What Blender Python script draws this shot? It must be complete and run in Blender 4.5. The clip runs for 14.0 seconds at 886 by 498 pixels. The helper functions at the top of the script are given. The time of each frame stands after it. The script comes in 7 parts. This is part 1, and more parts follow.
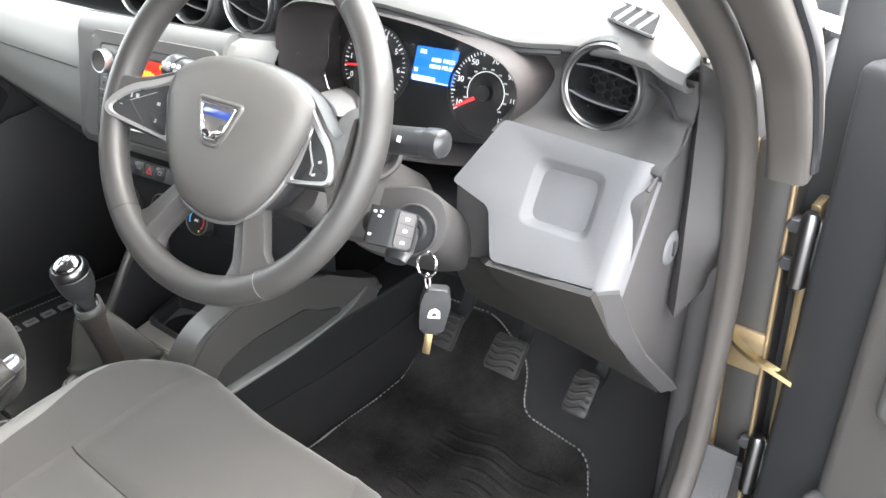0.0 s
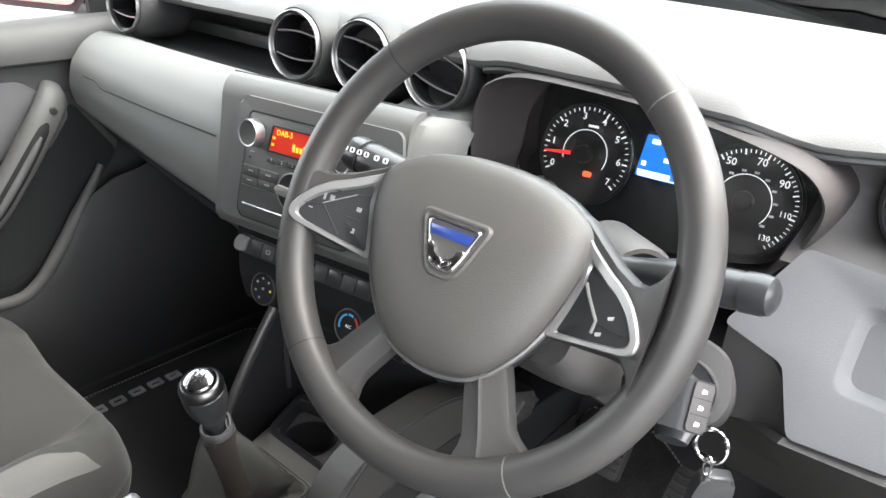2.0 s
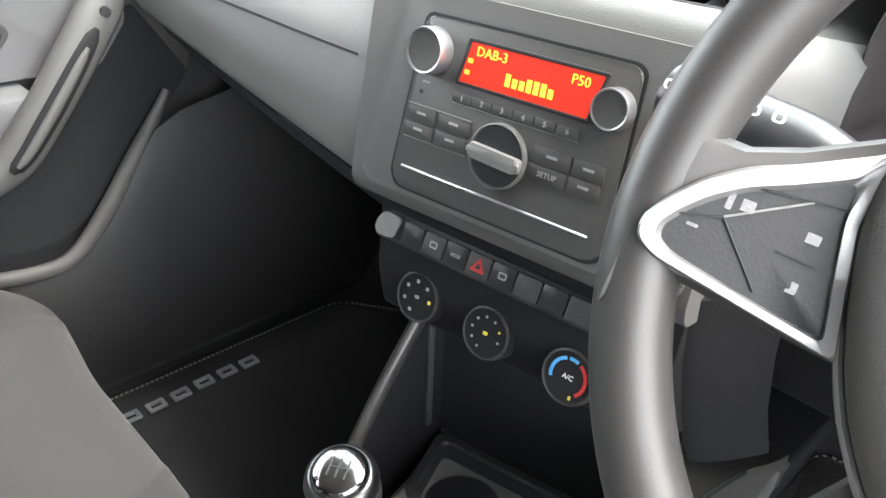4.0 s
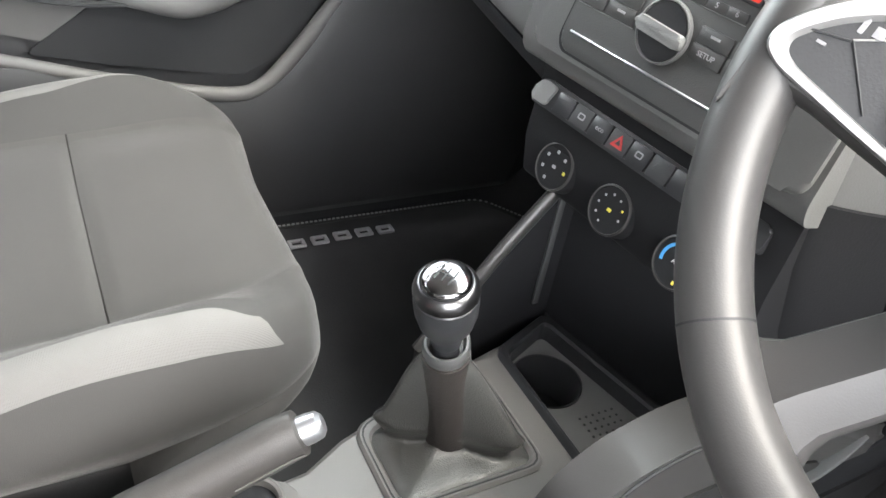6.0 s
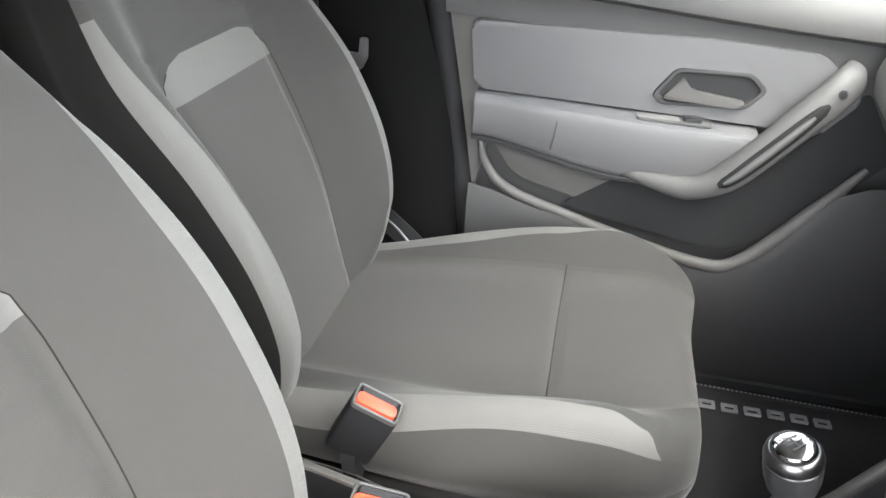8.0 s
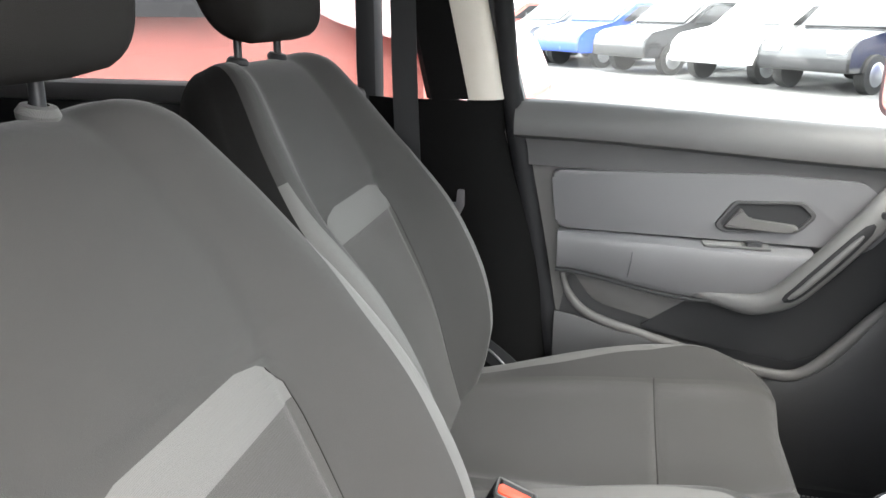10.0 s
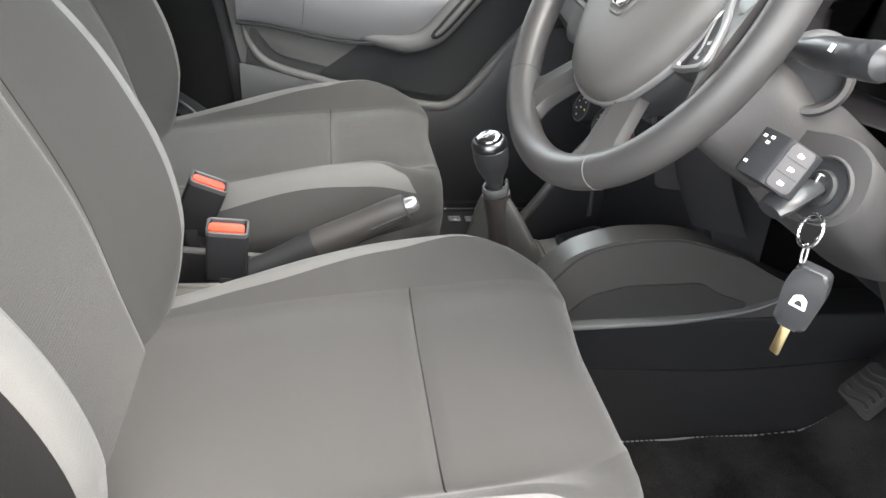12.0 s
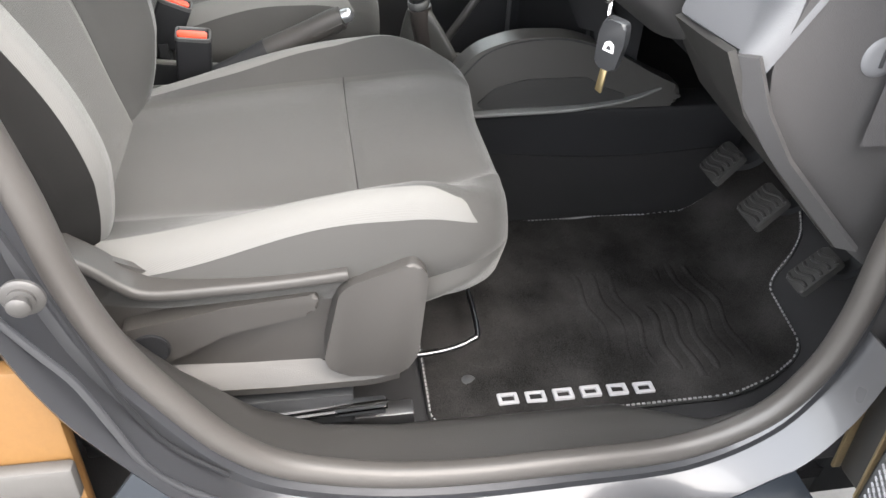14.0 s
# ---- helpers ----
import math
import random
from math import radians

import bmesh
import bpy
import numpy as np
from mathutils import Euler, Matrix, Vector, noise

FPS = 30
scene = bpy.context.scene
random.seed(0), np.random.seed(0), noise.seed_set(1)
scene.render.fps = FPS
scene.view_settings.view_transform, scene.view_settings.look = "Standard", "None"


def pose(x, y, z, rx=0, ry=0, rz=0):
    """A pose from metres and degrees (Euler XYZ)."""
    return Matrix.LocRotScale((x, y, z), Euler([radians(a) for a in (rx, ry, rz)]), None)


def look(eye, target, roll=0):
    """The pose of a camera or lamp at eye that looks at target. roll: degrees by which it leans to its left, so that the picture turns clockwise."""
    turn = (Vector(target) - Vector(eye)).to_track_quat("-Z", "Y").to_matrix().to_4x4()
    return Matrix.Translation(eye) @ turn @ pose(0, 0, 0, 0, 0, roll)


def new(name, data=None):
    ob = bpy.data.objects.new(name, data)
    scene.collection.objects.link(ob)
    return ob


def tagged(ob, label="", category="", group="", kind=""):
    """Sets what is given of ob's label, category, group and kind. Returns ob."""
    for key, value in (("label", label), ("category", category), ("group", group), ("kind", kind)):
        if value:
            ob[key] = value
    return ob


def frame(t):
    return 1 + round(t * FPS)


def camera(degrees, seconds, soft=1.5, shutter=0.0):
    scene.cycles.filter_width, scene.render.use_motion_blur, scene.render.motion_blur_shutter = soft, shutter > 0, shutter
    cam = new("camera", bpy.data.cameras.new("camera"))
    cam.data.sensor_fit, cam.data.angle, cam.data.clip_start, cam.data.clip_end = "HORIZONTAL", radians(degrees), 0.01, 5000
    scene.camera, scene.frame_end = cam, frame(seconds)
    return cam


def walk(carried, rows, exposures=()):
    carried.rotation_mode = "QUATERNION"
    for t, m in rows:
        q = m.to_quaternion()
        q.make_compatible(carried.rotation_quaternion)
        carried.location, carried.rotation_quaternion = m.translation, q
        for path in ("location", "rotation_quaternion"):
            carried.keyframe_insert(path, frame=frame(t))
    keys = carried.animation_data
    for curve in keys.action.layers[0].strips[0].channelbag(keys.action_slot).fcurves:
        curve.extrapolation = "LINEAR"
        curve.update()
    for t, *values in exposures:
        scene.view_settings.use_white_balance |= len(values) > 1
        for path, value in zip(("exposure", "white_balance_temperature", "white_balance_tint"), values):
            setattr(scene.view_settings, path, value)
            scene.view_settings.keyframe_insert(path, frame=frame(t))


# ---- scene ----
cam = camera(58.9, 14.0)
PATH = [
    (0, (0.936, -0.248, 1.392), (-0.169, 1.12, 0.439), -0.3),
    (0.5, (0.896, -0.243, 1.418), (-0.344, 1.034, 0.507), -1.9),
    (1, (0.823, -0.231, 1.411), (-0.442, 1.045, 0.531), -2.0),
    (1.5, (0.735, -0.209, 1.401), (-0.493, 1.101, 0.52), -0.6),
    (2, (0.645, -0.201, 1.382), (-0.568, 1.133, 0.516), 1.1),
    (2.5, (0.508, -0.15, 1.368), (-0.731, 1.133, 0.464), 0.9),
    (3, (0.37, -0.092, 1.341), (-0.9, 1.135, 0.403), 0.3),
    (3.2, (0.332, -0.071, 1.325), (-0.938, 1.149, 0.377), 0.2),
    (5.3, (0.259, -0.064, 1.195), (-0.924, 1.063, 0.042), 10.6),
    (5.5, (0.273, -0.067, 1.193), (-0.949, 1.005, 0.029), 10.9),
    (5.6, (0.287, -0.065, 1.198), (-0.968, 0.957, 0.023), 10.4),
    (6, (0.347, -0.101, 1.22), (-1.026, 0.78, 0.063), 10.2),
    (6.5, (0.441, -0.13, 1.255), (-1.12, 0.465, 0.154), 8.3),
    (7, (0.477, -0.113, 1.265), (-1.196, 0.125, 0.196), 7.1),
    (7.5, (0.5, -0.085, 1.268), (-1.212, -0.172, 0.238), 5.5),
    (8, (0.543, -0.072, 1.325), (-1.194, -0.378, 0.382), 4.0),
    (8.5, (0.585, -0.061, 1.326), (-1.223, -0.546, 0.621), 2.0),
    (8.7, (0.589, -0.101, 1.349), (-1.236, -0.57, 0.68), 2.5),
    (10.8, (0.862, -0.147, 1.349), (-1.029, -0.47, 0.784), -3.0),
    (11, (0.892, -0.138, 1.323), (-1.003, -0.34, 0.716), -2.2),
    (11.5, (0.937, -0.124, 1.265), (-0.902, -0.014, 0.486), 0.9),
    (11.8, (0.956, -0.1, 1.252), (-0.833, 0.154, 0.394), 1.1),
    (12, (0.972, -0.075, 1.247), (-0.768, 0.213, 0.305), 3.5),
    (12.5, (1.04, -0.052, 1.246), (-0.62, 0.301, 0.188), 4.6),
    (13, (1.111, -0.038, 1.242), (-0.478, 0.308, 0.077), 4.1),
    (13.5, (1.194, -0.038, 1.242), (-0.346, 0.271, 0.005), 3.6),
    (14, (1.268, -0.035, 1.256), (-0.308, 0.284, 0.067), 3.3),
]
walk(cam, [(t, look(eye, target, roll)) for t, eye, target, roll in PATH], [(0, 3.92), (0.5, 3.74), (1.5, 3.46), (3, 3.55), (3.2, 3.65), (5.5, 4.36), (6.5, 4.25), (7.5, 4.12), (8.0, 4.14), (8.5, 3.92), (11, 3.6), (12, 3.62), (13, 3.52), (14, 3.4)])

# ---------------------------------------------------------------- light
world = bpy.data.worlds.new("sky")
scene.world = world
world.use_nodes = True
wn = world.node_tree.nodes
sky = wn.new("ShaderNodeTexSky")
sky.sky_type = "NISHITA"
sky.sun_disc = False
sky.sun_elevation, sky.sun_rotation = radians(55), radians(65)
sky.dust_density, sky.ozone_density = 10.0, 1.0
soft_sky = wn.new("ShaderNodeMixRGB")
soft_sky.inputs[0].default_value = 0.80
soft_sky.inputs[2].default_value = (7.1, 7.2, 7.35, 1)
world.node_tree.links.new(sky.outputs[0], soft_sky.inputs[1])
world.node_tree.links.new(soft_sky.outputs[0], wn["Background"].inputs[0])
wn["Background"].inputs[1].default_value = 0.15
sun = new("sun", bpy.data.lights.new("sun", "SUN"))
sun.data.energy, sun.data.angle, sun.data.color = 0.5, radians(60), (1.0, 0.985, 0.96)
sun.matrix_world = look((3.8, 1.8, 6.8), (0, 0, 0.8))


# ---------------------------------------------------------------- materials
def material(name, color, rough=0.5, metal=0.0, vary=0.12, grain=400.0, bump=0.15, patch=6.0, spec=0.5, weave=0.0, coat=0.0, crisp=0.0, sheen=0.0):
    """Plain surface with colour variation at two scales and a fine relief."""
    m = bpy.data.materials.new(name)
    m.use_nodes = True
    n, l = m.node_tree.nodes, m.node_tree.links
    b = n["Principled BSDF"]
    b.inputs["Metallic"].default_value = metal
    b.inputs["Specular IOR Level"].default_value = spec
    b.inputs["Coat Weight"].default_value = coat
    b.inputs["Coat Roughness"].default_value = 0.08
    b.inputs["Sheen Weight"].default_value, b.inputs["Sheen Roughness"].default_value = sheen, 0.35
    co = n.new("ShaderNodeTexCoord")
    big, small = n.new("ShaderNodeTexNoise"), n.new("ShaderNodeTexNoise")
    big.inputs["Scale"].default_value, big.inputs["Detail"].default_value = patch, 4
    small.inputs["Scale"].default_value, small.inputs["Detail"].default_value = grain, 2
    l.new(co.outputs["Object"], big.inputs["Vector"])
    l.new(co.outputs["Object"], small.inputs["Vector"])
    add = n.new("ShaderNodeMath")
    add.operation = "MULTIPLY_ADD"
    add.inputs[1].default_value = 0.45
    l.new(small.outputs["Fac"], add.inputs[0])
    half = n.new("ShaderNodeMath")
    half.operation = "MULTIPLY"
    half.inputs[1].default_value = 0.55
    l.new(big.outputs["Fac"], half.inputs[0])
    l.new(half.outputs[0], add.inputs[2])
    ramp = n.new("ShaderNodeMix")
    ramp.data_type = "RGBA"
    lo = [c * (1 - vary) for c in color]
    hi = [min(1.0, c * (1 + vary)) for c in color]
    ramp.inputs["A"].default_value, ramp.inputs["B"].default_value = (*lo, 1), (*hi, 1)
    fac = add.outputs[0]
    if crisp:
        cr = n.new("ShaderNodeMapRange")
        cr.inputs["From Min"].default_value, cr.inputs["From Max"].default_value = 0.5 - crisp, 0.5 + crisp
        l.new(fac, cr.inputs["Value"])
        fac = cr.outputs["Result"]
    l.new(fac, ramp.inputs["Factor"])
    l.new(ramp.outputs["Result"], b.inputs["Base Color"])
    rr = n.new("ShaderNodeMapRange")
    rr.inputs["To Min"].default_value, rr.inputs["To Max"].default_value = max(0.02, rough - 0.07), min(1.0, rough + 0.07)
    l.new(big.outputs["Fac"], rr.inputs["Value"])
    l.new(rr.outputs["Result"], b.inputs["Roughness"])
    height = small.outputs["Fac"]
    if weave:
        wx, wy = n.new("ShaderNodeTexWave"), n.new("ShaderNodeTexWave")
        wx.bands_direction, wy.bands_direction = "X", "Y"
        for w in (wx, wy):
            w.inputs["Scale"].default_value = weave
            w.inputs["Distortion"].default_value = 0.6
            l.new(co.outputs["Object"], w.inputs["Vector"])
        mul = n.new("ShaderNodeMath")
        mul.operation = "ADD"
        l.new(wx.outputs["Fac"], mul.inputs[0])
        l.new(wy.outputs["Fac"], mul.inputs[1])
        height = mul.outputs[0]
    if bump:
        bp = n.new("ShaderNodeBump")
        bp.inputs["Strength"].default_value, bp.inputs["Distance"].default_value = bump, 0.001
        l.new(height, bp.inputs["Height"])
        l.new(bp.outputs["Normal"], b.inputs["Normal"])
    return m


def glowing(name, color, strength):
    m = material(name, color, 0.4, bump=0, vary=0.05)
    b = m.node_tree.nodes["Principled BSDF"]
    b.inputs["Emission Color"].default_value = (*color, 1)
    b.inputs["Emission Strength"].default_value = strength
    return m


def glass(name, color=(1, 1, 1), rough=0.0):
    m = bpy.data.materials.new(name)
    m.use_nodes = True
    n, l = m.node_tree.nodes, m.node_tree.links
    n.remove(n["Principled BSDF"])
    tr, gl, mx, fr = n.new("ShaderNodeBsdfTransparent"), n.new("ShaderNodeBsdfGlossy"), n.new("ShaderNodeMixShader"), n.new("ShaderNodeFresnel")
    tr.inputs["Color"].default_value = (*color, 1)
    gl.inputs["Roughness"].default_value = rough
    fr.inputs["IOR"].default_value = 1.45
    l.new(fr.outputs[0], mx.inputs[0])
    l.new(tr.outputs[0], mx.inputs[1])
    l.new(gl.outputs[0], mx.inputs[2])
    l.new(mx.outputs[0], n["Material Output"].inputs["Surface"])
    return m


DASH_DARK = material("dark grained dash plastic", (0.042, 0.043, 0.045), 0.5, grain=900, bump=0.35)
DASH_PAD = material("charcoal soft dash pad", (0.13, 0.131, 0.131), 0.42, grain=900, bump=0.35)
DASH_LIGHT = material("graphite dash panel", (0.180, 0.183, 0.181), 0.64, grain=900, bump=0.3)
KNEE = material("silver grey lower panel", (0.092, 0.0935, 0.100), 0.58, grain=900, bump=0.25)
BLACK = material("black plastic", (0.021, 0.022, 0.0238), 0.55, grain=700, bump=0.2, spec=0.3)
SATIN = material("satin black plastic", (0.026, 0.027, 0.0293), 0.3, grain=700, bump=0.08)
RUBBER = material("black rubber", (0.016, 0.016, 0.016), 0.6, grain=300, bump=0.2)
WHEEL = material("charcoal soft wheel rim", (0.036, 0.0352, 0.0348), 0.44, grain=1300, bump=0.08)
HUB = material("grained airbag cover", (0.076, 0.0738, 0.071), 0.46, grain=1300, bump=0.3)
CHROME = material("chrome", (0.78, 0.78, 0.80), 0.12, metal=1.0, vary=0.03, bump=0)
SATIN_METAL = material("satin silver", (0.50, 0.51, 0.53), 0.3, metal=0.9, vary=0.05, bump=0.03)
VENT_RING = material("satin grey vent ring", (0.22, 0.22, 0.225), 0.36, metal=0.9, vary=0.08, bump=0.03)
STEEL = material("dull steel", (0.32, 0.32, 0.33), 0.38, metal=1.0, vary=0.15, bump=0.1)
BRASS = material("brass key blade", (0.62, 0.50, 0.28), 0.3, metal=1.0, vary=0.1, bump=0.05)
SEAT = material("grey woven seat fabric", (0.0535, 0.0522, 0.0503), 0.95, grain=1500, bump=0.22, spec=0.15, sheen=0.22, weave=330)
SEAT_SIDE = material("dark grey seat side fabric", (0.045, 0.0444, 0.0432), 0.92, grain=1600, bump=0.4, spec=0.15, sheen=0.16)
SEAT_LIGHT = material("pale grey seat trim fabric", (0.118, 0.1165, 0.1135), 0.9, grain=1500, bump=0.25, spec=0.15, sheen=0.12, weave=300)
SEAT_PLASTIC = material("grey seat plastic", (0.062, 0.0595, 0.057), 0.5, grain=1000, bump=0.3)
SEAT_DARK = material("charcoal seat back fabric", (0.014, 0.0137, 0.0135), 0.95, grain=1600, bump=0.4, spec=0.05)
HEADREST = material("black headrest fabric", (0.016, 0.015, 0.014), 0.9, grain=1500, bump=0.4, spec=0.15)
CARPET = material("black carpet", (0.031, 0.031, 0.0325), 1.0, grain=900, bump=1.0, spec=0.05, vary=0.3)
MAT_PILE = material("worn black mat pile", (0.0215, 0.0205, 0.0202), 1.0, grain=700, bump=1.0, spec=0.05, vary=0.75, patch=9, crisp=0.14)
# same pile as MAT_PILE, paled in place of light in the dim passenger footwell
MAT_LIFTED = material("lightened dark mat pile", (0.052, 0.0525, 0.0545), 1.0, grain=700, bump=1.0, spec=0.05, vary=0.35, patch=9)
# darker copy of CARPET that holds the tunnel side's shade in its colour
TUNNEL = material("dark tunnel carpet", (0.017, 0.017, 0.0178), 1.0, grain=900, bump=1.0, spec=0.05, vary=0.3)
STITCH = material("grey edge stitching", (0.22, 0.22, 0.22), 0.8, grain=600, bump=0.4)
LETTER = material("silver grey embroidery", (0.30, 0.30, 0.312), 0.6, grain=800, bump=0.4)
DOOR_UP = material("grey upper door trim", (0.080, 0.081, 0.082), 0.55, grain=900, bump=0.3)
DOOR_SILVER = material("silver grey door insert", (0.118, 0.120, 0.126), 0.42, grain=900, bump=0.2)
DOOR_MID = material("mid grey door lower trim", (0.088, 0.087, 0.086), 0.55, grain=900, bump=0.3)
PILLAR = material("charcoal pillar trim", (0.027, 0.026, 0.025), 0.42, grain=900, bump=0.3)
BEIGE = material("pale beige pillar trim", (0.56, 0.53, 0.47), 0.6, grain=700, bump=0.2)
HEADLINER = material("pale headliner cloth", (0.34, 0.335, 0.315), 0.95, grain=900, bump=0.4, spec=0.1)
PAINT = material("slate blue metallic paint", (0.030, 0.036, 0.045), 0.36, metal=0.55, vary=0.08, grain=3000, bump=0.02, coat=0.35)
PAINT_IN = material("slate paint in the door shut", (0.036, 0.037, 0.041), 0.3, metal=0.4, vary=0.1, grain=2000, bump=0.03, coat=0.5)
POST_GREY = material("dull grey post paint", (0.085, 0.079, 0.074), 0.45, metal=0.2, vary=0.12, grain=2000, bump=0.05)
BRONZE = material("waxed bronze underseal", (0.20, 0.15, 0.085), 0.32, metal=0.4, vary=0.35, patch=30, bump=0.3)
GAITER = material("black leatherette", (0.048, 0.048, 0.0455), 0.31, grain=700, bump=0.5)
SLEEVE = material("dark brown leatherette", (0.028, 0.0245, 0.023), 0.36, grain=700, bump=0.4)
ORANGE_RED = material("orange red buckle button", (0.60, 0.065, 0.03), 0.4, vary=0.05, bump=0)
RED = material("red mark", (0.42, 0.03, 0.03), 0.4, vary=0.05, bump=0)
WHITE = material("white print", (0.75, 0.75, 0.75), 0.5, vary=0.03, bump=0)
YELLOW = material("yellow print", (0.75, 0.65, 0.10), 0.5, vary=0.03, bump=0)
CYAN = material("blue print", (0.08, 0.35, 0.70), 0.5, vary=0.03, bump=0)
BADGE_BLUE = material("blue enamel badge", (0.03, 0.06, 0.26), 0.15, vary=0.05, bump=0)
LCD_ORANGE = glowing("orange red radio display", (0.34, 0.016, 0.007), 0.11)
LCD_TEXT = glowing("amber display marks", (0.9, 0.33, 0.03), 0.19)
LCD_BLUE = glowing("blue trip display", (0.01, 0.11, 0.50), 0.22)
LCD_WHITE = glowing("white display marks", (0.65, 0.8, 1.0), 0.25)
NEEDLE = glowing("lit red needle", (0.8, 0.03, 0.03), 0.16)
WARN = glowing("lit amber warning light", (0.9, 0.10, 0.03), 0.2)
ASPHALT = material("pale worn concrete", (0.125, 0.124, 0.120), 0.75, vary=0.35, grain=60, patch=0.8, bump=0.6)
OCHRE = material("ochre waxed panel", (0.125, 0.062, 0.016), 0.6, vary=0.2, grain=120, patch=5, bump=0.3)
COLUMN = material("dark grey column plastic", (0.044, 0.0430, 0.0433), 0.5, grain=900, bump=0.3)
CONSOLE = material("dark grey console plastic", (0.042, 0.041, 0.040), 0.34, grain=900, bump=0.1)
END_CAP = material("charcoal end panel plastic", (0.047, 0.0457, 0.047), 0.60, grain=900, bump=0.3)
HOOD = material("dark dial hood plastic", (0.030, 0.0265, 0.0275), 0.68, grain=900, bump=0.3)
DIAL_WHITE = glowing("lit white dial figures", (0.8, 0.82, 0.84), 0.10)
VALANCE = material("dark grey valance plastic", (0.032, 0.030, 0.0285), 0.52, grain=1000, bump=0.3)
# blacker than BLACK: recesses and gaps get their shade from this colour
DEEP = material("deep black plastic and recess shade", (0.0130, 0.0134, 0.0150), 0.65, grain=700, bump=0.2, spec=0.2)
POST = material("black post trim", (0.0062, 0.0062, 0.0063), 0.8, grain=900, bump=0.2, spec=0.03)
DASH_MID = material("grey centre panel plastic", (0.110, 0.112, 0.111), 0.50, grain=900, bump=0.25)
RADIO = material("dark grey radio plastic", (0.054, 0.055, 0.055), 0.45, grain=900, bump=0.2)
CAP = material("dark chrome", (0.26, 0.26, 0.27), 0.14, metal=1.0, vary=0.03, bump=0)
TRIM = material("silver painted trim", (0.27, 0.27, 0.272), 0.36, metal=0.6, vary=0.04, bump=0.02)
TRAY = material("grained dark tray plastic", (0.150, 0.150, 0.148), 0.42, grain=900, bump=0.2)
SEAL_GREY = material("soft grey door seal", (0.046, 0.0425, 0.040), 0.42, grain=900, bump=0.15)
STRIKER = material("grey zinc striker", (0.075, 0.072, 0.070), 0.46, metal=0.7, vary=0.12, bump=0.08)
# near-white base that imitates a window reflection by the dials
GLARE = material("pale glossy glare", (0.62, 0.62, 0.60), 0.2, vary=0.04, bump=0, coat=0.6)
PEDAL = material("worn black pedal rubber", (0.030, 0.0295, 0.029), 0.42, grain=300, bump=0.3, vary=0.35, patch=40)
RING = material("dull dark chrome", (0.15, 0.15, 0.155), 0.3, metal=1.0, vary=0.08, bump=0.02)
SHELL = material("grey console moulding plastic", (0.125, 0.122, 0.117), 0.42, grain=900, bump=0.15)
SCUTTLE = material("wet grey scuttle plastic", (0.11, 0.112, 0.113), 0.35, vary=0.6, grain=120, patch=60, bump=0.8, crisp=0.12)
GLASS = glass("clear window glass", (0.93, 0.96, 0.95))
TINT_GLASS = glass("tinted rear glass", (0.60, 0.60, 0.60))
DIAL_GLASS = glass("clear dial window", (0.96, 0.96, 0.96))


# ---------------------------------------------------------------- mesh helpers
YZ = Matrix(((0, 0, 1, 0), (1, 0, 0, 0), (0, 1, 0, 0), (0, 0, 0, 1)))  # local x, y, z to world y, z, x


def face(x, y, z, tilt=0.0, turn=0.0):
    """Frame on a surface that faces the driver: x to the right, y up, z out of it."""
    a = radians(tilt)
    m = Matrix(((1, 0, 0, 0), (0, math.sin(a), -math.cos(a), 0), (0, math.cos(a), math.sin(a), 0), (0, 0, 0, 1)))
    return Matrix.Translation((x, y, z)) @ pose(0, 0, 0, 0, 0, turn) @ m


def side(x, y, z, sign=1):
    """Frame on a surface that faces along x: local x runs along the car, y up, z out of it."""
    if sign > 0:
        m = Matrix(((0, 0, 1, 0), (1, 0, 0, 0), (0, 1, 0, 0), (0, 0, 0, 1)))
    else:
        m = Matrix(((0, 0, -1, 0), (-1, 0, 0, 0), (0, 1, 0, 0), (0, 0, 0, 1)))
    return Matrix.Translation((x, y, z)) @ m


def thing(name, label, category, group="", kind="", at=(0, 0, 0)):
    ob = new(name)
    ob.empty_display_size = 0.05
    ob.location = at
    return tagged(ob, label, category, group, kind)


def part(name, bm, mat, parent=None, label="", sharp=38.0):
    me = bpy.data.meshes.new(name)
    bmesh.ops.recalc_face_normals(bm, faces=bm.faces[:])
    bm.to_mesh(me)
    bm.free()
    me.materials.append(mat)
    me.polygons.foreach_set("use_smooth", [True] * len(me.polygons))
    me.set_sharp_from_angle(angle=radians(sharp))
    ob = new(name, me)
    if parent:
        ob.parent = parent
        base = parent
        off = Vector((0, 0, 0))
        while base:
            off += base.location
            base = base.parent
        me.transform(Matrix.Translation(-off))
    if label:
        ob["label"] = label
    return ob


def box(x0, x1, y0, y1, z0, z1, bevel=0.003, seg=2, m=None):
    bm = bmesh.new()
    bmesh.ops.create_cube(bm, size=1)
    bmesh.ops.transform(bm, matrix=Matrix.LocRotScale(((x0 + x1) / 2, (y0 + y1) / 2, (z0 + z1) / 2), None, (abs(x1 - x0), abs(y1 - y0), abs(z1 - z0))), verts=bm.verts)
    if bevel:
        bmesh.ops.bevel(bm, geom=bm.edges[:], offset=bevel, segments=seg, profile=0.5, affect="EDGES")
    if m:
        bmesh.ops.transform(bm, matrix=m, verts=bm.verts)
    return bm


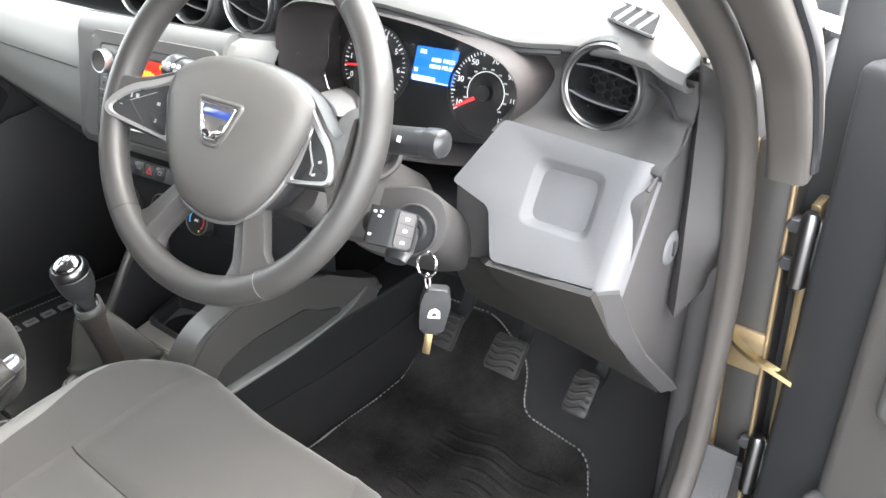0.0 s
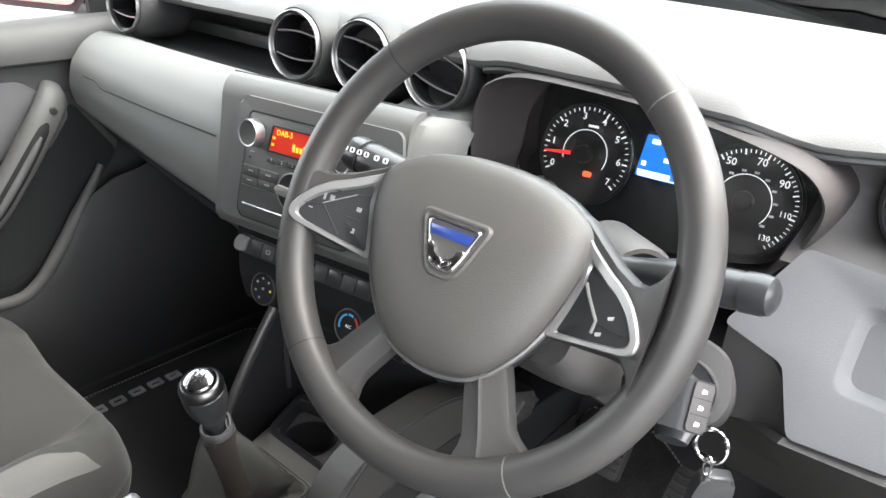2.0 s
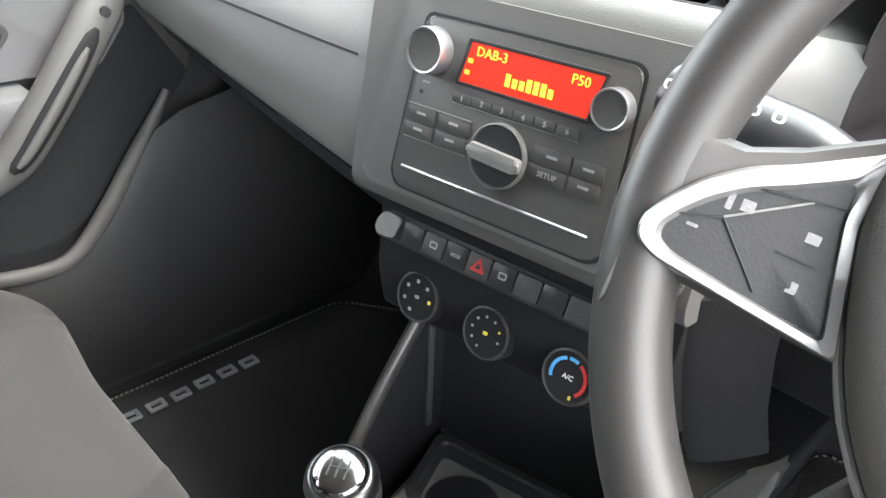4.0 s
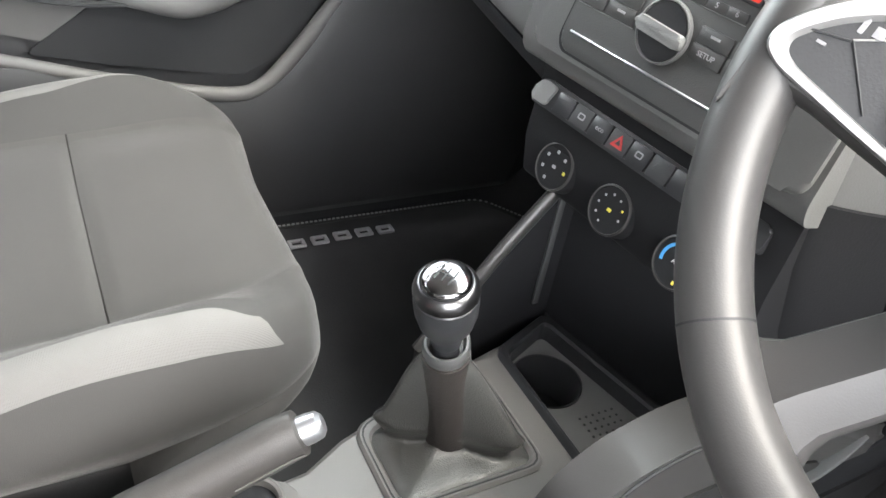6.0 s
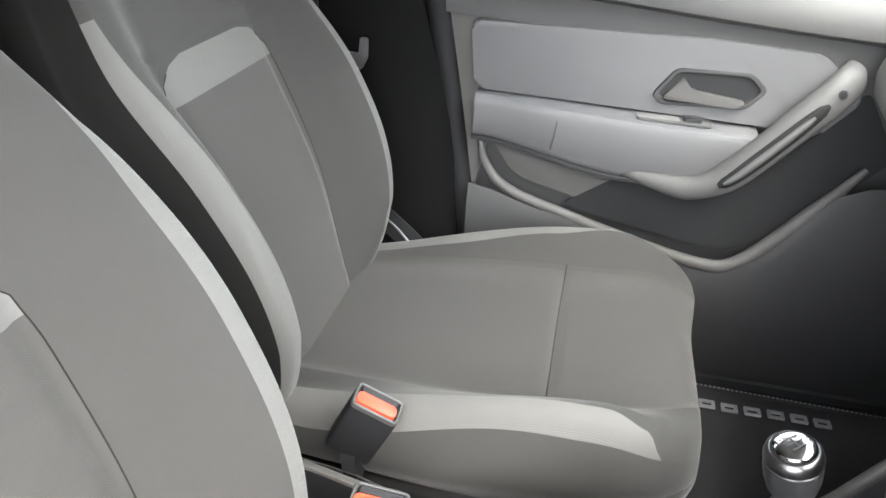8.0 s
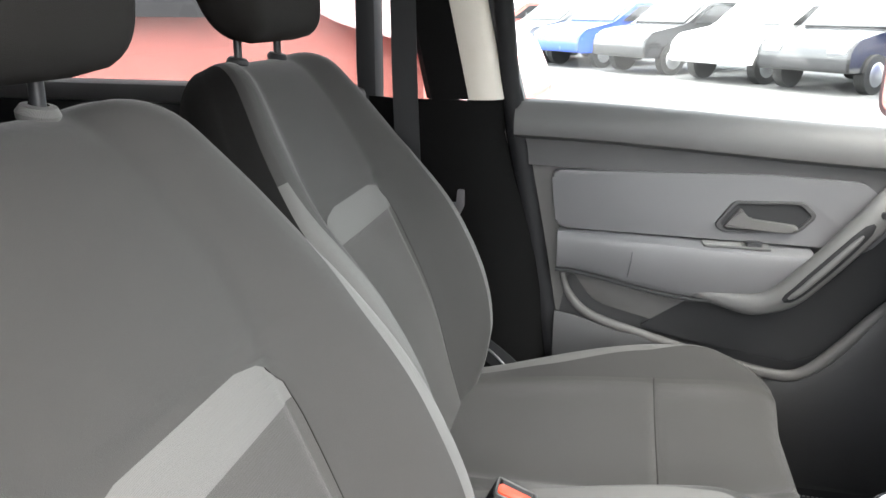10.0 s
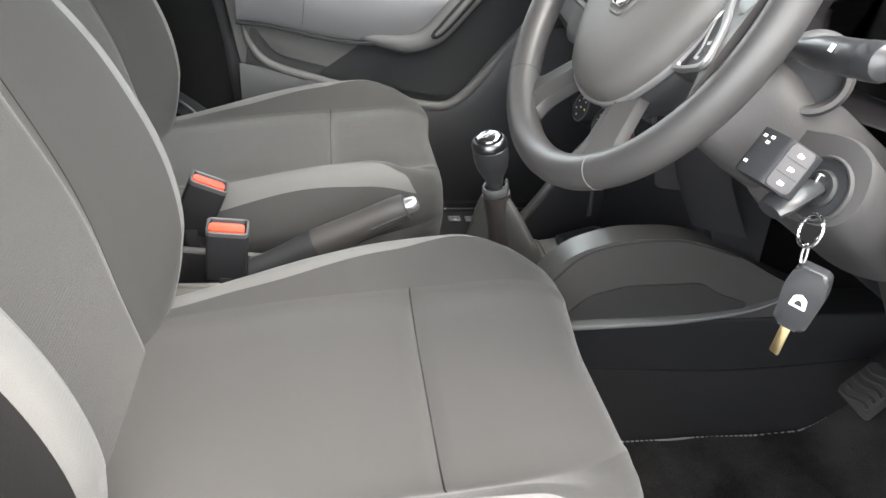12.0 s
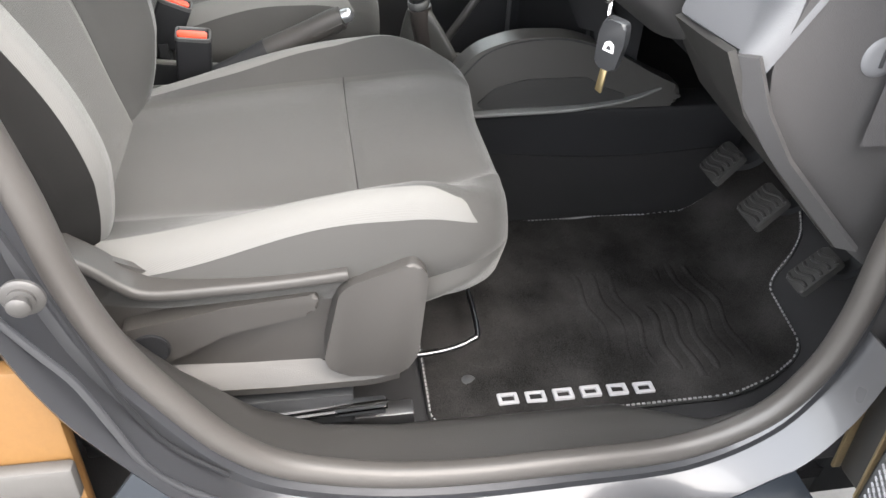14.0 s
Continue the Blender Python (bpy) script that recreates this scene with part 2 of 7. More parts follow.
def rounded(poly, r, n=4):
    """A polygon with its corners rounded; r is one radius or one for each corner."""
    out = []
    k = len(poly)
    for i in range(k):
        p, a, b = Vector(poly[i]), Vector(poly[i - 1]), Vector(poly[(i + 1) % k])
        ri = r[i] if isinstance(r, (list, tuple)) else r
        da, db = (a - p), (b - p)
        ri = min(ri, da.length * 0.45, db.length * 0.45)
        if ri < 1e-5:
            out.append(p)
            continue
        s, e = p + da.normalized() * ri, p + db.normalized() * ri
        for j in range(n + 1):
            u = j / n
            out.append(s * (1 - u) ** 2 + p * 2 * u * (1 - u) + e * u * u)
    return out


def prism(poly, depth, m=None, r=0.0, bevel=0.0, n=4, seg=2):
    """Polygon in x and y, drawn out along z from 0 to depth; the front rim is rounded by bevel."""
    pts = rounded(poly, r, n) if r else [Vector(p) for p in poly]
    bm = bmesh.new()
    lo = [bm.verts.new((p[0], p[1], 0)) for p in pts]
    hi = [bm.verts.new((p[0], p[1], depth)) for p in pts]
    bm.faces.new(lo[::-1])
    bm.faces.new(hi)
    for i in range(len(pts)):
        j = (i + 1) % len(pts)
        bm.faces.new((lo[i], lo[j], hi[j], hi[i]))
    if bevel:
        rim = [e for e in bm.edges if all(abs(v.co.z - depth) < 1e-7 for v in e.verts)]
        bmesh.ops.bevel(bm, geom=rim, offset=bevel, segments=seg, profile=0.5, affect="EDGES")
    if m:
        bmesh.ops.transform(bm, matrix=m, verts=bm.verts)
    return bm


def framed(outer, inner, depth, m=None, r=0.004, ri=None, bevel=0.0, n=4):
    """A flat ring between two polygons with the same number of corners."""
    a, b = rounded(outer, r, n), rounded(inner, ri if ri is not None else r, n)
    bm = bmesh.new()
    rings = [[bm.verts.new((p[0], p[1], z)) for p in pts] for pts, z in ((a, 0), (a, depth - bevel), ([p + (q - p) * min(0.5, bevel / max(1e-6, (q - p).length)) for p, q in zip(a, b)], depth), ([q + (p - q) * min(0.5, bevel / max(1e-6, (q - p).length)) for p, q in zip(a, b)], depth), (b, depth - bevel), (b, 0))]
    k = len(a)
    for i in range(6):
        s, t = rings[i], rings[(i + 1) % 6]
        for j in range(k):
            bm.faces.new((s[j], s[(j + 1) % k], t[(j + 1) % k], t[j]))
    bmesh.ops.remove_doubles(bm, verts=bm.verts, dist=1e-6)
    if m:
        bmesh.ops.transform(bm, matrix=m, verts=bm.verts)
    return bm


def lathe(profile, m=None, seg=32, close=True):
    """Turns pairs of radius and height round z."""
    bm = bmesh.new()
    rings = []
    for r, z in profile:
        if r < 1e-6:
            rings.append([bm.verts.new((0, 0, z))])
        else:
            rings.append([bm.verts.new((r * math.cos(2 * math.pi * i / seg), r * math.sin(2 * math.pi * i / seg), z)) for i in range(seg)])
    for s, t in zip(rings, rings[1:]):
        for i in range(seg):
            j = (i + 1) % seg
            quad = [s[i % len(s)], s[j % len(s)], t[j % len(t)], t[i % len(t)]]
            quad = list(dict.fromkeys(quad))
            if len(quad) > 2:
                bm.faces.new(quad)
    if close:
        for ring in (rings[0], rings[-1]):
            if len(ring) > 2:
                bm.faces.new(ring)
    if m:
        bmesh.ops.transform(bm, matrix=m, verts=bm.verts)
    return bm


def spline(pts, n=8, closed=False):
    """Smooth curve through points."""
    p = [Vector(q) for q in pts]
    out, k = [], len(p)
    for i in range(k if closed else k - 1):
        a, b, c, d = (p[(i - 1) % k], p[i], p[(i + 1) % k], p[(i + 2) % k]) if closed else (p[max(0, i - 1)], p[i], p[i + 1], p[min(k - 1, i + 2)])
        for j in range(n):
            u = j / n
            out.append(0.5 * (2 * b + (c - a) * u + (2 * a - 5 * b + 4 * c - d) * u * u + (3 * b - a - 3 * c + d) * u ** 3))
    if not closed:
        out.append(p[-1])
    return out


def sweep(path, section, closed=False, up=(0, 0, 1), scale=None, caps=True):
    """Carries a closed section (pairs: sideways, up) along a path."""
    bm = bmesh.new()
    k, rings = len(path), []
    up = Vector(up)
    for i, p in enumerate(path):
        a = path[(i - 1) % k] if closed or i else path[0]
        b = path[(i + 1) % k] if closed or i < k - 1 else path[-1]
        t = (Vector(b) - Vector(a)).normalized()
        s = t.cross(up).normalized()
        w = s.cross(t)
        f = scale(i / (k - 1)) if scale else 1.0
        rings.append([bm.verts.new(Vector(p) + s * x * f + w * y * f) for x, y in section])
    q = len(section)
    for i in range(k if closed else k - 1):
        s, t = rings[i], rings[(i + 1) % k]
        for j in range(q):
            bm.faces.new((s[j], s[(j + 1) % q], t[(j + 1) % q], t[j]))
    if not closed and caps:
        bm.faces.new(rings[0])
        bm.faces.new(rings[-1])
    return bm


def round_section(rx, ry=None, n=12):
    ry = ry or rx
    return [(rx * math.cos(2 * math.pi * i / n), ry * math.sin(2 * math.pi * i / n)) for i in range(n)]


def loft(rings, caps=True):
    bm = bmesh.new()
    vs = [[bm.verts.new(p) for p in ring] for ring in rings]
    q = len(vs[0])
    for s, t in zip(vs, vs[1:]):
        for j in range(q):
            bm.faces.new((s[j], s[(j + 1) % q], t[(j + 1) % q], t[j]))
    if caps:
        bm.faces.new(vs[0])
        bm.faces.new(vs[-1])
    return bm


def merge(*bms):
    out = bmesh.new()
    for b in bms:
        me = bpy.data.meshes.new("joined")
        b.to_mesh(me)
        b.free()
        out.from_mesh(me)
        bpy.data.meshes.remove(me)
    return out


def text(body, size, m, depth=0.0003, align="CENTER"):
    """Letters of the built-in font as a mesh."""
    c = bpy.data.curves.new("letters", "FONT")
    c.body, c.size, c.extrude, c.align_x, c.align_y = body, size, depth, align, "CENTER"
    c.resolution_u = 2
    ob = bpy.data.objects.new("letters", c)
    scene.collection.objects.link(ob)
    bpy.context.view_layer.update()
    me = bpy.data.meshes.new_from_object(ob)
    bpy.data.objects.remove(ob)
    bm = bmesh.new()
    bm.from_mesh(me)
    bpy.data.meshes.remove(me)
    bmesh.ops.transform(bm, matrix=m, verts=bm.verts)
    return bm


def rect(w, h, cx=0.0, cy=0.0):
    return [(cx - w / 2, cy - h / 2), (cx + w / 2, cy - h / 2), (cx + w / 2, cy + h / 2), (cx - w / 2, cy + h / 2)]


def ease(a, b, v):
    u = min(1.0, max(0.0, (v - a) / (b - a)))
    return u * u * (3 - 2 * u)


def curve_at(pairs, v):
    """Smooth value between pairs of (position, value)."""
    if v <= pairs[0][0]:
        return pairs[0][1]
    for (a, p), (b, q) in zip(pairs, pairs[1:]):
        if v <= b:
            return p + (q - p) * ease(a, b, v)
    return pairs[-1][1]



# ---------------------------------------------------------------- setting: ground, shell of the car
part("ground", box(-150, 150, -150, 150, -0.2, 0.0, 0), ASPHALT)
tagged(bpy.data.objects["ground"], "pale worn concrete of a car yard", "ground", kind="structure")


def quad_strip(rows):
    """A sheet through rows of points."""
    bm = bmesh.new()
    vs = [[bm.verts.new(p) for p in row] for row in rows]
    for a, b in zip(vs, vs[1:]):
        for i in range(len(a) - 1):
            bm.faces.new((a[i], a[i + 1], b[i + 1], b[i]))
    return bm


def thick(bm, d):
    """Gives a sheet a thickness of d against its normals."""
    bmesh.ops.recalc_face_normals(bm, faces=bm.faces[:])
    bmesh.ops.solidify(bm, geom=bm.faces[:], thickness=d)
    return bm


def floor_height(x, y):
    toe = 0.36 * ease(0.66, 1.0, y)
    wave = 0.0015 * math.sin(23 * x + 9 * y) + 0.001 * math.sin(41 * y)
    edge = 0.034 * ease(-0.50, -0.66, x) if x < -0.5 else 0.0
    return 0.408 + toe + edge + wave


rows = [[(x, y, floor_height(x, y)) for y in np.linspace(-1.5, 1.0, 60)] for x in np.linspace(-0.775, 0.690, 42)]
floor = tagged(part("car_floor", thick(quad_strip(rows), 0.02), CARPET), "black carpeted floor of the car", "floor", kind="structure")

# bulkhead, roof, rear closing panels
shell = [
    ("bulkhead", box(-0.72, 0.66, 1.0, 1.03, 0.35, 1.22, 0.004), BLACK, "black bulkhead behind the pedals", "wall"),
    ("roof_lining", box(-0.66, 0.62, -1.6, 0.30, 1.63, 1.66, 0.01), HEADLINER, "pale cloth roof lining", "ceiling"),
    ("rear_panel", box(-0.70, 0.68, -1.56, -1.5, 0.40, 1.05, 0.02), BLACK, "dark panel behind the rear seats", "wall"),
    ("rear_side_panel", box(-0.74, -0.68, -1.5, -0.62, 0.36, 1.185, 0.012), BLACK, "dark lower rear door trim", "wall"),
    ("rear_side_panel_right", box(0.66, 0.74, -1.5, -0.60, 0.36, 1.17, 0.02), PAINT_IN, "slate rear door on the driver's side", "wall"),
    ("sill_left", box(-0.80, -0.72, -0.6, 0.9, 0.30, 0.46, 0.01), BLACK, "dark sill under the passenger door", "sill"),
    ("kick_panel_left", box(-0.78, -0.735, 0.55, 1.03, 0.35, 1.2, 0.006), DASH_DARK, "black side wall of the passenger footwell", "wall"),
    ("kick_panel_right", box(0.66, 0.69, 0.62, 1.03, 0.35, 1.12, 0.006), BLACK, "black side wall of the driver's footwell", "wall"),
    ("rear_glass_panel", box(-0.70, 0.68, -1.56, -1.53, 1.05, 1.64, 0.01), SATIN, "dark tinted rear screen", "wall"),
    ("rear_window_right", box(0.655, 0.665, -1.5, -0.62, 1.17, 1.63, 0.002), SATIN, "dark tinted rear side window", "wall"),
    ("outer_roof", box(-0.70, 0.66, -1.62, 0.32, 1.67, 1.70, 0.012), PAINT, "slate painted car roof", "roof"),
]
for nm, bm, mt, lb, ct in shell:
    tagged(part(nm, bm, mt), lb, ct, kind="structure")

# windscreen, passenger windows
screen_foot = lambda x: 1.012 - 0.62 * x * x
ws = thick(quad_strip([[(x, screen_foot(x) + 0.045, 1.188), (x, 0.55 * screen_foot(x) + 0.15, 1.43), (x, 0.30, 1.64)] for x in np.linspace(-0.66, 0.62, 9)]), 0.004)
ob = tagged(part("window_1", ws, GLASS), "sloping windscreen of clear glass", "windscreen", kind="structure")
ob.visible_shadow = False
ob = tagged(part("window_2", box(-0.735, -0.731, -0.33, 0.62, 1.15, 1.60, 0), GLASS), "clear passenger door window", "window", kind="structure")
ob.visible_shadow = False
ob = tagged(part("window_3", box(-0.735, -0.731, -1.45, -0.52, 1.17, 1.60, 0), TINT_GLASS), "tinted rear door window", "window", kind="structure")
ob.visible_shadow = False

# wiper scuttle outside the windscreen
scut = thing("scuttle_panel", "black ribbed scuttle panel under the windscreen", "scuttle", kind="structure")
part("panel", thick(quad_strip([[(x, screen_foot(x) + 0.055 + 0.014 * k, 1.178 - 0.002 * k + 0.003 * (k % 2)) for k in range(13)] for x in np.linspace(-0.76, 0.74, 25)]), 0.006), SCUTTLE, scut, "wet grey scuttle moulding")
part("frit_band", thick(quad_strip([[(x, screen_foot(x) + 0.006, 1.186), (x, screen_foot(x) + 0.054, 1.182)] for x in np.linspace(-0.72, 0.70, 25)]), 0.003), BLACK, scut, "black band at the foot of the glass")
wiper_ = [Vector((x, screen_foot(x) + 0.075 + 0.05 * (0.5 - x), 1.196)) for x in np.linspace(-0.15, 0.52, 12)]
part("wiper_blade", sweep(wiper_, rect(0.010, 0.012), up=(0, 0, 1)), RUBBER, scut, "black wiper blade")
bonnet = thing("bonnet", "wet slate metallic bonnet", "bonnet", kind="structure")
part("skin", thick(quad_strip([[(x, y, 1.13 - 0.10 * ease(1.3, 2.3, y) - 0.10 * (x / 0.8) ** 4) for y in np.linspace(1.24, 2.3, 14)] for x in np.linspace(-0.78, 0.78, 20)]), 0.01), PAINT, bonnet)


# ---------------------------------------------------------------- driver's door opening
sill = thing("door_sill", "dark grey plastic sill trim under the open door", "sill", kind="structure")
sill_rows = []
for y, zf_, zt_ in ((-0.40, 0.60, 0.80), (-0.28, 0.52, 0.70), (-0.20, 0.47, 0.60), (-0.12, 0.435, 0.525), (-0.04, 0.415, 0.485), (0.05, 0.41, 0.472), (0.20, 0.41, 0.470), (0.35, 0.41, 0.470), (0.45, 0.412, 0.485), (0.52, 0.43, 0.535), (0.565, 0.46, 0.62), (0.585, 0.50, 0.72), (0.59, 0.60, 0.86)):
    w_ = 1.0 - 0.85 * ease(0.36, 0.50, y)
    sill_rows.append([(0.690 + (x - 0.690) * w_, y, z) for x, z in ((0.588, zf_ - 0.012), (0.591, zf_ + (zt_ - zf_) * 0.55), (0.595, zt_ - 0.010), (0.603, zt_ - 0.003), (0.616, zt_), (0.640, zt_), (0.690, zt_ + 0.004))])
part("trim", thick(quad_strip(sill_rows), 0.006), PILLAR, sill)

SEAL = [(0.695, -0.345, 1.20), (0.695, -0.300, 1.05), (0.695, -0.268, 0.912), (0.695, -0.253, 0.813), (0.695, -0.228, 0.73), (0.695, -0.188, 0.655), (0.695, -0.142, 0.585), (0.695, -0.086, 0.537), (0.695, 0.008, 0.504), (0.695, 0.111, 0.489), (0.695, 0.248, 0.487), (0.696, 0.393, 0.492), (0.700, 0.488, 0.540), (0.704, 0.532, 0.615), (0.708, 0.546, 0.70), (0.710, 0.545, 0.80), (0.711, 0.545, 0.92), (0.711, 0.525, 1.03), (0.711, 0.490, 1.13), (0.711, 0.430, 1.208), (0.710, 0.360, 1.264), (0.707, 0.280, 1.317), (0.697, 0.15, 1.385), (0.665, -0.05, 1.50), (0.635, -0.20, 1.57), (0.640, -0.36, 1.57), (0.665, -0.41, 1.48), (0.69, -0.38, 1.34)]
seal_path = spline(SEAL, 6, closed=True)
seal = tagged(part("door_seal", sweep(seal_path, rounded([(-0.014, -0.013), (0.014, -0.013), (0.016, 0.004), (0.006, 0.014), (-0.008, 0.014), (-0.016, 0.004)], 0.006, 3), closed=True, up=(1, 0, 0)), SEAL_GREY), "dark grey rubber door seal round the opening", "door seal", kind="structure")


def shut_ring(off0, x0, off1, x1, n=6, part_=(0, 15)):
    """A band of body panel round the lower door opening, between two offsets of the seal's line."""
    path = [Vector(p) for p in spline(SEAL[part_[0]:part_[1]], n)]
    rows = [[], [], []]
    c = Vector((0, 0.15, 1.0))
    for p in path:
        d = Vector((0, p.y - c.y, p.z - c.z)).normalized()
        for row, f in zip(rows, (0.0, 0.5, 1.0)):
            off = off0 + (off1 - off0) * f
            q = p + d * off
            row.append((x0 + (x1 - x0) * f + 0.006 * math.sin(f * math.pi), q.y, q.z))
    return quad_strip(rows)


body_side = thing("body_side", "slate blue metallic sill and door shut of the car body", "car body", kind="structure")
part("inner_shut", thick(shut_ring(0.004, 0.700, 0.026, 0.712, part_=(0, 17)), 0.004), PAINT_IN, body_side)
part("shut_step", thick(shut_ring(0.026, 0.712, 0.048, 0.752), 0.004), PAINT_IN, body_side)
part("shut_face", thick(shut_ring(0.048, 0.753, 0.100, 0.765, part_=(5, 13)), 0.004), PAINT, body_side)
part("outer_sill", thick(quad_strip([[(0.760, y, 0.425), (0.800, y, 0.400), (0.815, y, 0.34), (0.80, y, 0.25), (0.72, y, 0.20)] for y in np.linspace(-0.75, 0.95, 24)]), 0.004), PAINT, body_side)
part("b_post", box(0.67, 0.755, -0.62, -0.36, 0.66, 1.6, 0.02, 3), PAINT_IN, body_side)
part("wing", box(0.70, 0.80, 0.72, 1.7, 0.35, 1.08, 0.03, 3), PAINT, body_side)
a_line = [Vector((0.711, 0.512, 1.085))] + [Vector(p) for p in SEAL[18:25]]
part("a_pillar", sweep(spline([p + Vector((0.040, 0.026, 0.004)) for p in a_line], 6), rounded(rect(0.050, 0.042), 0.012, 4), up=(1, 0, 0)), POST_GREY, body_side, "grey painted front pillar")
part("pillar_fold", sweep(spline([p + Vector((0.062, 0.014, 0.010)) for p in a_line], 6), round_section(0.007, 0.005, 8), up=(1, 0, 0)), PAINT_IN, body_side)
part("a_post", box(0.650, 0.692, 0.575, 0.74, 0.42, 1.16, 0.018, 4), END_CAP, body_side)

part("flange_edge", sweep(spline([(0.742, y, z) for y, z in ((-0.315, 0.86), (-0.292, 0.812), (-0.272, 0.775), (-0.250, 0.735), (-0.231, 0.675), (-0.212, 0.618), (-0.180, 0.575), (-0.12, 0.53), (-0.03, 0.495))], 6), round_section(0.0045, 0.0030, 8), up=(1, 0, 0)), PAINT_IN, body_side)
part("shut_gap", sweep(spline([(0.7185, y, z) for y, z in ((-0.30, 0.98), (-0.282, 0.90), (-0.271, 0.858), (-0.255, 0.799), (-0.238, 0.732), (-0.220, 0.674), (-0.190, 0.613), (-0.14, 0.56))], 6), round_section(0.0026, 0.0030, 6), up=(1, 0, 0)), DEEP, body_side)

# striker bolt on the rear post
st = thing("door_striker", "steel door striker bolt with a round base", "striker")
m = side(0.757, -0.261, 0.850, 1) @ Matrix.Scale(0.9, 4)
part("base", lathe([(0, 0), (0.019, 0), (0.019, 0.003), (0.016, 0.005), (0, 0.005)], m, 28), STRIKER, st)
part("bolt", lathe([(0, 0.005), (0.012, 0.005), (0.012, 0.008), (0.008, 0.009), (0.008, 0.013), (0.010, 0.014), (0.010, 0.017), (0.007, 0.019), (0, 0.019)], m, 24), STRIKER, st)


# ---------------------------------------------------------------- dashboard
dash = thing("dashboard", "charcoal plastic dashboard with a graphite passenger panel", "dashboard")


def across(profile, x0, x1, r=0.012, n=4, bulge=None, steps=1):
    """A profile in y and z drawn out across the car."""
    pts = rounded(profile, r, n)
    rings = []
    for i in range(steps + 1):
        x = x0 + (x1 - x0) * i / steps
        dy, dz = bulge(x) if bulge else (0, 0)
        rings.append([(x, p[0] + dy, p[1] + dz) for p in pts])
    return loft(rings)


# upper pad from the passenger's door to the driver's door, drawn from its rear edge forward
far_edge = lambda x: 1.012 - 0.62 * x * x
PAD_Y = [(-0.66, 0.440), (0.10, 0.436), (0.16, 0.428), (0.28, 0.434), (0.38, 0.448), (0.45, 0.480), (0.52, 0.499), (0.56, 0.496), (0.60, 0.480), (0.652, 0.472)]
PAD_Z = [(-0.66, 1.205), (0.10, 1.209), (0.16, 1.218), (0.28, 1.216), (0.38, 1.205), (0.45, 1.186), (0.52, 1.188), (0.60, 1.190), (0.65, 1.175)]
rows = []
for x in np.linspace(-0.657, 0.652, 60):
    ye, ze = curve_at(PAD_Y, x), curve_at(PAD_Z, x)
    end_ = 0.03 * ease(0.60, 0.652, x)
    rows.append([(x, ye + 0.13, ze - 0.035), (x, ye + 0.012, ze - 0.017), (x, ye + 0.003, ze - 0.012), (x, ye, ze - 0.006), (x, ye + 0.006, ze + 0.004), (x, ye + 0.03, ze + 0.018 - end_ * 0.4), (x, ye + 0.09, ze + 0.034 - end_), (x, 0.60 + 0.12 * (far_edge(x) - 0.75) / 0.26, 1.246 - end_), (x, far_edge(x) - 0.07, 1.212 - end_ * 0.6), (x, far_edge(x), 1.190 - end_ * 0.3), (x, far_edge(x) + 0.01, 1.12)])
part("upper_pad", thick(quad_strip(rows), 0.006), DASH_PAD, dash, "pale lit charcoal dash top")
part("pad_lip", sweep([Vector((x, curve_at(PAD_Y, x) + 0.004, curve_at(PAD_Z, x) - 0.016)) for x in np.linspace(0.12, 0.50, 30)], round_section(0.005, 0.004, 8)), BLACK, dash, "dark lip under the dash top")
# shelf behind the passenger panel
part("shelf", across([(0.395, 1.122), (0.60, 1.132), (0.60, 1.05), (0.42, 1.05)], -0.652, -0.17, 0.006), BLACK, dash)
part("shelf_back", box(-0.65, -0.20, 0.535, 0.56, 1.13, 1.20, 0.004), BLACK, dash)
part("shelf_rib", box(-0.60, -0.23, 0.505, 0.52, 1.134, 1.155, 0.004), DASH_DARK, dash)
# passenger panel
FRONT = [(0.978, 0.308), (1.03, 0.302), (1.085, 0.312), (1.125, 0.335)]
pts_g = rounded([(0.362, 1.146), (0.390, 1.142), (0.43, 1.10), (0.45, 0.965), (0.38, 0.940), (0.330, 0.950), (0.308, 0.978), (0.302, 1.03), (0.312, 1.085), (0.335, 1.125)], 0.016, 5)
rings = []
for x in np.linspace(-0.652, -0.190, 18):
    f = (x + 0.19) / -0.51
    rings.append([(x, p[0] + 0.018 * f * f, 1.142 - (1.142 - p[1]) * (1 - 0.36 * f) - 0.006 * f) for p in pts_g])
glove = part("passenger_panel", loft(rings), DASH_LIGHT, dash, "graphite grey passenger panel")
gap_ = []
for x in np.linspace(-0.600, -0.212, 18):
    f = (x + 0.19) / -0.51
    zg = 1.076 + (0.008 if x < -0.55 else 0.0)
    pz = 1.142 - (1.142 - zg - 0.006 * f) / (1 - 0.36 * f)
    gap_.append(Vector((x, float(np.interp(pz, [v[0] for v in FRONT], [v[1] for v in FRONT])) + 0.018 * f * f + 0.0012, zg)))
part("glovebox_gap", sweep(gap_, rect(0.0032, 0.0026), up=(0, 0, 1)), DASH_DARK, glove)
part("under_panel", across([(0.41, 0.94), (0.60, 0.90), (0.92, 0.72), (0.95, 1.05), (0.60, 1.05), (0.46, 1.02)], -0.652, -0.19, 0.02), BLACK, dash)
part("lower_edge", across([(0.322, 0.957), (0.37, 0.927), (0.45, 0.955), (0.50, 0.93), (0.40, 0.905), (0.338, 0.925)], -0.645, -0.20, 0.01, bulge=lambda x: (0.018 * ((x + 0.19) / 0.46) ** 2, 0.060 * (x + 0.19) / -0.46), steps=8), BLACK, dash)

# centre stack: its face leans back and is turned a little with the dash
MR = face(-0.134, 0.316, 1.122, 12, 7)
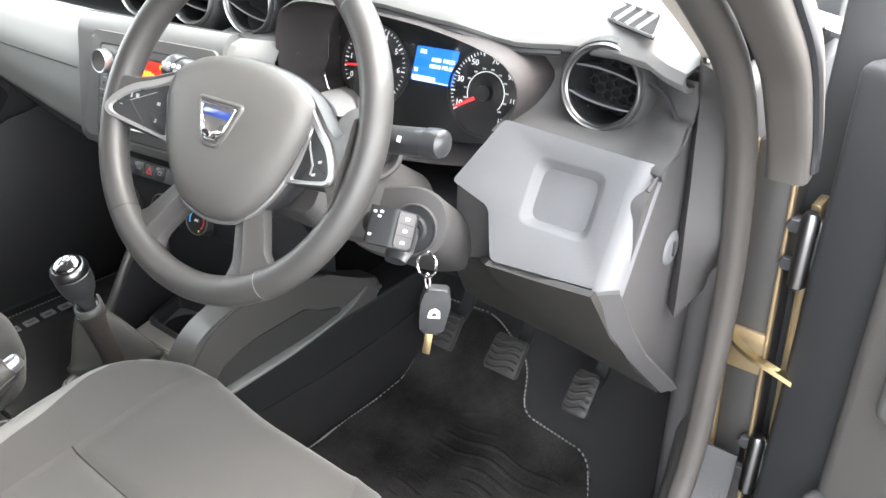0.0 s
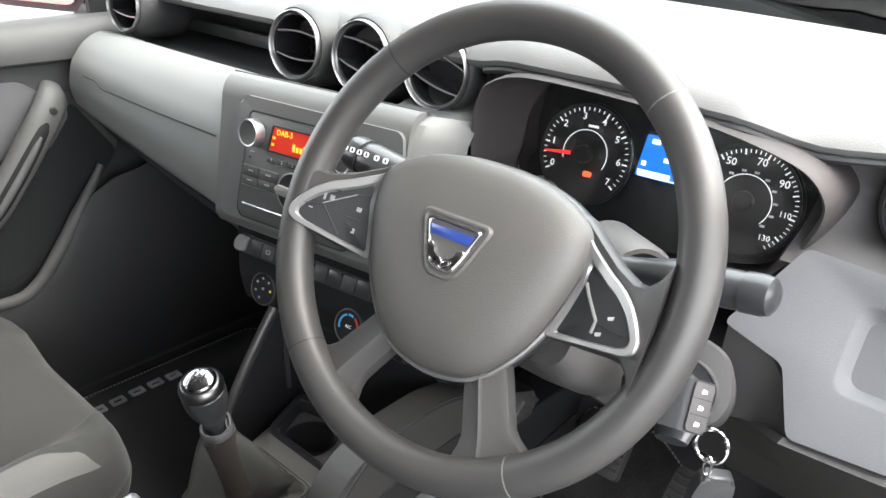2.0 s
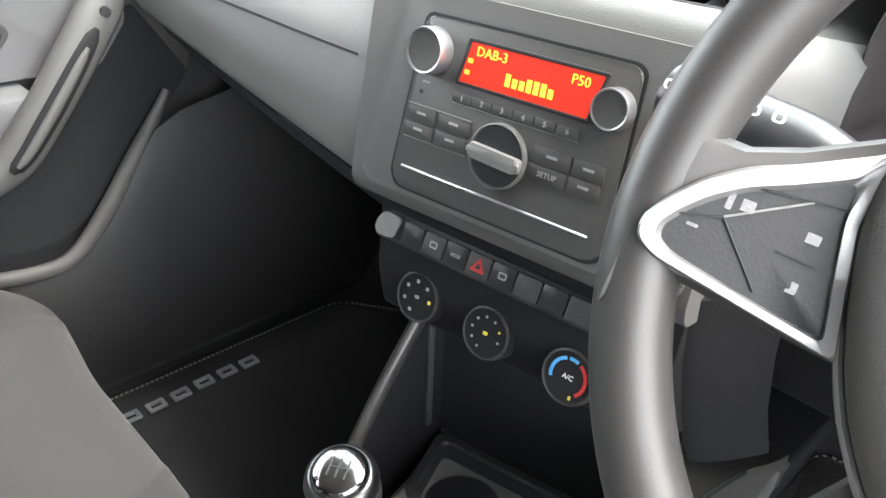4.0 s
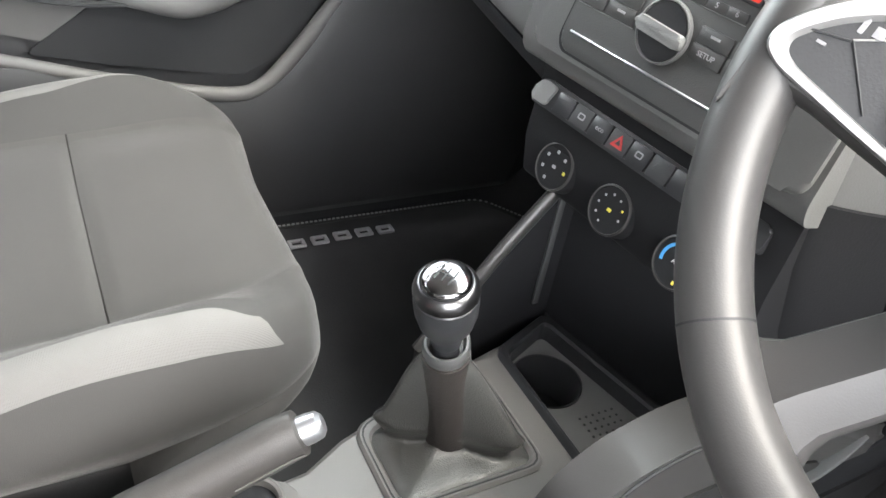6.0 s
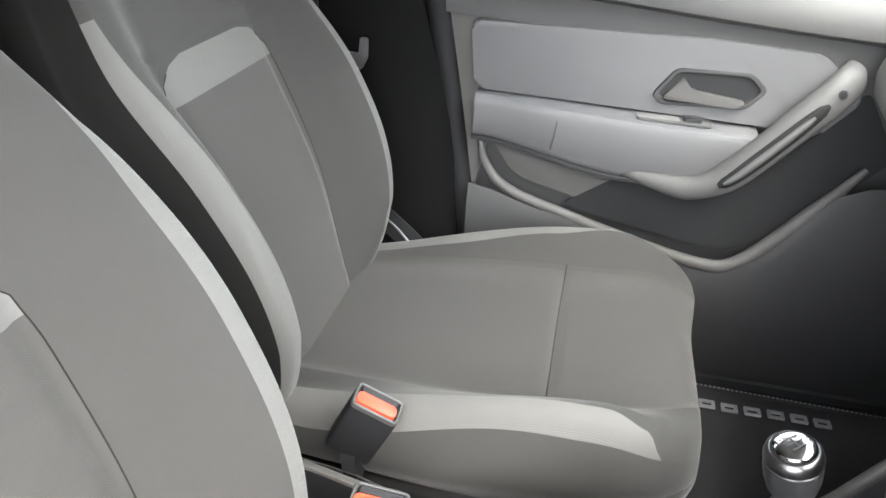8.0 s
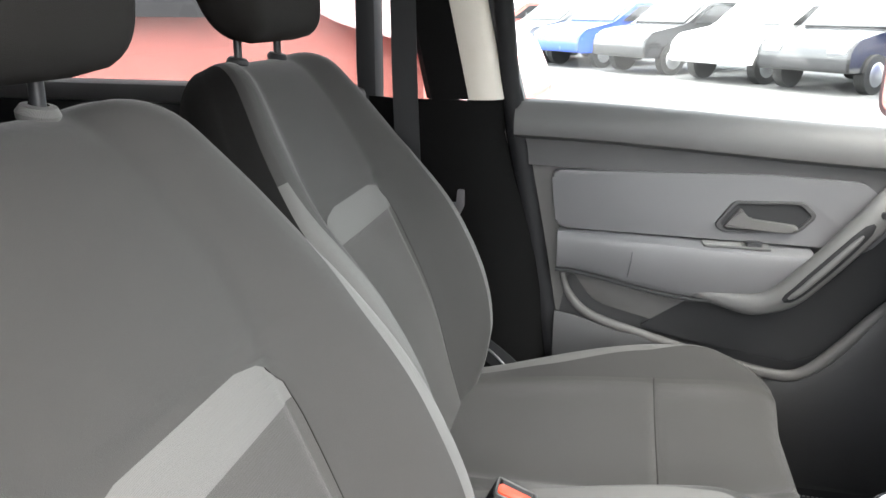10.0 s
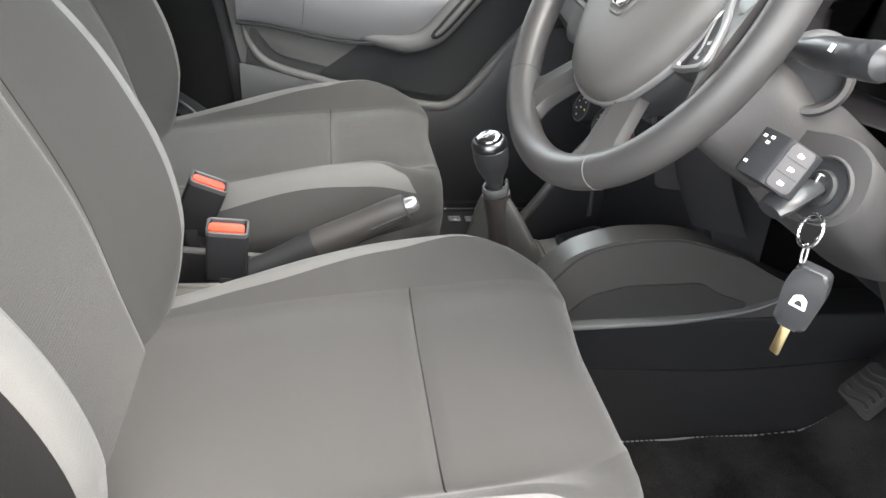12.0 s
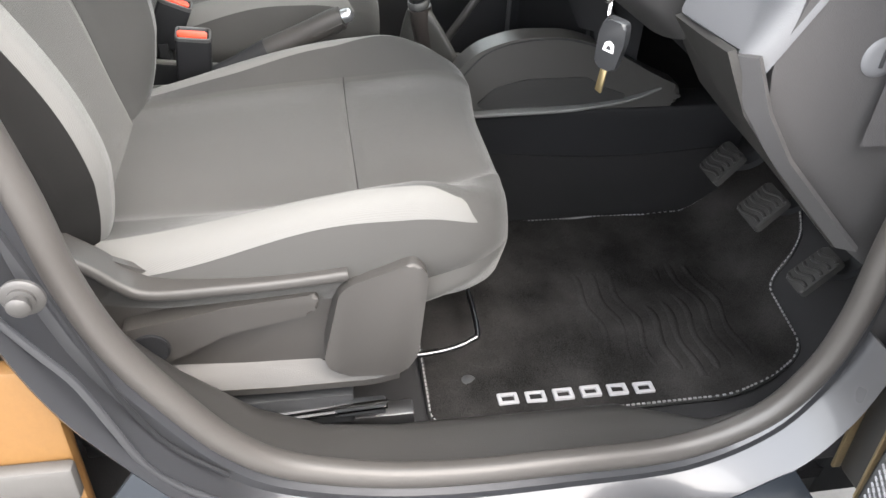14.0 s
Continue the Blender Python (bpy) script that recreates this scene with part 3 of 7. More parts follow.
house = [(0.014, -0.090), (0.038, -0.040), (0.040, -0.018), (0.028, -0.007), (0.016, -0.004), (-0.136, -0.004), (-0.150, -0.014), (-0.152, -0.09)]
part("centre_housing", prism(house, 0.290, MR @ Matrix.Translation((-0.060, 0, 0)) @ YZ, 0.010), DASH_MID, dash, "grey centre console housing")
part("stack_bezel", prism([(-0.049, -0.133), (0.225, -0.133), (0.229, -0.008), (0.226, 0.012), (0.219, 0.0175), (-0.012, 0.0185), (-0.022, 0.013)], 0.010, MR @ pose(0, 0, -0.009), 0.014, 0.006, 5, 3), DASH_MID, dash)
part("vent_shelf", prism([(0.042, -0.030), (0.034, -0.030), (0.000, -0.070), (0.000, -0.16), (0.016, -0.16), (0.018, -0.066)], 0.300, MR @ Matrix.Translation((-0.070, 0, 0)) @ YZ, 0.006), DASH_DARK, dash)
part("vent_back", across([(0.465, 1.16), (0.455, 1.21), (0.52, 1.235), (0.60, 1.10)], -0.22, 0.108, 0.01), DASH_DARK, dash)
part("climate_backing", across([(0.325, 0.985), (0.50, 0.985), (0.50, 0.72), (0.44, 0.72), (0.40, 0.845), (0.325, 0.855), (0.318, 0.90)], -0.178, 0.090, 0.01, bulge=lambda x: (0.12 * (x + 0.05), 0.0)), DEEP, dash)
part("bin_back", prism([(-0.166, 0.376), (0.070, 0.428), (0.070, 0.445), (-0.166, 0.392)], 0.24, Matrix.Translation((0, 0, 0.64))), DEEP, dash)
strip_rows, low_rows = [], []
for x in np.linspace(0.086, 0.125, 16):
    f = (x - 0.086) / 0.048
    back_, drop_ = 0.076 * f ** 1.4, 0.016 * f ** 1.4
    low_rows.append([(x, 0.41 + back_, 0.80), (x, 0.372 + back_, 0.87), (x, 0.352 + back_, 0.93), (x, 0.3452 + back_, 0.985)])
    strip_rows.append([(x, 0.345 + back_, 0.98), (x, 0.340 + back_, 1.04), (x, 0.344 + back_, 1.10 - drop_), (x, 0.351 + back_, 1.130 - drop_), (x, 0.362 + back_, 1.1455 - drop_), (x, 0.382 + back_, 1.1500 - drop_), (x, min(0.452, 0.410 + back_), 1.1420 - drop_)])
part("driver_strip", thick(quad_strip(strip_rows), 0.005), DASH_MID, dash, "grey panel beside the dials")
part("strip_foot", thick(quad_strip(low_rows), 0.004), DEEP, dash)
shelf_rows = []
for x in np.linspace(0.015, 0.126, 18):
    f = min(1.0, max(0.0, (x - 0.086) / 0.048)) ** 1.4
    shelf_rows.append([(x, 0.398 + 0.062 * f, 1.128 - 0.010 * f), (x, 0.408 + 0.060 * f, 1.1375 - 0.016 * f), (x, 0.440 + 0.030 * f, 1.143 - 0.010 * f), (x, 0.468, 1.165), (x, 0.476, 1.205)])
part("strip_shelf", thick(quad_strip(shelf_rows), 0.005), DASH_DARK, dash)
part("lower_infill", across([(0.42, 0.97), (0.56, 1.00), (0.95, 1.02), (0.95, 0.74), (0.62, 0.80), (0.46, 0.86)], 0.10, 0.46, 0.02), DEEP, dash)


# ---------------------------------------------------------------- round air vents
def air_vent(x, y, z, r=0.047, tilt=0.0, turn=0.0, blade=-12.0, label="round black air vent with a satin ring", depth=0.09):
    v = thing("air_vent", label, "air vent", "round dash vents", at=(x, y, z))
    m = face(x, y, z, tilt, turn)
    part("barrel", lathe([(r * 1.00, -0.012), (r * 1.08, -0.001), (r * 1.13, 0.0), (r * 1.20, -0.004), (r * 1.27, -0.014), (r * 1.31, -0.030), (r * 1.30, -depth), (r * 0.9, -depth), (r * 0.9, -0.03)], m, 56, close=False), DASH_DARK, v)
    part("ring", lathe([(r * 0.985, 0.000), (r * 0.998, 0.0042), (r * 1.030, 0.0060), (r * 1.065, 0.0046), (r * 1.090, 0.0005), (r * 1.095, -0.002)], m, 64, close=False), VENT_RING, v, "satin silver ring")
    part("inner_ring", lathe([(r * 1.01, 0.0015), (r * 0.975, 0.0022), (r * 0.93, 0.0005), (r * 0.915, -0.004), (r * 0.91, -0.012)], m, 64, close=False), RING, v, "dark satin inner ring")
    part("throat", lathe([(r * 0.915, -0.003), (r * 0.90, -0.02), (r * 0.88, -0.06), (0, -0.06)], m, 40, close=False), DEEP, v)
    mb = m @ pose(0, 0, -0.012, 0, 0, blade)
    for off in (0.34, -0.34):
        half = r * 0.90 * math.sqrt(1 - off * off)
        xs_ = np.linspace(-half, half, 13)
        bow = [0.0035 * (1 - (u / half) ** 2) * (1 if off > 0 else -1) for u in xs_]
        part("blade", thick(quad_strip([[mb @ Vector((u, off * r + b_, zz)) for u, b_ in zip(xs_, bow)] for zz in (-0.020, 0.004, 0.0085)]), 0.0022), SATIN, v)
        part("blade_edge", sweep([mb @ Vector((u, off * r + b_, 0.0095)) for u, b_ in zip(xs_, bow)], round_section(0.0011, 0.0014, 6), up=m.to_3x3() @ Vector((0, 0, 1))), SATIN_METAL, v, "thin silver blade edge")
    hexa = [(0.0062 * math.cos(radians(a)), 0.0062 * math.sin(radians(a))) for a in range(0, 360, 60)]
    cells = []
    for i in range(-3, 4):
        for j in range(-3, 4):
            cx, cy = i * 0.0098, (j + 0.5 * (i % 2)) * 0.0113
            if math.hypot(cx, cy) < r * 0.74:
                cells.append(framed([(a + cx, b + cy) for a, b in hexa], [(a * 0.84 + cx, b * 0.84 + cy) for a, b in hexa], 0.004, mb @ pose(0, 0, -0.036), 0, 0))
    tagged(part("honeycomb", merge(*cells), BLACK, v, "dark honeycomb behind the blades"), kind="stuff")
    return v


air_vent(-0.159, 0.403, 1.185, 0.0400, 8, 7, -2)
air_vent(-0.051, 0.4155, 1.185, 0.0400, 8, 7, -12)
air_vent(0.055, 0.431, 1.184, 0.0400, 8, 7, -16)
air_vent(-0.600, 0.405, 1.184, 0.0395, 6, 6, -4)
air_vent(0.556, 0.492, 1.145, 0.0430, 8, 2, -8, label="round air vent by the open door with silver ring", depth=0.12)

# defroster grille on the dash top
gr = thing("demister_grille", "small black slotted demister grille on the dash top", "grille")
mg = pose(0.567, 0.530, 1.2115, 15, 0, -33)
slot_ = [(-0.0635, 0.0165), (0.0235, 0.0165), (0.0635, -0.0165), (-0.0235, -0.0165)]
part("frame", framed([(a_ * 1.05, b_ * 1.12) for a_, b_ in slot_], slot_, 0.003, mg, 0.006, 0.005, 0.001), DASH_PAD, gr)
part("well", prism(slot_, 0.004, mg @ pose(0, 0, -0.003), 0.005), DEEP, gr)
for xb in (-0.012, 0.010, 0.032):
    part("slat", prism([(xb - 0.003, -0.0162), (xb + 0.003, -0.0162), (xb - 0.012, 0.0162), (xb - 0.018, 0.0162)], 0.0036, mg, 0, 0.001), DASH_PAD, gr)


# ---------------------------------------------------------------- instrument cluster
cl = thing("instrument_cluster", "lit instrument cluster with two dials and a blue trip display", "instrument cluster")
mc = face(0.29, 0.52, 1.09, 14, 5)
HX, HZ = 0.285, 1.105
RIM_AT = [(0.120, 1.07), (0.122, 1.10), (0.125, 1.14), (0.132, 1.168), (0.149, 1.190), (0.20, 1.202), (0.345, 1.192), (0.435, 1.172), (0.467, 1.150), (0.471, 1.119), (0.443, 1.066), (0.40, 1.028), (0.17, 1.012)]
rim_curve = spline([(x, z, 0) for x, z in RIM_AT], 6, closed=True)
hood = [((p.x - HX) * 0.93, (p.y - HZ) * 0.92) for p in rim_curve]
part("face_plate", prism(hood, 0.004, mc @ pose(-0.005, 0.015, -0.006)), BLACK, cl)
hr = []
for s_, y_ in ((0.88, 0.528), (0.925, 0.512), (0.945, 0.490), (0.968, 0.462), (0.985, 0.444), (0.997, 0.437), (1.010, 0.435), (1.022, 0.438), (1.034, 0.46), (1.04, 0.52)):
    hr.append([Vector((HX + (p.x - HX) * s_, y_ - 0.10 * (p.y - HZ) + 0.11 * (p.x - HX), HZ + (p.y - HZ) * s_)) for p in rim_curve])
part("hood", loft(hr, caps=False), HOOD, cl, "dark grey hood round the dials")


def dial(cx, cy, r, name, numbers, a0, a1, needle_at, ticks, skip=()):
    d = part(name, lathe([(0, 0.0), (r, 0.0), (r * 1.03, 0.003), (r * 1.07, 0.002), (r * 1.07, -0.002), (0, -0.002)], mc @ pose(cx, cy, 0.002), 48), SATIN, cl, "black dial with white figures")
    for i in range(ticks + 1):
        a = radians(a0 + (a1 - a0) * i / ticks)
        big = i % 5 == 0
        w, ln = (0.0014, 0.0055) if big else (0.0008, 0.0035)
        part("tick", box(r * 0.96 - ln, r * 0.96, -w / 2, w / 2, 0.0035, 0.0042, 0, 1, mc @ pose(cx, cy, 0.0005, 0, 0, math.degrees(a))), DIAL_WHITE, d)
    for val, a in numbers:
        q = radians(a)
        part("figure", text(val, 0.0105 if len(val) < 3 else 0.008, mc @ pose(cx + math.cos(q) * r * 0.77, cy + math.sin(q) * r * 0.77, 0.0045)), DIAL_WHITE, d)
    part("inner_scale", sweep([mc @ Vector((cx + math.cos(radians(a)) * r * 0.50, cy + math.sin(radians(a)) * r * 0.50, 0.0045)) for a in np.linspace(a0 - 10, a1 + 10, 30)], round_section(0.0005, n=5), up=mc.to_3x3() @ Vector((0, 0, 1))), DIAL_WHITE, d)
    nm = mc @ pose(cx, cy, 0.007, 0, 0, needle_at)
    part("needle", prism([(r * 0.30, -0.0022), (r * 0.90, -0.001), (r * 0.90, 0.001), (r * 0.30, 0.0022)], 0.0012, nm), NEEDLE, d, "lit red needle")
    part("needle_hub", lathe([(0, 0.008), (0.009, 0.008), (0.010, 0.006), (0.010, 0.0), (0, 0)], mc @ pose(cx, cy, 0.003), 24), SATIN, d)
    return d


span = lambda vals, a0, a1: [(v, a0 + (a1 - a0) * i / (len(vals) - 1)) for i, v in enumerate(vals)]
tach = dial(-0.086, 0.015, 0.053, "rev_counter", span("0 1 2 3 4 5 6 7".split(), 205, -36), 209, -38, 186, 35)
part("warning_light", prism(rect(0.010, 0.006), 0.001, mc @ pose(-0.078, -0.006, 0.0045), 0.002), WARN, tach, "lit red warning light")
part("unit_bar", prism(rect(0.012, 0.0026), 0.0004, mc @ pose(-0.082, 0.046, 0.0045)), DIAL_WHITE, tach)
speed = dial(0.091, 0.006, 0.053, "speedometer", span("10 30 50 70 90 110 130".split(), 205, -48), 211, -52, 210, 48)
for i, a in enumerate(np.linspace(198, -40, 11)):
    part("small_figure", prism(rect(0.0045, 0.0022), 0.0004, mc @ pose(0.091 + 0.0300 * math.cos(radians(a)), 0.006 + 0.0300 * math.sin(radians(a)), 0.0045)), WHITE, speed)
trip = part("trip_display", prism([(-0.025, 0.006), (0.039, 0.005), (0.044, 0.0505), (-0.020, 0.050)], 0.002, mc @ pose(0, 0, 0.001), 0.0015), LCD_BLUE, cl, "lit blue trip computer display")
for y_, w_ in ((0.0355, 0.014), (0.0270, 0.016)):
    part("display_word", text("MILES", 0.0072, mc @ pose(0.0315 - 0.0008 * (y_ < 0.03), y_, 0.0035)), LCD_WHITE, trip)
    part("display_bar", prism(rect(w_, 0.0045), 0.0004, mc @ pose(0.0190 - w_ / 2, y_, 0.0032)), LCD_WHITE, trip)
part("display_bar", prism(rect(0.036, 0.0050), 0.0004, mc @ pose(-0.005, 0.0105, 0.0032)), LCD_WHITE, trip)
part("display_bar", prism(rect(0.058, 0.0010), 0.0004, mc @ pose(0.007, 0.0068, 0.0032)), LCD_WHITE, trip)
part("display_bar", prism(rect(0.005, 0.0050), 0.0004, mc @ pose(-0.018, 0.0200, 0.0032)), LCD_WHITE, trip)
part("display_bar", prism(rect(0.009, 0.0050), 0.0004, mc @ pose(-0.009, 0.0440, 0.0032)), LCD_WHITE, trip)
ob = part("cover", prism([(x * 0.99, y * 0.97) for x, y in hood], 0.0015, mc @ pose(-0.005, 0.015, 0.020, 6)), DIAL_GLASS, cl, "clear cover")
ob.visible_shadow = False


# ---------------------------------------------------------------- driver's lower panel
kp = thing("lower_dash_panel", "silver grey lower dash panel with a square recess", "dash panel")
mk = face(0.535, 0.415, 1.078, 30)
outer_k = [(-0.062, 0.036), (0.102, 0.028), (0.104, 0.004), (0.103, -0.108), (-0.024, -0.117), (-0.030, -0.075), (-0.047, -0.062), (-0.104, -0.046)]
hc_ = [(-0.009, 0.008), (0.034, 0.008), (0.077, 0.008), (0.077, -0.030), (0.077, -0.068), (0.034, -0.068), (-0.009, -0.068), (-0.009, -0.030)]
hi_ = [(0.034 + (x - 0.034) * 0.76, -0.030 + (y + 0.030) * 0.74) for x, y in hc_]


def pair_round(poly, r):
    out = []
    for i_, p_ in enumerate(poly):
        a_, b_, c_ = Vector(poly[i_ - 1]), Vector(p_), Vector(poly[(i_ + 1) % len(poly)])
        q_ = min(r, (a_ - b_).length * 0.45, (c_ - b_).length * 0.45)
        s_, e_ = b_ + (a_ - b_).normalized() * q_, b_ + (c_ - b_).normalized() * q_
        for k_ in range(5):
            u_ = k_ / 4
            out.append(s_ * (1 - u_) ** 2 + b_ * 2 * u_ * (1 - u_) + e_ * u_ * u_)
    return out


rim_o = [outer_k[7], outer_k[0], ((outer_k[0][0] + outer_k[1][0]) / 2, 0.032), outer_k[1], outer_k[2], outer_k[3], outer_k[4], outer_k[6]]
loops = []
for poly, r, z in ((rim_o, 0.007, -0.05), (rim_o, 0.007, -0.006), ([(x * 0.985, y * 0.985) for x, y in rim_o], 0.007, 0.0)):
    loops.append([mk @ Vector((p[0], p[1], z)) for p in pair_round(poly, r)])
hole_order = [hc_[7], hc_[0], hc_[1], hc_[2], hc_[3], hc_[4], hc_[5], hc_[6]]
inner_order = [hi_[7], hi_[0], hi_[1], hi_[2], hi_[3], hi_[4], hi_[5], hi_[6]]
mid_order = [((a[0] * 3 + b[0]) / 4, (a[1] * 3 + b[1]) / 4) for a, b in zip(hole_order, inner_order)]
rings = loops + [[mk @ Vector((p[0], p[1], z)) for p in pair_round(poly, 0.014)] for poly, z in ((hole_order, 0.0), (mid_order, -0.0015), (inner_order, -0.0095))]
part("face", loft(rings), KNEE, kp)
# darker charcoal than the face: the step's shade is put into its colour
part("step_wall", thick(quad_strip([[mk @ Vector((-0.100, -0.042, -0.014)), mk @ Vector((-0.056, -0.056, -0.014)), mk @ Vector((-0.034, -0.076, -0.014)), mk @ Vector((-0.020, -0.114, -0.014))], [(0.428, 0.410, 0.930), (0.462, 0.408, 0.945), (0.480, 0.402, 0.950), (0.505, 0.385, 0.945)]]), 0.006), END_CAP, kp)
part("edge_bevel", thick(quad_strip([[mk @ Vector((0.0985, y, 0.0003)), mk @ Vector((0.106, y, 0.0)), mk @ Vector((0.114, y, -0.004)), mk @ Vector((0.120, y, -0.011)), mk @ Vector((0.1225, y, -0.022))] for y in (0.028, 0.02, 0.0, -0.05, -0.09, -0.104, -0.109)]), 0.003), KNEE, kp)
part("underside", thick(quad_strip([[(0.425, 0.412, 0.936), (0.47, 0.405, 0.95), mk @ Vector((-0.026, -0.115, -0.004)), mk @ Vector((0.040, -0.112, -0.004)), (0.641, 0.353, 0.990)], [(0.42, 0.425, 0.910), (0.46, 0.415, 0.918), (0.51, 0.400, 0.925), (0.58, 0.386, 0.930), (0.655, 0.378, 0.934)], [(0.40, 0.470, 0.850), (0.45, 0.465, 0.850), (0.51, 0.460, 0.850), (0.58, 0.456, 0.850), (0.657, 0.452, 0.848)], [(0.38, 0.530, 0.798), (0.44, 0.530, 0.795), (0.51, 0.530, 0.790), (0.58, 0.530, 0.780), (0.655, 0.530, 0.770)], [(0.38, 0.60, 0.81), (0.44, 0.60, 0.81), (0.51, 0.61, 0.80), (0.58, 0.62, 0.79), (0.655, 0.63, 0.785)]]), 0.008), PILLAR, kp, "charcoal lower edge of the panel")
part("corner_strip", thick(quad_strip([[(0.636, 0.3605, 0.984), (0.6585, 0.3700, 0.990)], [(0.650, 0.374, 0.938), (0.667, 0.392, 0.938)], [(0.657, 0.410, 0.890), (0.672, 0.425, 0.890)], [(0.657, 0.452, 0.846), (0.672, 0.465, 0.850)], [(0.655, 0.530, 0.768), (0.670, 0.545, 0.772)]]), 0.006), END_CAP, kp)

end = thing("dash_end_cap", "charcoal dash end panel with a round lock", "end panel")
part("cap", prism([(0.408, 1.068), (0.432, 1.086), (0.488, 1.097), (0.515, 1.128), (0.60, 1.10), (0.62, 0.95), (0.625, 0.74), (0.60, 0.715), (0.535, 0.765), (0.435, 0.862), (0.395, 0.93), (0.385, 0.98)], 0.016, Matrix.Translation((0.640, 0, 0)) @ YZ, 0.01, 0.005), END_CAP, end)
lk = side(0.657, 0.492, 0.985, 1)
part("lock_ring", lathe([(0, 0.003), (0.013, 0.003), (0.018, 0.002), (0.020, 0.0), (0, 0)], lk, 28), KNEE, end, "pale round lock plate")
part("edge_line", sweep(spline([(0.6565, 0.412, 1.080), (0.6575, 0.440, 1.0945), (0.6580, 0.478, 1.105), (0.6580, 0.494, 1.124)], 6), round_section(0.0018, n=8), up=(1, 0, 0)), END_CAP, end)
part("lock_slot", box(-0.002, 0.002, -0.009, 0.009, 0.002, 0.0045, 0.0005, 1, lk), BLACK, end)
fas_rows = []
for x in np.linspace(0.452, 0.662, 36):
    ye, ze = curve_at(PAD_Y, x), curve_at(PAD_Z, x)
    rt = ease(0.60, 0.658, x)
    prof_ = spline([(x, ye + 0.035, ze - 0.010), (x, ye + 0.040 - 0.02 * rt, ze - 0.045), (x, ye + 0.032 - 0.03 * rt, 1.125), (x, ye + 0.010 - 0.02 * rt, 1.105), (x, 0.462 - 0.03 * rt, 1.094), (x, 0.44, 1.085)], 6)
    fas_rows.append(prof_)
fasb = bmesh.new()
fvs = [[fasb.verts.new(p) for p in row] for row in fas_rows]
for ra, rb in zip(fvs, fvs[1:]):
    for i in range(len(ra) - 1):
        mid_ = (ra[i].co + rb[i + 1].co) / 2
        if math.hypot(mid_.x - 0.556, mid_.z - 1.147) > 0.047:
            fasb.faces.new((ra[i], ra[i + 1], rb[i + 1], rb[i]))
bmesh.ops.delete(fasb, geom=[v for v in fasb.verts if not v.link_faces], context="VERTS")
part("fascia", thick(fasb, 0.004), END_CAP, end, "charcoal panel behind the air vent")
part("fascia_slit", sweep(spline([(0.610, 0.492, 1.160), (0.632, 0.488, 1.150), (0.650, 0.480, 1.128)], 5), round_section(0.0022, n=6), up=(0, 1, 0)), BLACK, end)

ap = thing("front_pillar_trim", "pale front pillar trim beside the windscreen", "pillar", kind="structure")
inner_ = [Vector(p) for p in ((0.660, 0.503, 1.192), (0.660, 0.393, 1.261), (0.660, 0.295, 1.309), (0.655, 0.174, 1.352), (0.645, 0.0, 1.44), (0.615, -0.15, 1.56))]
outer_ = [Vector(p) for p in ((0.668, 0.500, 1.188), (0.708, 0.372, 1.254), (0.706, 0.285, 1.312), (0.698, 0.16, 1.378), (0.670, -0.03, 1.49), (0.630, -0.19, 1.585))]
rows = [[a_ + Vector((-0.004, 0.060, 0.018)), a_ + Vector((-0.003, 0.012, 0.006)), a_, a_.lerp(b_, 0.3) + Vector((0.002, -0.004, 0.004)), a_.lerp(b_, 0.7) + Vector((0.002, -0.003, 0.003)), b_] for a_, b_ in zip(spline(inner_, 5), spline(outer_, 5))]
part("trim", thick(quad_strip(rows), 0.003), BEIGE, ap, "pale beige upper pillar trim")
rows = []
for z in np.linspace(0.90, 1.192, 14):
    ys_ = curve_at([(0.98, 0.538), (1.03, 0.528), (1.13, 0.493), (1.208, 0.433)], z)
    lean = 0.05 * (1 - ease(0.90, 1.0, z))  # the foot runs out behind the end panel
    rows.append([(0.640, 0.575, z + 0.004), (0.652, 0.520, z + 0.003), (0.668, 0.506 - 0.2 * (0.55 - ys_), z), (0.690 - 0.4 * lean, 0.6 * ys_ + 0.4 * 0.50 + lean, z), (0.708 - 0.8 * lean, ys_ + 0.006 + lean, z)])
part("pillar_foot", thick(quad_strip(rows), 0.004), END_CAP, ap, "charcoal foot of the pillar trim")
# added pale dome in place of the reflection low in the dial cover
part("glare_patch", loft([[Vector((0.166 + 0.027 * s * math.cos(a), y, 1.052 + 0.018 * s * max(0.0, math.sin(a)) - 0.006 * s * math.cos(a))) for a in np.linspace(0, math.pi, 24)] for s, y in ((0.90, 0.452), (1.0, 0.458), (0.97, 0.48), (0.9, 0.51))]), GLARE, cl, "pale patch for the glare under the dials")

# ---------------------------------------------------------------- steering wheel
mw = face(0.308, 0.200, 1.134, 29, 8.4) @ pose(0, 0, 0, 0, 0, -3.5)
sw = thing("steering_wheel", "charcoal four-spoke steering wheel with silver trims", "steering wheel")
HCX = -0.008  # the hub's middle line


def rim_point(a):
    return Vector((0.1650 * math.cos(a), (0.1725 if math.sin(a) > 0 else 0.1680) * math.sin(a), 0.0))


rim_path = [mw @ rim_point(2 * math.pi * i / 120) for i in range(120)]
wz = mw.to_3x3() @ Vector((0, 0, 1))
part("rim", sweep(rim_path, round_section(0.0152, 0.0160, 20), closed=True, up=wz), WHEEL, sw, "soft charcoal rim")
for a in (51, 135.5, 227.6, 304):
    q = radians(a)
    p, t = rim_point(q), (rim_point(q + 0.02) - rim_point(q - 0.02)).normalized()
    part("rim_seam", sweep([mw @ (p - t * 0.0005), mw @ (p + t * 0.0005)], round_section(0.0154, 0.0162, 20), up=wz), DASH_PAD if a in (51, 304) else BLACK, sw)

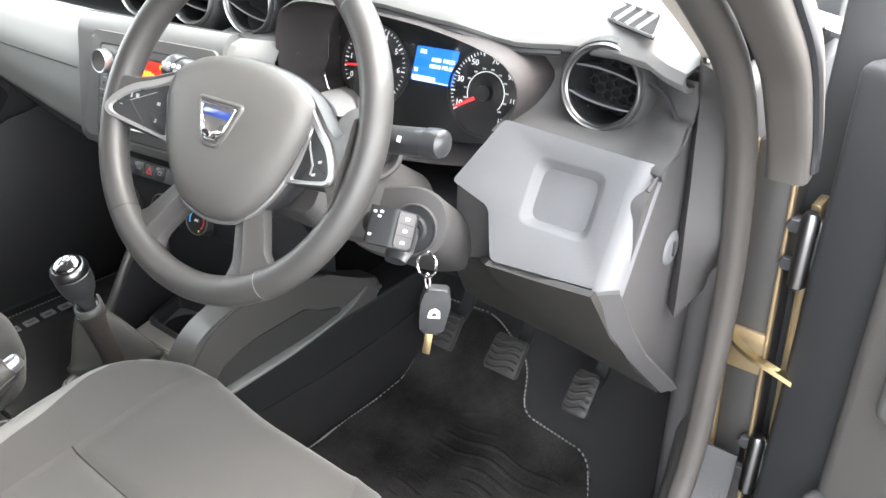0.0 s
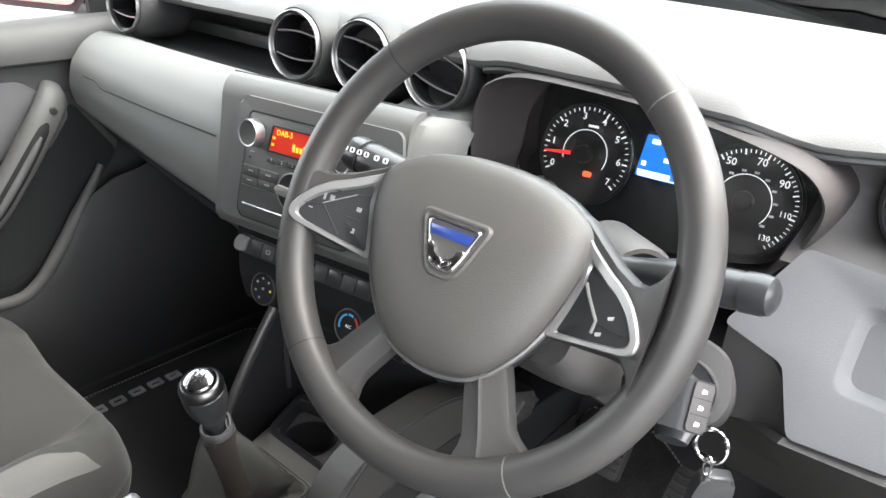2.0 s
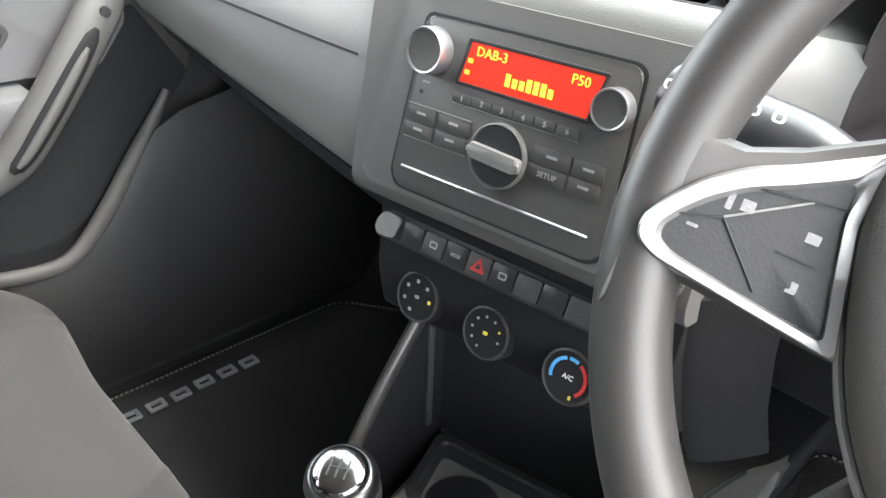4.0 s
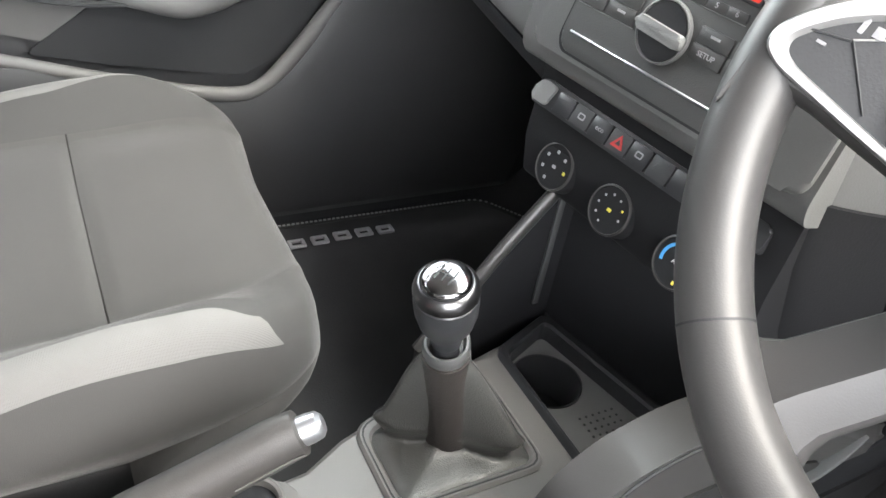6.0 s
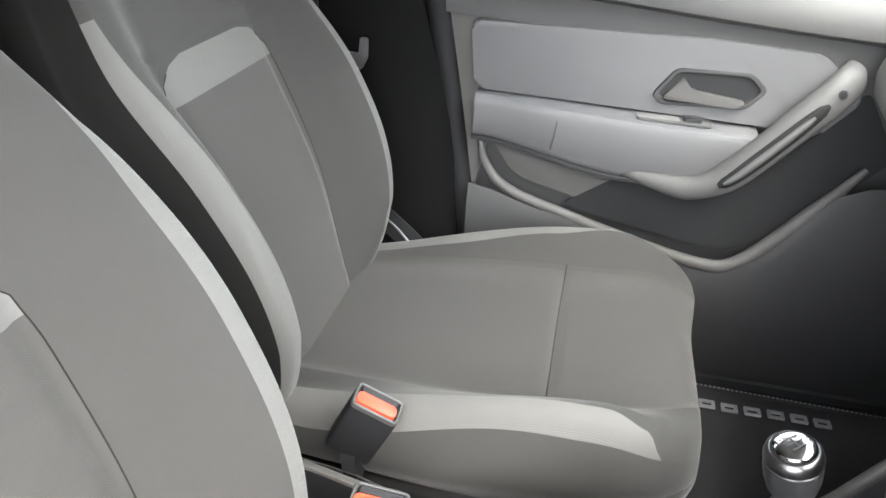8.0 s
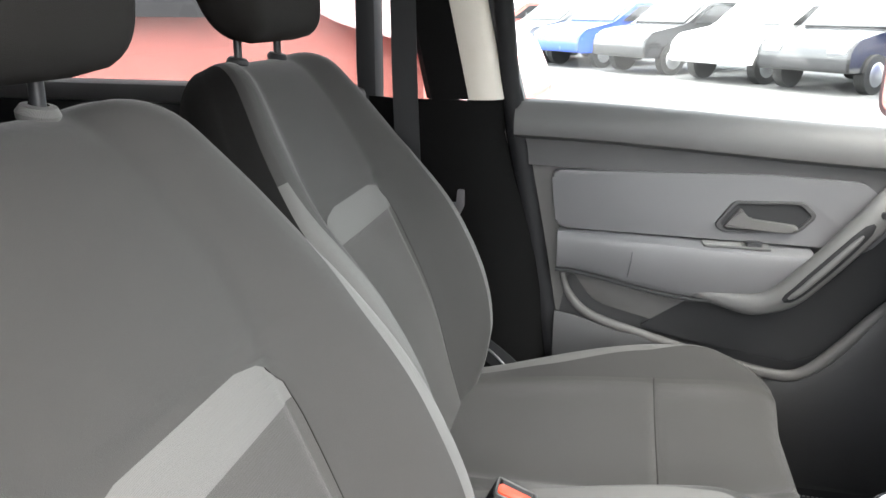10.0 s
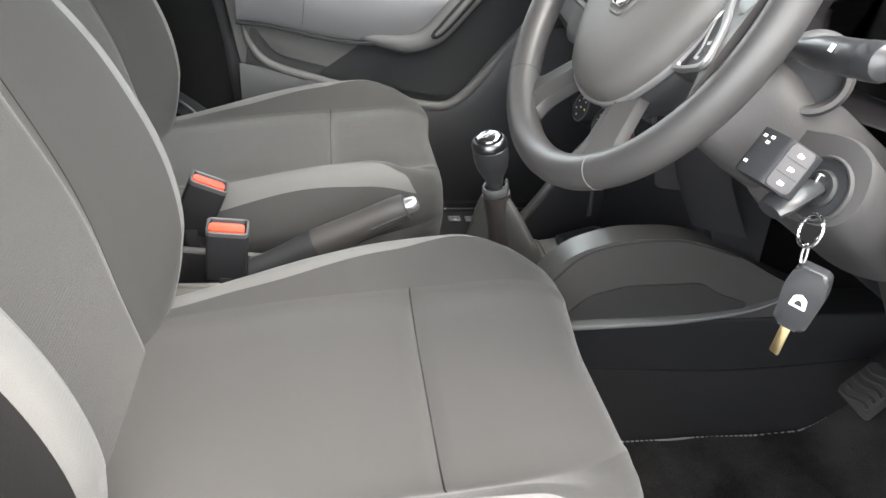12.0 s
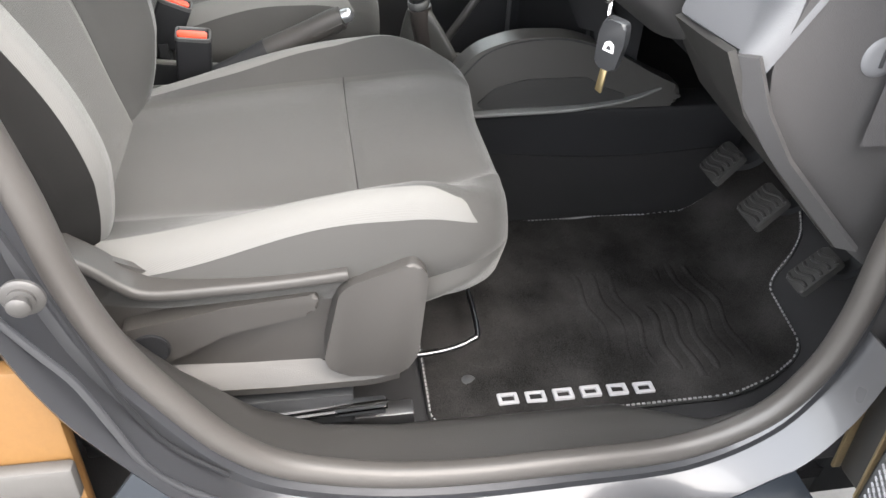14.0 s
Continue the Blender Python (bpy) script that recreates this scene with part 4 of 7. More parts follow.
# hub: a domed shield
half_o = [(0.0, 0.0650), (0.030, 0.0635), (0.058, 0.0570), (0.080, 0.0460), (0.0915, 0.0350), (0.0945, 0.0210), (0.0930, 0.0030), (0.0860, -0.0220), (0.0770, -0.0450), (0.0660, -0.0640), (0.0500, -0.0830), (0.0320, -0.0950), (0.0, -0.1010)]
hub_o = [(HCX + x, y) for x, y in half_o] + [(HCX - x, y) for x, y in half_o[-2:0:-1]]
hb = spline([(x, y, 0) for x, y in hub_o], 4, closed=True)
rings = []
for s, z in ((0.95, -0.05), (1.0, -0.022), (0.997, -0.014), (0.98, -0.0075), (0.94, -0.0015), (0.85, 0.0040), (0.70, 0.0080), (0.5, 0.0102), (0.25, 0.0112), (0.05, 0.0115)):
    rings.append([mw @ Vector((HCX + (p.x - HCX) * s, p.y * s + (1 - s) * -0.012, z)) for p in hb])
hub = part("airbag_cover", loft(rings), HUB, sw, "grained charcoal airbag cover")
part("hub_back", loft([[mw @ Vector((HCX + (p.x - HCX) * s, p.y * s, z)) for p in hb] for s, z in ((0.55, -0.095), (0.80, -0.08), (0.98, -0.05), (1.02, -0.034), (1.02, -0.022), (1.0, -0.019))]), SATIN, sw)
k0 = min(range(len(hb)), key=lambda i: abs(hb[i].y - 0.030) + (0 if hb[i].x > 0 else 1))
edge_n = sum(1 for p in hb if p.y < 0.031)
edge = [mw @ Vector((HCX + (hb[(k0 + i) % len(hb)].x - HCX) * 1.012, hb[(k0 + i) % len(hb)].y * 1.012, -0.0145)) for i in range(edge_n)]
part("hub_edge", sweep(edge, round_section(0.0022, 0.0040, 8), up=wz), TRIM, sw, "satin silver edge line")

# badge
bd = [(-0.0245, 0.0180), (0.0245, 0.0180), (0.0150, -0.0080), (0.0090, -0.0185), (-0.0090, -0.0185), (-0.0150, -0.0080)]
mbd = mw @ pose(HCX - 0.003, -0.006, 0.0088)
part("badge_well", framed([(x * 1.34, y * 1.36 - 0.0005) for x, y in bd], [(x * 1.06, y * 1.05) for x, y in bd], 0.0040, mbd, 0.009, 0.005, 0.0022), HUB, hub)
part("badge_frame", framed(bd, [(x * 0.86, y * 0.84) for x, y in bd], 0.0045, mbd @ pose(0, 0, 0.001), 0.004, 0.003, 0.0012), CHROME, hub, "chrome shield badge")
part("badge_field", prism([(x * 0.88, y * 0.86) for x, y in bd], 0.0030, mbd @ pose(0, 0, 0.001), 0.003), HUB, hub)
part("badge_bar", prism([(-0.0195, 0.0125), (0.0195, 0.0125), (0.0165, 0.0050), (-0.0165, 0.0050)], 0.0040, mbd @ pose(0, 0, 0.001), 0.001, 0.0006), BADGE_BLUE, hub, "blue enamel bar")
for sx in (-1, 1):
    part("badge_leg", prism([(sx * 0.0165, 0.000), (sx * 0.0115, 0.000), (sx * 0.0075, -0.0085), (sx * 0.0002, -0.0100), (sx * 0.0002, -0.0165), (sx * 0.0085, -0.0165), (sx * 0.0135, -0.008)], 0.0052, mbd @ pose(0, 0, 0.001), 0.0015, 0.0008), CHROME, hub)
for (x, y, w) in ((-0.066, -0.006, 0.011), (0.050, -0.006, 0.011), (-0.008, -0.070, 0.014)):
    part("horn_mark", framed(rect(w, 0.004, x, y), rect(w - 0.002, 0.002, x, y), 0.0006, mw @ pose(0, 0, 0.0068 if abs(y) < 0.04 else 0.0042), 0.0008), DASH_DARK, hub)


def spoke_z(x):
    """The spoke's face rises from the hub to the rim."""
    return -0.0145 + 0.0300 * min(1.0, max(0.0, (x - 0.092) / 0.062))


def bent_ring(outer, inner, lift, sx):
    """A raised trim between two loops that follows the spoke's face."""
    a, b = rounded(outer, 0.004, 3), rounded(inner, 0.004, 3)
    loops_ = []
    for f, h in ((0.0, -0.004), (0.0, lift * 0.6), (0.18, lift), (0.82, lift), (1.0, lift * 0.5), (1.0, -0.004)):
        loops_.append([mw @ Vector((HCX + sx * (p.x + (q.x - p.x) * f), p.y + (q.y - p.y) * f, spoke_z(p.x + (q.x - p.x) * f) + h)) for p, q in zip(a, b)])
    return loft(loops_ + [loops_[0]], caps=False)


TRIM_O = [(0.082, 0.043), (0.095, 0.0295), (0.117, 0.0160), (0.130, 0.0095), (0.1405, 0.0010), (0.1490, -0.0100), (0.1540, -0.0200), (0.1535, -0.0275), (0.1465, -0.0320), (0.114, -0.0370), (0.080, -0.0420), (0.0865, -0.018), (0.0925, 0.006)]
TRIM_I = [(0.0985, 0.0175), (0.104, 0.0140), (0.116, 0.0070), (0.127, 0.0012), (0.1360, -0.0060), (0.1430, -0.0142), (0.1468, -0.0205), (0.1460, -0.0250), (0.1405, -0.0280), (0.113, -0.0328), (0.088, -0.0362), (0.0935, -0.016), (0.0980, 0.004)]
TOP_E = [(0.060, 0.056), (0.082, 0.048), (0.098, 0.036), (0.118, 0.0235), (0.134, 0.0165), (0.144, 0.0165), (0.151, 0.0230), (0.157, 0.0360)]
LOW_E = [(0.060, -0.040), (0.079, -0.0430), (0.098, -0.0415), (0.118, -0.0395), (0.134, -0.0375), (0.144, -0.0375), (0.151, -0.0440), (0.157, -0.0570)]
for sx in (-1, 1):
    rows = []
    for (xa, ya), (xb, yb) in zip(TOP_E, LOW_E):
        z_ = spoke_z(xa)
        mid_ = (ya + yb) / 2
        rows.append([mw @ Vector((HCX + sx * x, y, z)) for x, y, z in ((xa, ya, z_ - 0.020), (xa, ya, z_ - 0.006), (xa, ya - 0.003, z_ - 0.001), (xa, ya - 0.008, z_), (xa, mid_, z_), (xa, yb + 0.008, z_), (xa, yb + 0.003, z_ - 0.001), (xa, yb, z_ - 0.006), (xa, yb, z_ - 0.020))])
    part("spoke", loft(rows), WHEEL, sw)
    part("spoke_trim", bent_ring(TRIM_O, TRIM_I, 0.0045, sx), TRIM, sw, "satin silver spoke trim")
    inn = rounded(TRIM_I, 0.004, 3)
    fan = bmesh.new()
    ring_v = [fan.verts.new(mw @ Vector((HCX + sx * p.x, p.y, spoke_z(p.x) + 0.0022))) for p in inn]
    low_v = [fan.verts.new(mw @ Vector((HCX + sx * p.x, p.y, spoke_z(p.x) - 0.003))) for p in inn]
    mid_v = fan.verts.new(mw @ Vector((HCX + sx * 0.114, -0.016, spoke_z(0.114) + 0.0026)))
    for i in range(len(ring_v)):
        j = (i + 1) % len(ring_v)
        fan.faces.new((ring_v[i], ring_v[j], mid_v))
        fan.faces.new((ring_v[i], ring_v[j], low_v[j], low_v[i]))
    keys = part("switch_pad", fan, BLACK, sw, "black switch pad")
    on_key = lambda x, y, turn=0.0: mw @ pose(HCX + sx * x, y, spoke_z(x) + 0.0026, 0, 0, turn)
    if sx < 0:
        for x, y, w, h in ((0.131, -0.0040, 0.0022, 0.0060), (0.126, -0.0035, 0.0060, 0.0042), (0.1045, -0.0055, 0.0072, 0.0036), (0.139, -0.0165, 0.0050, 0.0012), (0.1035, -0.0235, 0.0046, 0.0042)):
            part("symbol", prism(rect(w, h), 0.0004, on_key(x, y), 0.0006), LETTER, keys)
        for pa, pb in (((0.097, 0.008), (0.125, 0.0035)), ((0.100, -0.0145), (0.112, -0.0140)), ((0.131, -0.0105), (0.146, -0.0150)), ((0.113, -0.0300), (0.131, -0.0100)), ((0.108, 0.0060), (0.131, -0.0100))):
            part("key_line", sweep([on_key(*pa) @ Vector((0, 0, 0.0002)), on_key(*pb) @ Vector((0, 0, 0.0002))], round_section(0.0005, n=5), up=wz), DASH_LIGHT if pb[1] < -0.009 and pa[1] > 0 else BLACK, keys)
    else:
        for x, y, w, h in ((0.1285, -0.0120, 0.0056, 0.0026), (0.1230, -0.0250, 0.0056, 0.0026)):
            part("symbol", prism(rect(w, h), 0.0004, on_key(x, y, 20), 0.0006), LETTER, keys)
        part("key_ridge", sweep([on_key(*p) @ Vector((0, 0, 0.0006)) for p in ((0.099, 0.004), (0.104, -0.003), (0.111, -0.011), (0.117, -0.0175), (0.1165, -0.0265))], round_section(0.0013, 0.0011, 6), up=wz), DASH_LIGHT, keys, "pale key edge")
        part("key_line", sweep([on_key(0.117, -0.0185) @ Vector((0, 0, 0.0002)), on_key(0.140, -0.0205) @ Vector((0, 0, 0.0002))], round_section(0.0005, n=5), up=wz), BLACK, keys)
# lower spokes: broad flat arms with a ridge, flaring into the rim
for sx in (-1, 1):
    a, b = Vector((0.044, -0.080, -0.019)), Vector((0.079, -0.146, -0.002))
    w_dir = Vector((0.885, 0.465, 0)).normalized()
    rows = []
    for u in np.linspace(0, 1, 12):
        c_ = a + (b - a) * u
        hw = 0.0175 + 0.0035 * u + 0.014 * ease(0.62, 1.0, u)
        rows.append([mw @ Vector((HCX + sx * (c_.x + w_dir.x * k * hw), c_.y + w_dir.y * k * hw, c_.z + h)) for k, h in ((-1.0, -0.010), (-1.0, -0.002), (-0.92, 0.002), (-0.3, 0.0045), (-0.15, 0.0062), (0.0, 0.0045), (0.6, 0.002), (0.94, -0.001), (1.0, -0.005), (1.0, -0.012))])
    part("lower_spoke", loft(rows), WHEEL, sw)

# ---------------------------------------------------------------- column, stalks, key
col = thing("steering_column", "charcoal steering column shroud with ignition lock", "column shroud")
mcol = face(0.296, 0.205, 1.135, 32) @ pose(0.02, -0.01, -0.012)
part("shroud", loft([[mcol @ Vector((x * s, y * s - dy, z)) for x, y in rounded([(-0.07, -0.07), (0.075, -0.075), (0.075, 0.005), (0.045, 0.030), (-0.05, 0.030), (-0.075, 0.005)], 0.03, 5)] for s, z, dy in ((0.80, -0.06, 0), (0.95, -0.075, 0), (1.0, -0.12, 0), (1.0, -0.19, 0.0), (0.9, -0.25, 0.0))]), COLUMN, col)
MP = face(0.43, 0.325, 1.015, 22, 14)
IG = MP @ pose(0.005, -0.010, 0.004)
plate = spline([(x, y, 0) for x, y in ((-0.080, -0.032), (-0.053, -0.044), (-0.018, -0.046), (0.016, -0.040), (0.036, -0.030), (0.044, -0.008), (0.038, 0.018), (0.024, 0.031), (-0.002, 0.036), (-0.044, 0.028), (-0.085, 0.024), (-0.096, 0.0))], 4, closed=True)
part("lock_housing", loft([[MP @ Vector((p.x * s, p.y * s - dy, z)) for p in plate] for s, dy, z in ((0.90, 0.03, -0.11), (0.97, 0.015, -0.06), (1.0, 0.004, -0.016), (0.99, 0.0, -0.006), (0.95, 0.0, 0.0), (0.5, 0.0, 0.002), (0.05, 0.0, 0.002))]), COLUMN, col)
part("lock_recess", lathe([(0.0285, 0.0), (0.0275, 0.0035), (0.0262, 0.0035), (0.0245, 0.0), (0.024, -0.001)], IG @ pose(0, 0, -0.002), 36, close=False), COLUMN, col)
part("lock_well", lathe([(0, 0.0004), (0.024, 0.0004), (0.024, 0), (0, 0)], IG @ pose(0, 0, -0.0015), 32), SATIN, col)
MS = Matrix.Translation((0.386, 0.318, 1.085)) @ Vector((0.80, -0.58, 0.12)).to_track_quat("Z", "Y").to_matrix().to_4x4()
part("stalk_socket", lathe([(0.034, -0.07), (0.034, -0.006), (0.031, 0.0), (0.027, 0.0), (0.025, -0.004), (0.024, -0.03)], MS, 36, close=False), COLUMN, col)
part("socket_well", lathe([(0, -0.018), (0.0245, -0.018), (0.0245, -0.02), (0, -0.02)], MS, 28), BLACK, col)
part("lock_ring", lathe([(0.009, -0.004), (0.010, 0.003), (0.014, 0.0035), (0.016, 0.001), (0.016, -0.004)], IG, 32, close=False), BLACK, col, "black ring round the ignition lock")


def stalk(label, base, tip, r0, r1, cap=None):
    s = thing("column_stalk", label, "stalk", "stalks on the column")
    a, b = Vector(base), Vector(tip)
    pth = [a + (b - a) * u for u in np.linspace(0, 1, 14)]
    sc = lambda u: (r0 + (r1 - r0) * ease(0.1, 0.55, u)) / r1 * (1.0 if u < 0.97 else 0.9)
    part("lever", sweep(pth, round_section(r1, r1 * 0.85, 16), up=(0, -0.5, 1), scale=sc), SATIN, s)
    d = (b - a).normalized()
    if cap:
        part("end_cap", sweep([b - d * 0.001, b + d * 0.012, b + d * 0.018, b + d * 0.021], round_section(r1 * 1.02, r1 * 0.9, 16), up=(0, -0.5, 1), scale=lambda u: (1, 1.0, 0.9, 0.6)[round(u * 3)]), cap, s, "grey end cap")
    return s, a, b


sl, a, b = stalk("black indicator stalk with white light symbols", (0.205, 0.285, 1.118), (0.098, 0.286, 1.130), 0.0085, 0.0180, SATIN)
ms = face(0.100, 0.2705, 1.1385, 25)
for i, dx in enumerate((-0.014, -0.004, 0.006, 0.016, 0.030, 0.042)):
    part("symbol", framed(rect(0.0058, 0.0052), rect(0.0036, 0.003), 0.0012, ms @ pose(dx, 0.002, 0.0), 0.002, 0.001), WHITE, sl)
sr, a, b = stalk("black wiper stalk with a rounded end", (0.375, 0.30, 1.105), (0.478, 0.298, 1.122), 0.010, 0.0155, SATIN)
part("symbol", prism(rect(0.004, 0.006), 0.0012, face(0.452, 0.2845, 1.124, 25)), WHITE, sr)
# audio remote
ar = thing("audio_remote", "dark grey audio remote pod with white symbols", "remote control")
mr = face(0.460, 0.254, 1.044, 34, 14) @ Matrix.Scale(0.82, 4)
part("body", prism([(-0.029, -0.030), (-0.029, -0.003), (-0.025, 0.0), (0.006, 0.0), (0.010, -0.0015), (0.026, -0.020), (0.026, -0.030)], 0.047, mr @ pose(0, 0.023, 0, 90), 0.003, 0.003, 3, 2), BLACK, ar, "black pod body")
part("stem", sweep([mr @ Vector((-0.008, 0.0, -0.028)), mr @ Vector((-0.026, 0.002, -0.045)), mr @ Vector((-0.050, 0.004, -0.062))], round_section(0.013, 0.015, 14), up=(0, 0, 1)), BLACK, ar)
mg_ = mr @ pose(0.0185, 0, -0.0103, 0, 49, 0)
kf = part("key_face", prism(rect(0.023, 0.044, 0.0, -0.0005), 0.0022, mg_, 0.004, 0.0012), END_CAP, ar, "grey key face")
for i in range(3):
    part("symbol", prism([(-0.0030, 0.0115 - 0.0145 * i), (0.0028, 0.0120 - 0.0145 * i), (0.0032, 0.0150 - 0.0145 * i), (-0.0022, 0.0158 - 0.0145 * i)], 0.0004, mg_ @ pose(0, 0, 0.0021), 0.0008), WHITE, kf)
    if i:
        part("key_gap", box(-0.0105, 0.0105, 0.0212 - 0.0145 * i, 0.0220 - 0.0145 * i, 0.0018, 0.0025, 0, 1, mg_), BLACK, kf)
for x_, y_ in ((-0.020, 0.0155), (-0.011, 0.0165), (-0.013, 0.0105), (-0.021, -0.013)):
    part("symbol", framed(rect(0.0044, 0.0030, x_, y_), rect(0.0026, 0.0014, x_, y_), 0.0005, mr @ pose(0, 0, -0.0001), 0.0008), WHITE, ar)

# keys hanging from the lock
ky = thing("car_keys", "car key in the ignition with a spare fob on a ring", "keys")
part("inserted_blade", box(-0.0018, 0.0018, -0.011, 0.011, -0.01, 0.010, 0.0008, 1, IG), STEEL, ky)
part("inserted_head", sweep([IG @ Vector(p) for p in ((0, 0, 0.006), (0.004, -0.010, 0.026), (0.006, -0.022, 0.040), (0.006, -0.030, 0.046))], round_section(0.007, 0.012, 12), up=(1, 0, 0), scale=lambda u: 0.8 + 0.5 * math.sin(u * 2.6)), SATIN, ky, "black key head")
RC = Vector((0.478, 0.292, 0.990))
part("ring", sweep([RC + Vector((0.0125 * math.cos(a), 0.004 * math.sin(a), 0.0125 * math.sin(a))) for a in np.linspace(0, 2 * math.pi, 32, endpoint=False)], round_section(0.0016, n=8), closed=True, up=(0, 1, 0)), CHROME, ky, "steel split ring")
part("link", sweep([RC + Vector((0.003 * math.sin(a), 0.001, -0.020 + 0.009 * math.cos(a))) for a in np.linspace(0, 2 * math.pi, 20, endpoint=False)], round_section(0.0012, n=6), closed=True, up=(0, 1, 0)), CHROME, ky)
mf = face(RC.x + 0.001, RC.y + 0.010, RC.z - 0.060, -6, 42) @ pose(0, 0, 0, 0, 0, -8)
fob = part("fob", prism([(-0.013, -0.030), (0.013, -0.030), (0.0165, 0.010), (0.013, 0.030), (-0.013, 0.030), (-0.0165, 0.010)], 0.012, mf @ pose(0, 0, -0.006), 0.006, 0.004, 4, 3), SATIN, ky, "black plastic key fob")
part("fob_mark", framed([(-0.007, -0.007), (0.007, -0.007), (0.0055, 0.003), (0.0, 0.0065), (-0.0055, 0.003)], [(-0.0035, -0.005), (0.0035, -0.005), (0.0025, -0.001), (0.0, 0.001), (-0.0025, -0.001)], 0.0006, mf @ pose(0, 0, 0.0058), 0.0015), WHITE, fob)
part("spare_blade", prism([(-0.0042, -0.062), (0.0042, -0.064), (0.0042, -0.028), (-0.0042, -0.028)], 0.0024, mf @ pose(-0.001, 0, -0.0012), 0.0012, 0.0004), BRASS, ky, "brass key blade")

# ---------------------------------------------------------------- radio
rd = thing("car_radio", "black car radio with an orange lit display", "radio")
FAS = [(-0.013, -0.117), (-0.006, -0.127), (0.160, -0.127), (0.170, -0.120), (0.168, -0.004), (0.162, 0.0005), (0.003, 0.0005), (-0.0015, -0.004)]
part("fascia", prism(FAS, 0.008, MR @ pose(0, 0, -0.0052), 0.006, 0.0015), RADIO, rd, "dark grained fascia")
part("fascia_gap", framed([(0.078 + (x - 0.078) * 1.026, -0.063 + (y + 0.063) * 1.036) for x, y in FAS], FAS, 0.0040, MR @ pose(0, 0, -0.0025), 0.006), BLACK, rd)
for kx, ky_, ks in ((0.0105, -0.0225, 1.0), (0.1560, -0.0270, 0.80)):
    mkn = MR @ pose(kx, ky_, 0.002) @ Matrix.Scale(ks, 4)
    kn = part("radio_knob", lathe([(0, 0.0128), (0.0120, 0.0128), (0.0140, 0.0132), (0.0146, 0.0125), (0.0148, 0.001), (0, 0.001)], mkn, 36), RADIO, rd, "dark round knob")
    part("knob_ring", lathe([(0.0140, 0.0115), (0.0144, 0.0138), (0.0156, 0.0142), (0.0164, 0.0120), (0.0166, 0.001)], mkn, 40, close=False), SATIN_METAL, kn, "satin silver knob ring")
LCD4 = [(0.036, -0.038), (0.138, -0.038), (0.145, -0.010), (0.042, -0.010)]
lcd = part("display", prism(LCD4, 0.0022, MR @ pose(0, 0, 0.0015), 0.001), LCD_ORANGE, rd, "lit orange display")
part("display_frame", framed([(0.033, -0.0405), (0.1405, -0.0405), (0.148, -0.0075), (0.0395, -0.0075)], LCD4, 0.0032, MR @ pose(0, 0, 0.0015), 0.002, 0.001, 0.0006), BLACK, rd)
md = MR @ pose(0, 0, 0.0042)
part("display_word", text("DAB-3", 0.0092, md @ pose(0.0600, -0.0155, 0)), LCD_TEXT, lcd)
part("display_word", text("P50", 0.0092, md @ pose(0.1290, -0.0165, 0)), LCD_TEXT, lcd)
for i in range(7):
    part("display_bar", prism(rect(0.0040, 0.0085 if i in (0, 3, 4, 5) else 0.0062, 0.0760 + 0.0056 * i, -0.0285 - (0.0011 if i not in (0, 3, 4, 5) else 0)), 0.0003, md), LCD_TEXT, lcd)
for i in range(2):
    part("display_bar", prism(rect(0.004, 0.003, 0.0435 - 0.0015 * i, -0.0225 - 0.008 * i), 0.0003, md), LCD_TEXT, lcd)
for i in range(6):
    k = part("preset_button", prism(rect(0.0164, 0.0064, 0.0415 + 0.0172 * i, -0.0495), 0.0022, MR @ pose(0, 0, 0.0018), 0.001, 0.0006), RADIO, rd)
    part("figure", text(str(i + 1), 0.0055, MR @ pose(0.0415 + 0.0172 * i, -0.0493, 0.0043)), LETTER, k)
part("preset_line", box(0.033, 0.136, -0.0542, -0.0534, 0.002, 0.0034, 0.0003, 1, MR), DASH_LIGHT, rd)
part("mute_mark", prism(rect(0.007, 0.0014, 0.0075, -0.0455), 0.0004, MR @ pose(0, 0, 0.0026)), LETTER, rd)
part("reset_hole", lathe([(0, 0.0006), (0.0016, 0.0006), (0.0016, 0), (0, 0)], MR @ pose(0.0040, -0.0530, 0.0026), 12), BLACK, rd)
for cx, cy, w in ((0.0085, -0.0695, 0.0270), (0.0385, -0.0695, 0.0290), (0.0075, -0.0815, 0.0270), (0.0375, -0.0815, 0.0290), (0.1210, -0.0695, 0.0290), (0.1485, -0.0695, 0.0240), (0.1200, -0.0815, 0.0290), (0.1475, -0.0815, 0.0240)):
    k = part("button", prism(rect(w - 0.0008, 0.0112, cx, cy), 0.0028, MR @ pose(0, 0, 0.0015), 0.0012, 0.0009), RADIO, rd)
    if (cx, cy) == (0.1200, -0.0815):
        part("word", text("SETUP", 0.0054, MR @ pose(cx, cy, 0.0046)), LETTER, k)
    else:
        part("symbol", prism(rect(0.008, 0.0018, cx, cy + 0.001), 0.0004, MR @ pose(0, 0, 0.0043)), LETTER, k)
part("button_line", box(-0.0055, 0.0535, -0.0634, -0.0626, 0.002, 0.0038, 0.0003, 1, MR), DASH_LIGHT, rd)
part("button_line", box(-0.0065, 0.0525, -0.0884, -0.0876, 0.002, 0.0038, 0.0003, 1, MR), DASH_LIGHT, rd)
sel = part("selector_dial", lathe([(0, 0.005), (0.0205, 0.005), (0.0218, 0.0035), (0.0222, 0), (0, 0)], MR @ pose(0.0800, -0.0795, 0.002), 40), SATIN, rd)
part("dial_ring", lathe([(0.0212, 0.0042), (0.0219, 0.0056), (0.0229, 0.0050), (0.0231, 0.001)], MR @ pose(0.0800, -0.0795, 0.002), 48, close=False), DASH_PAD, sel)
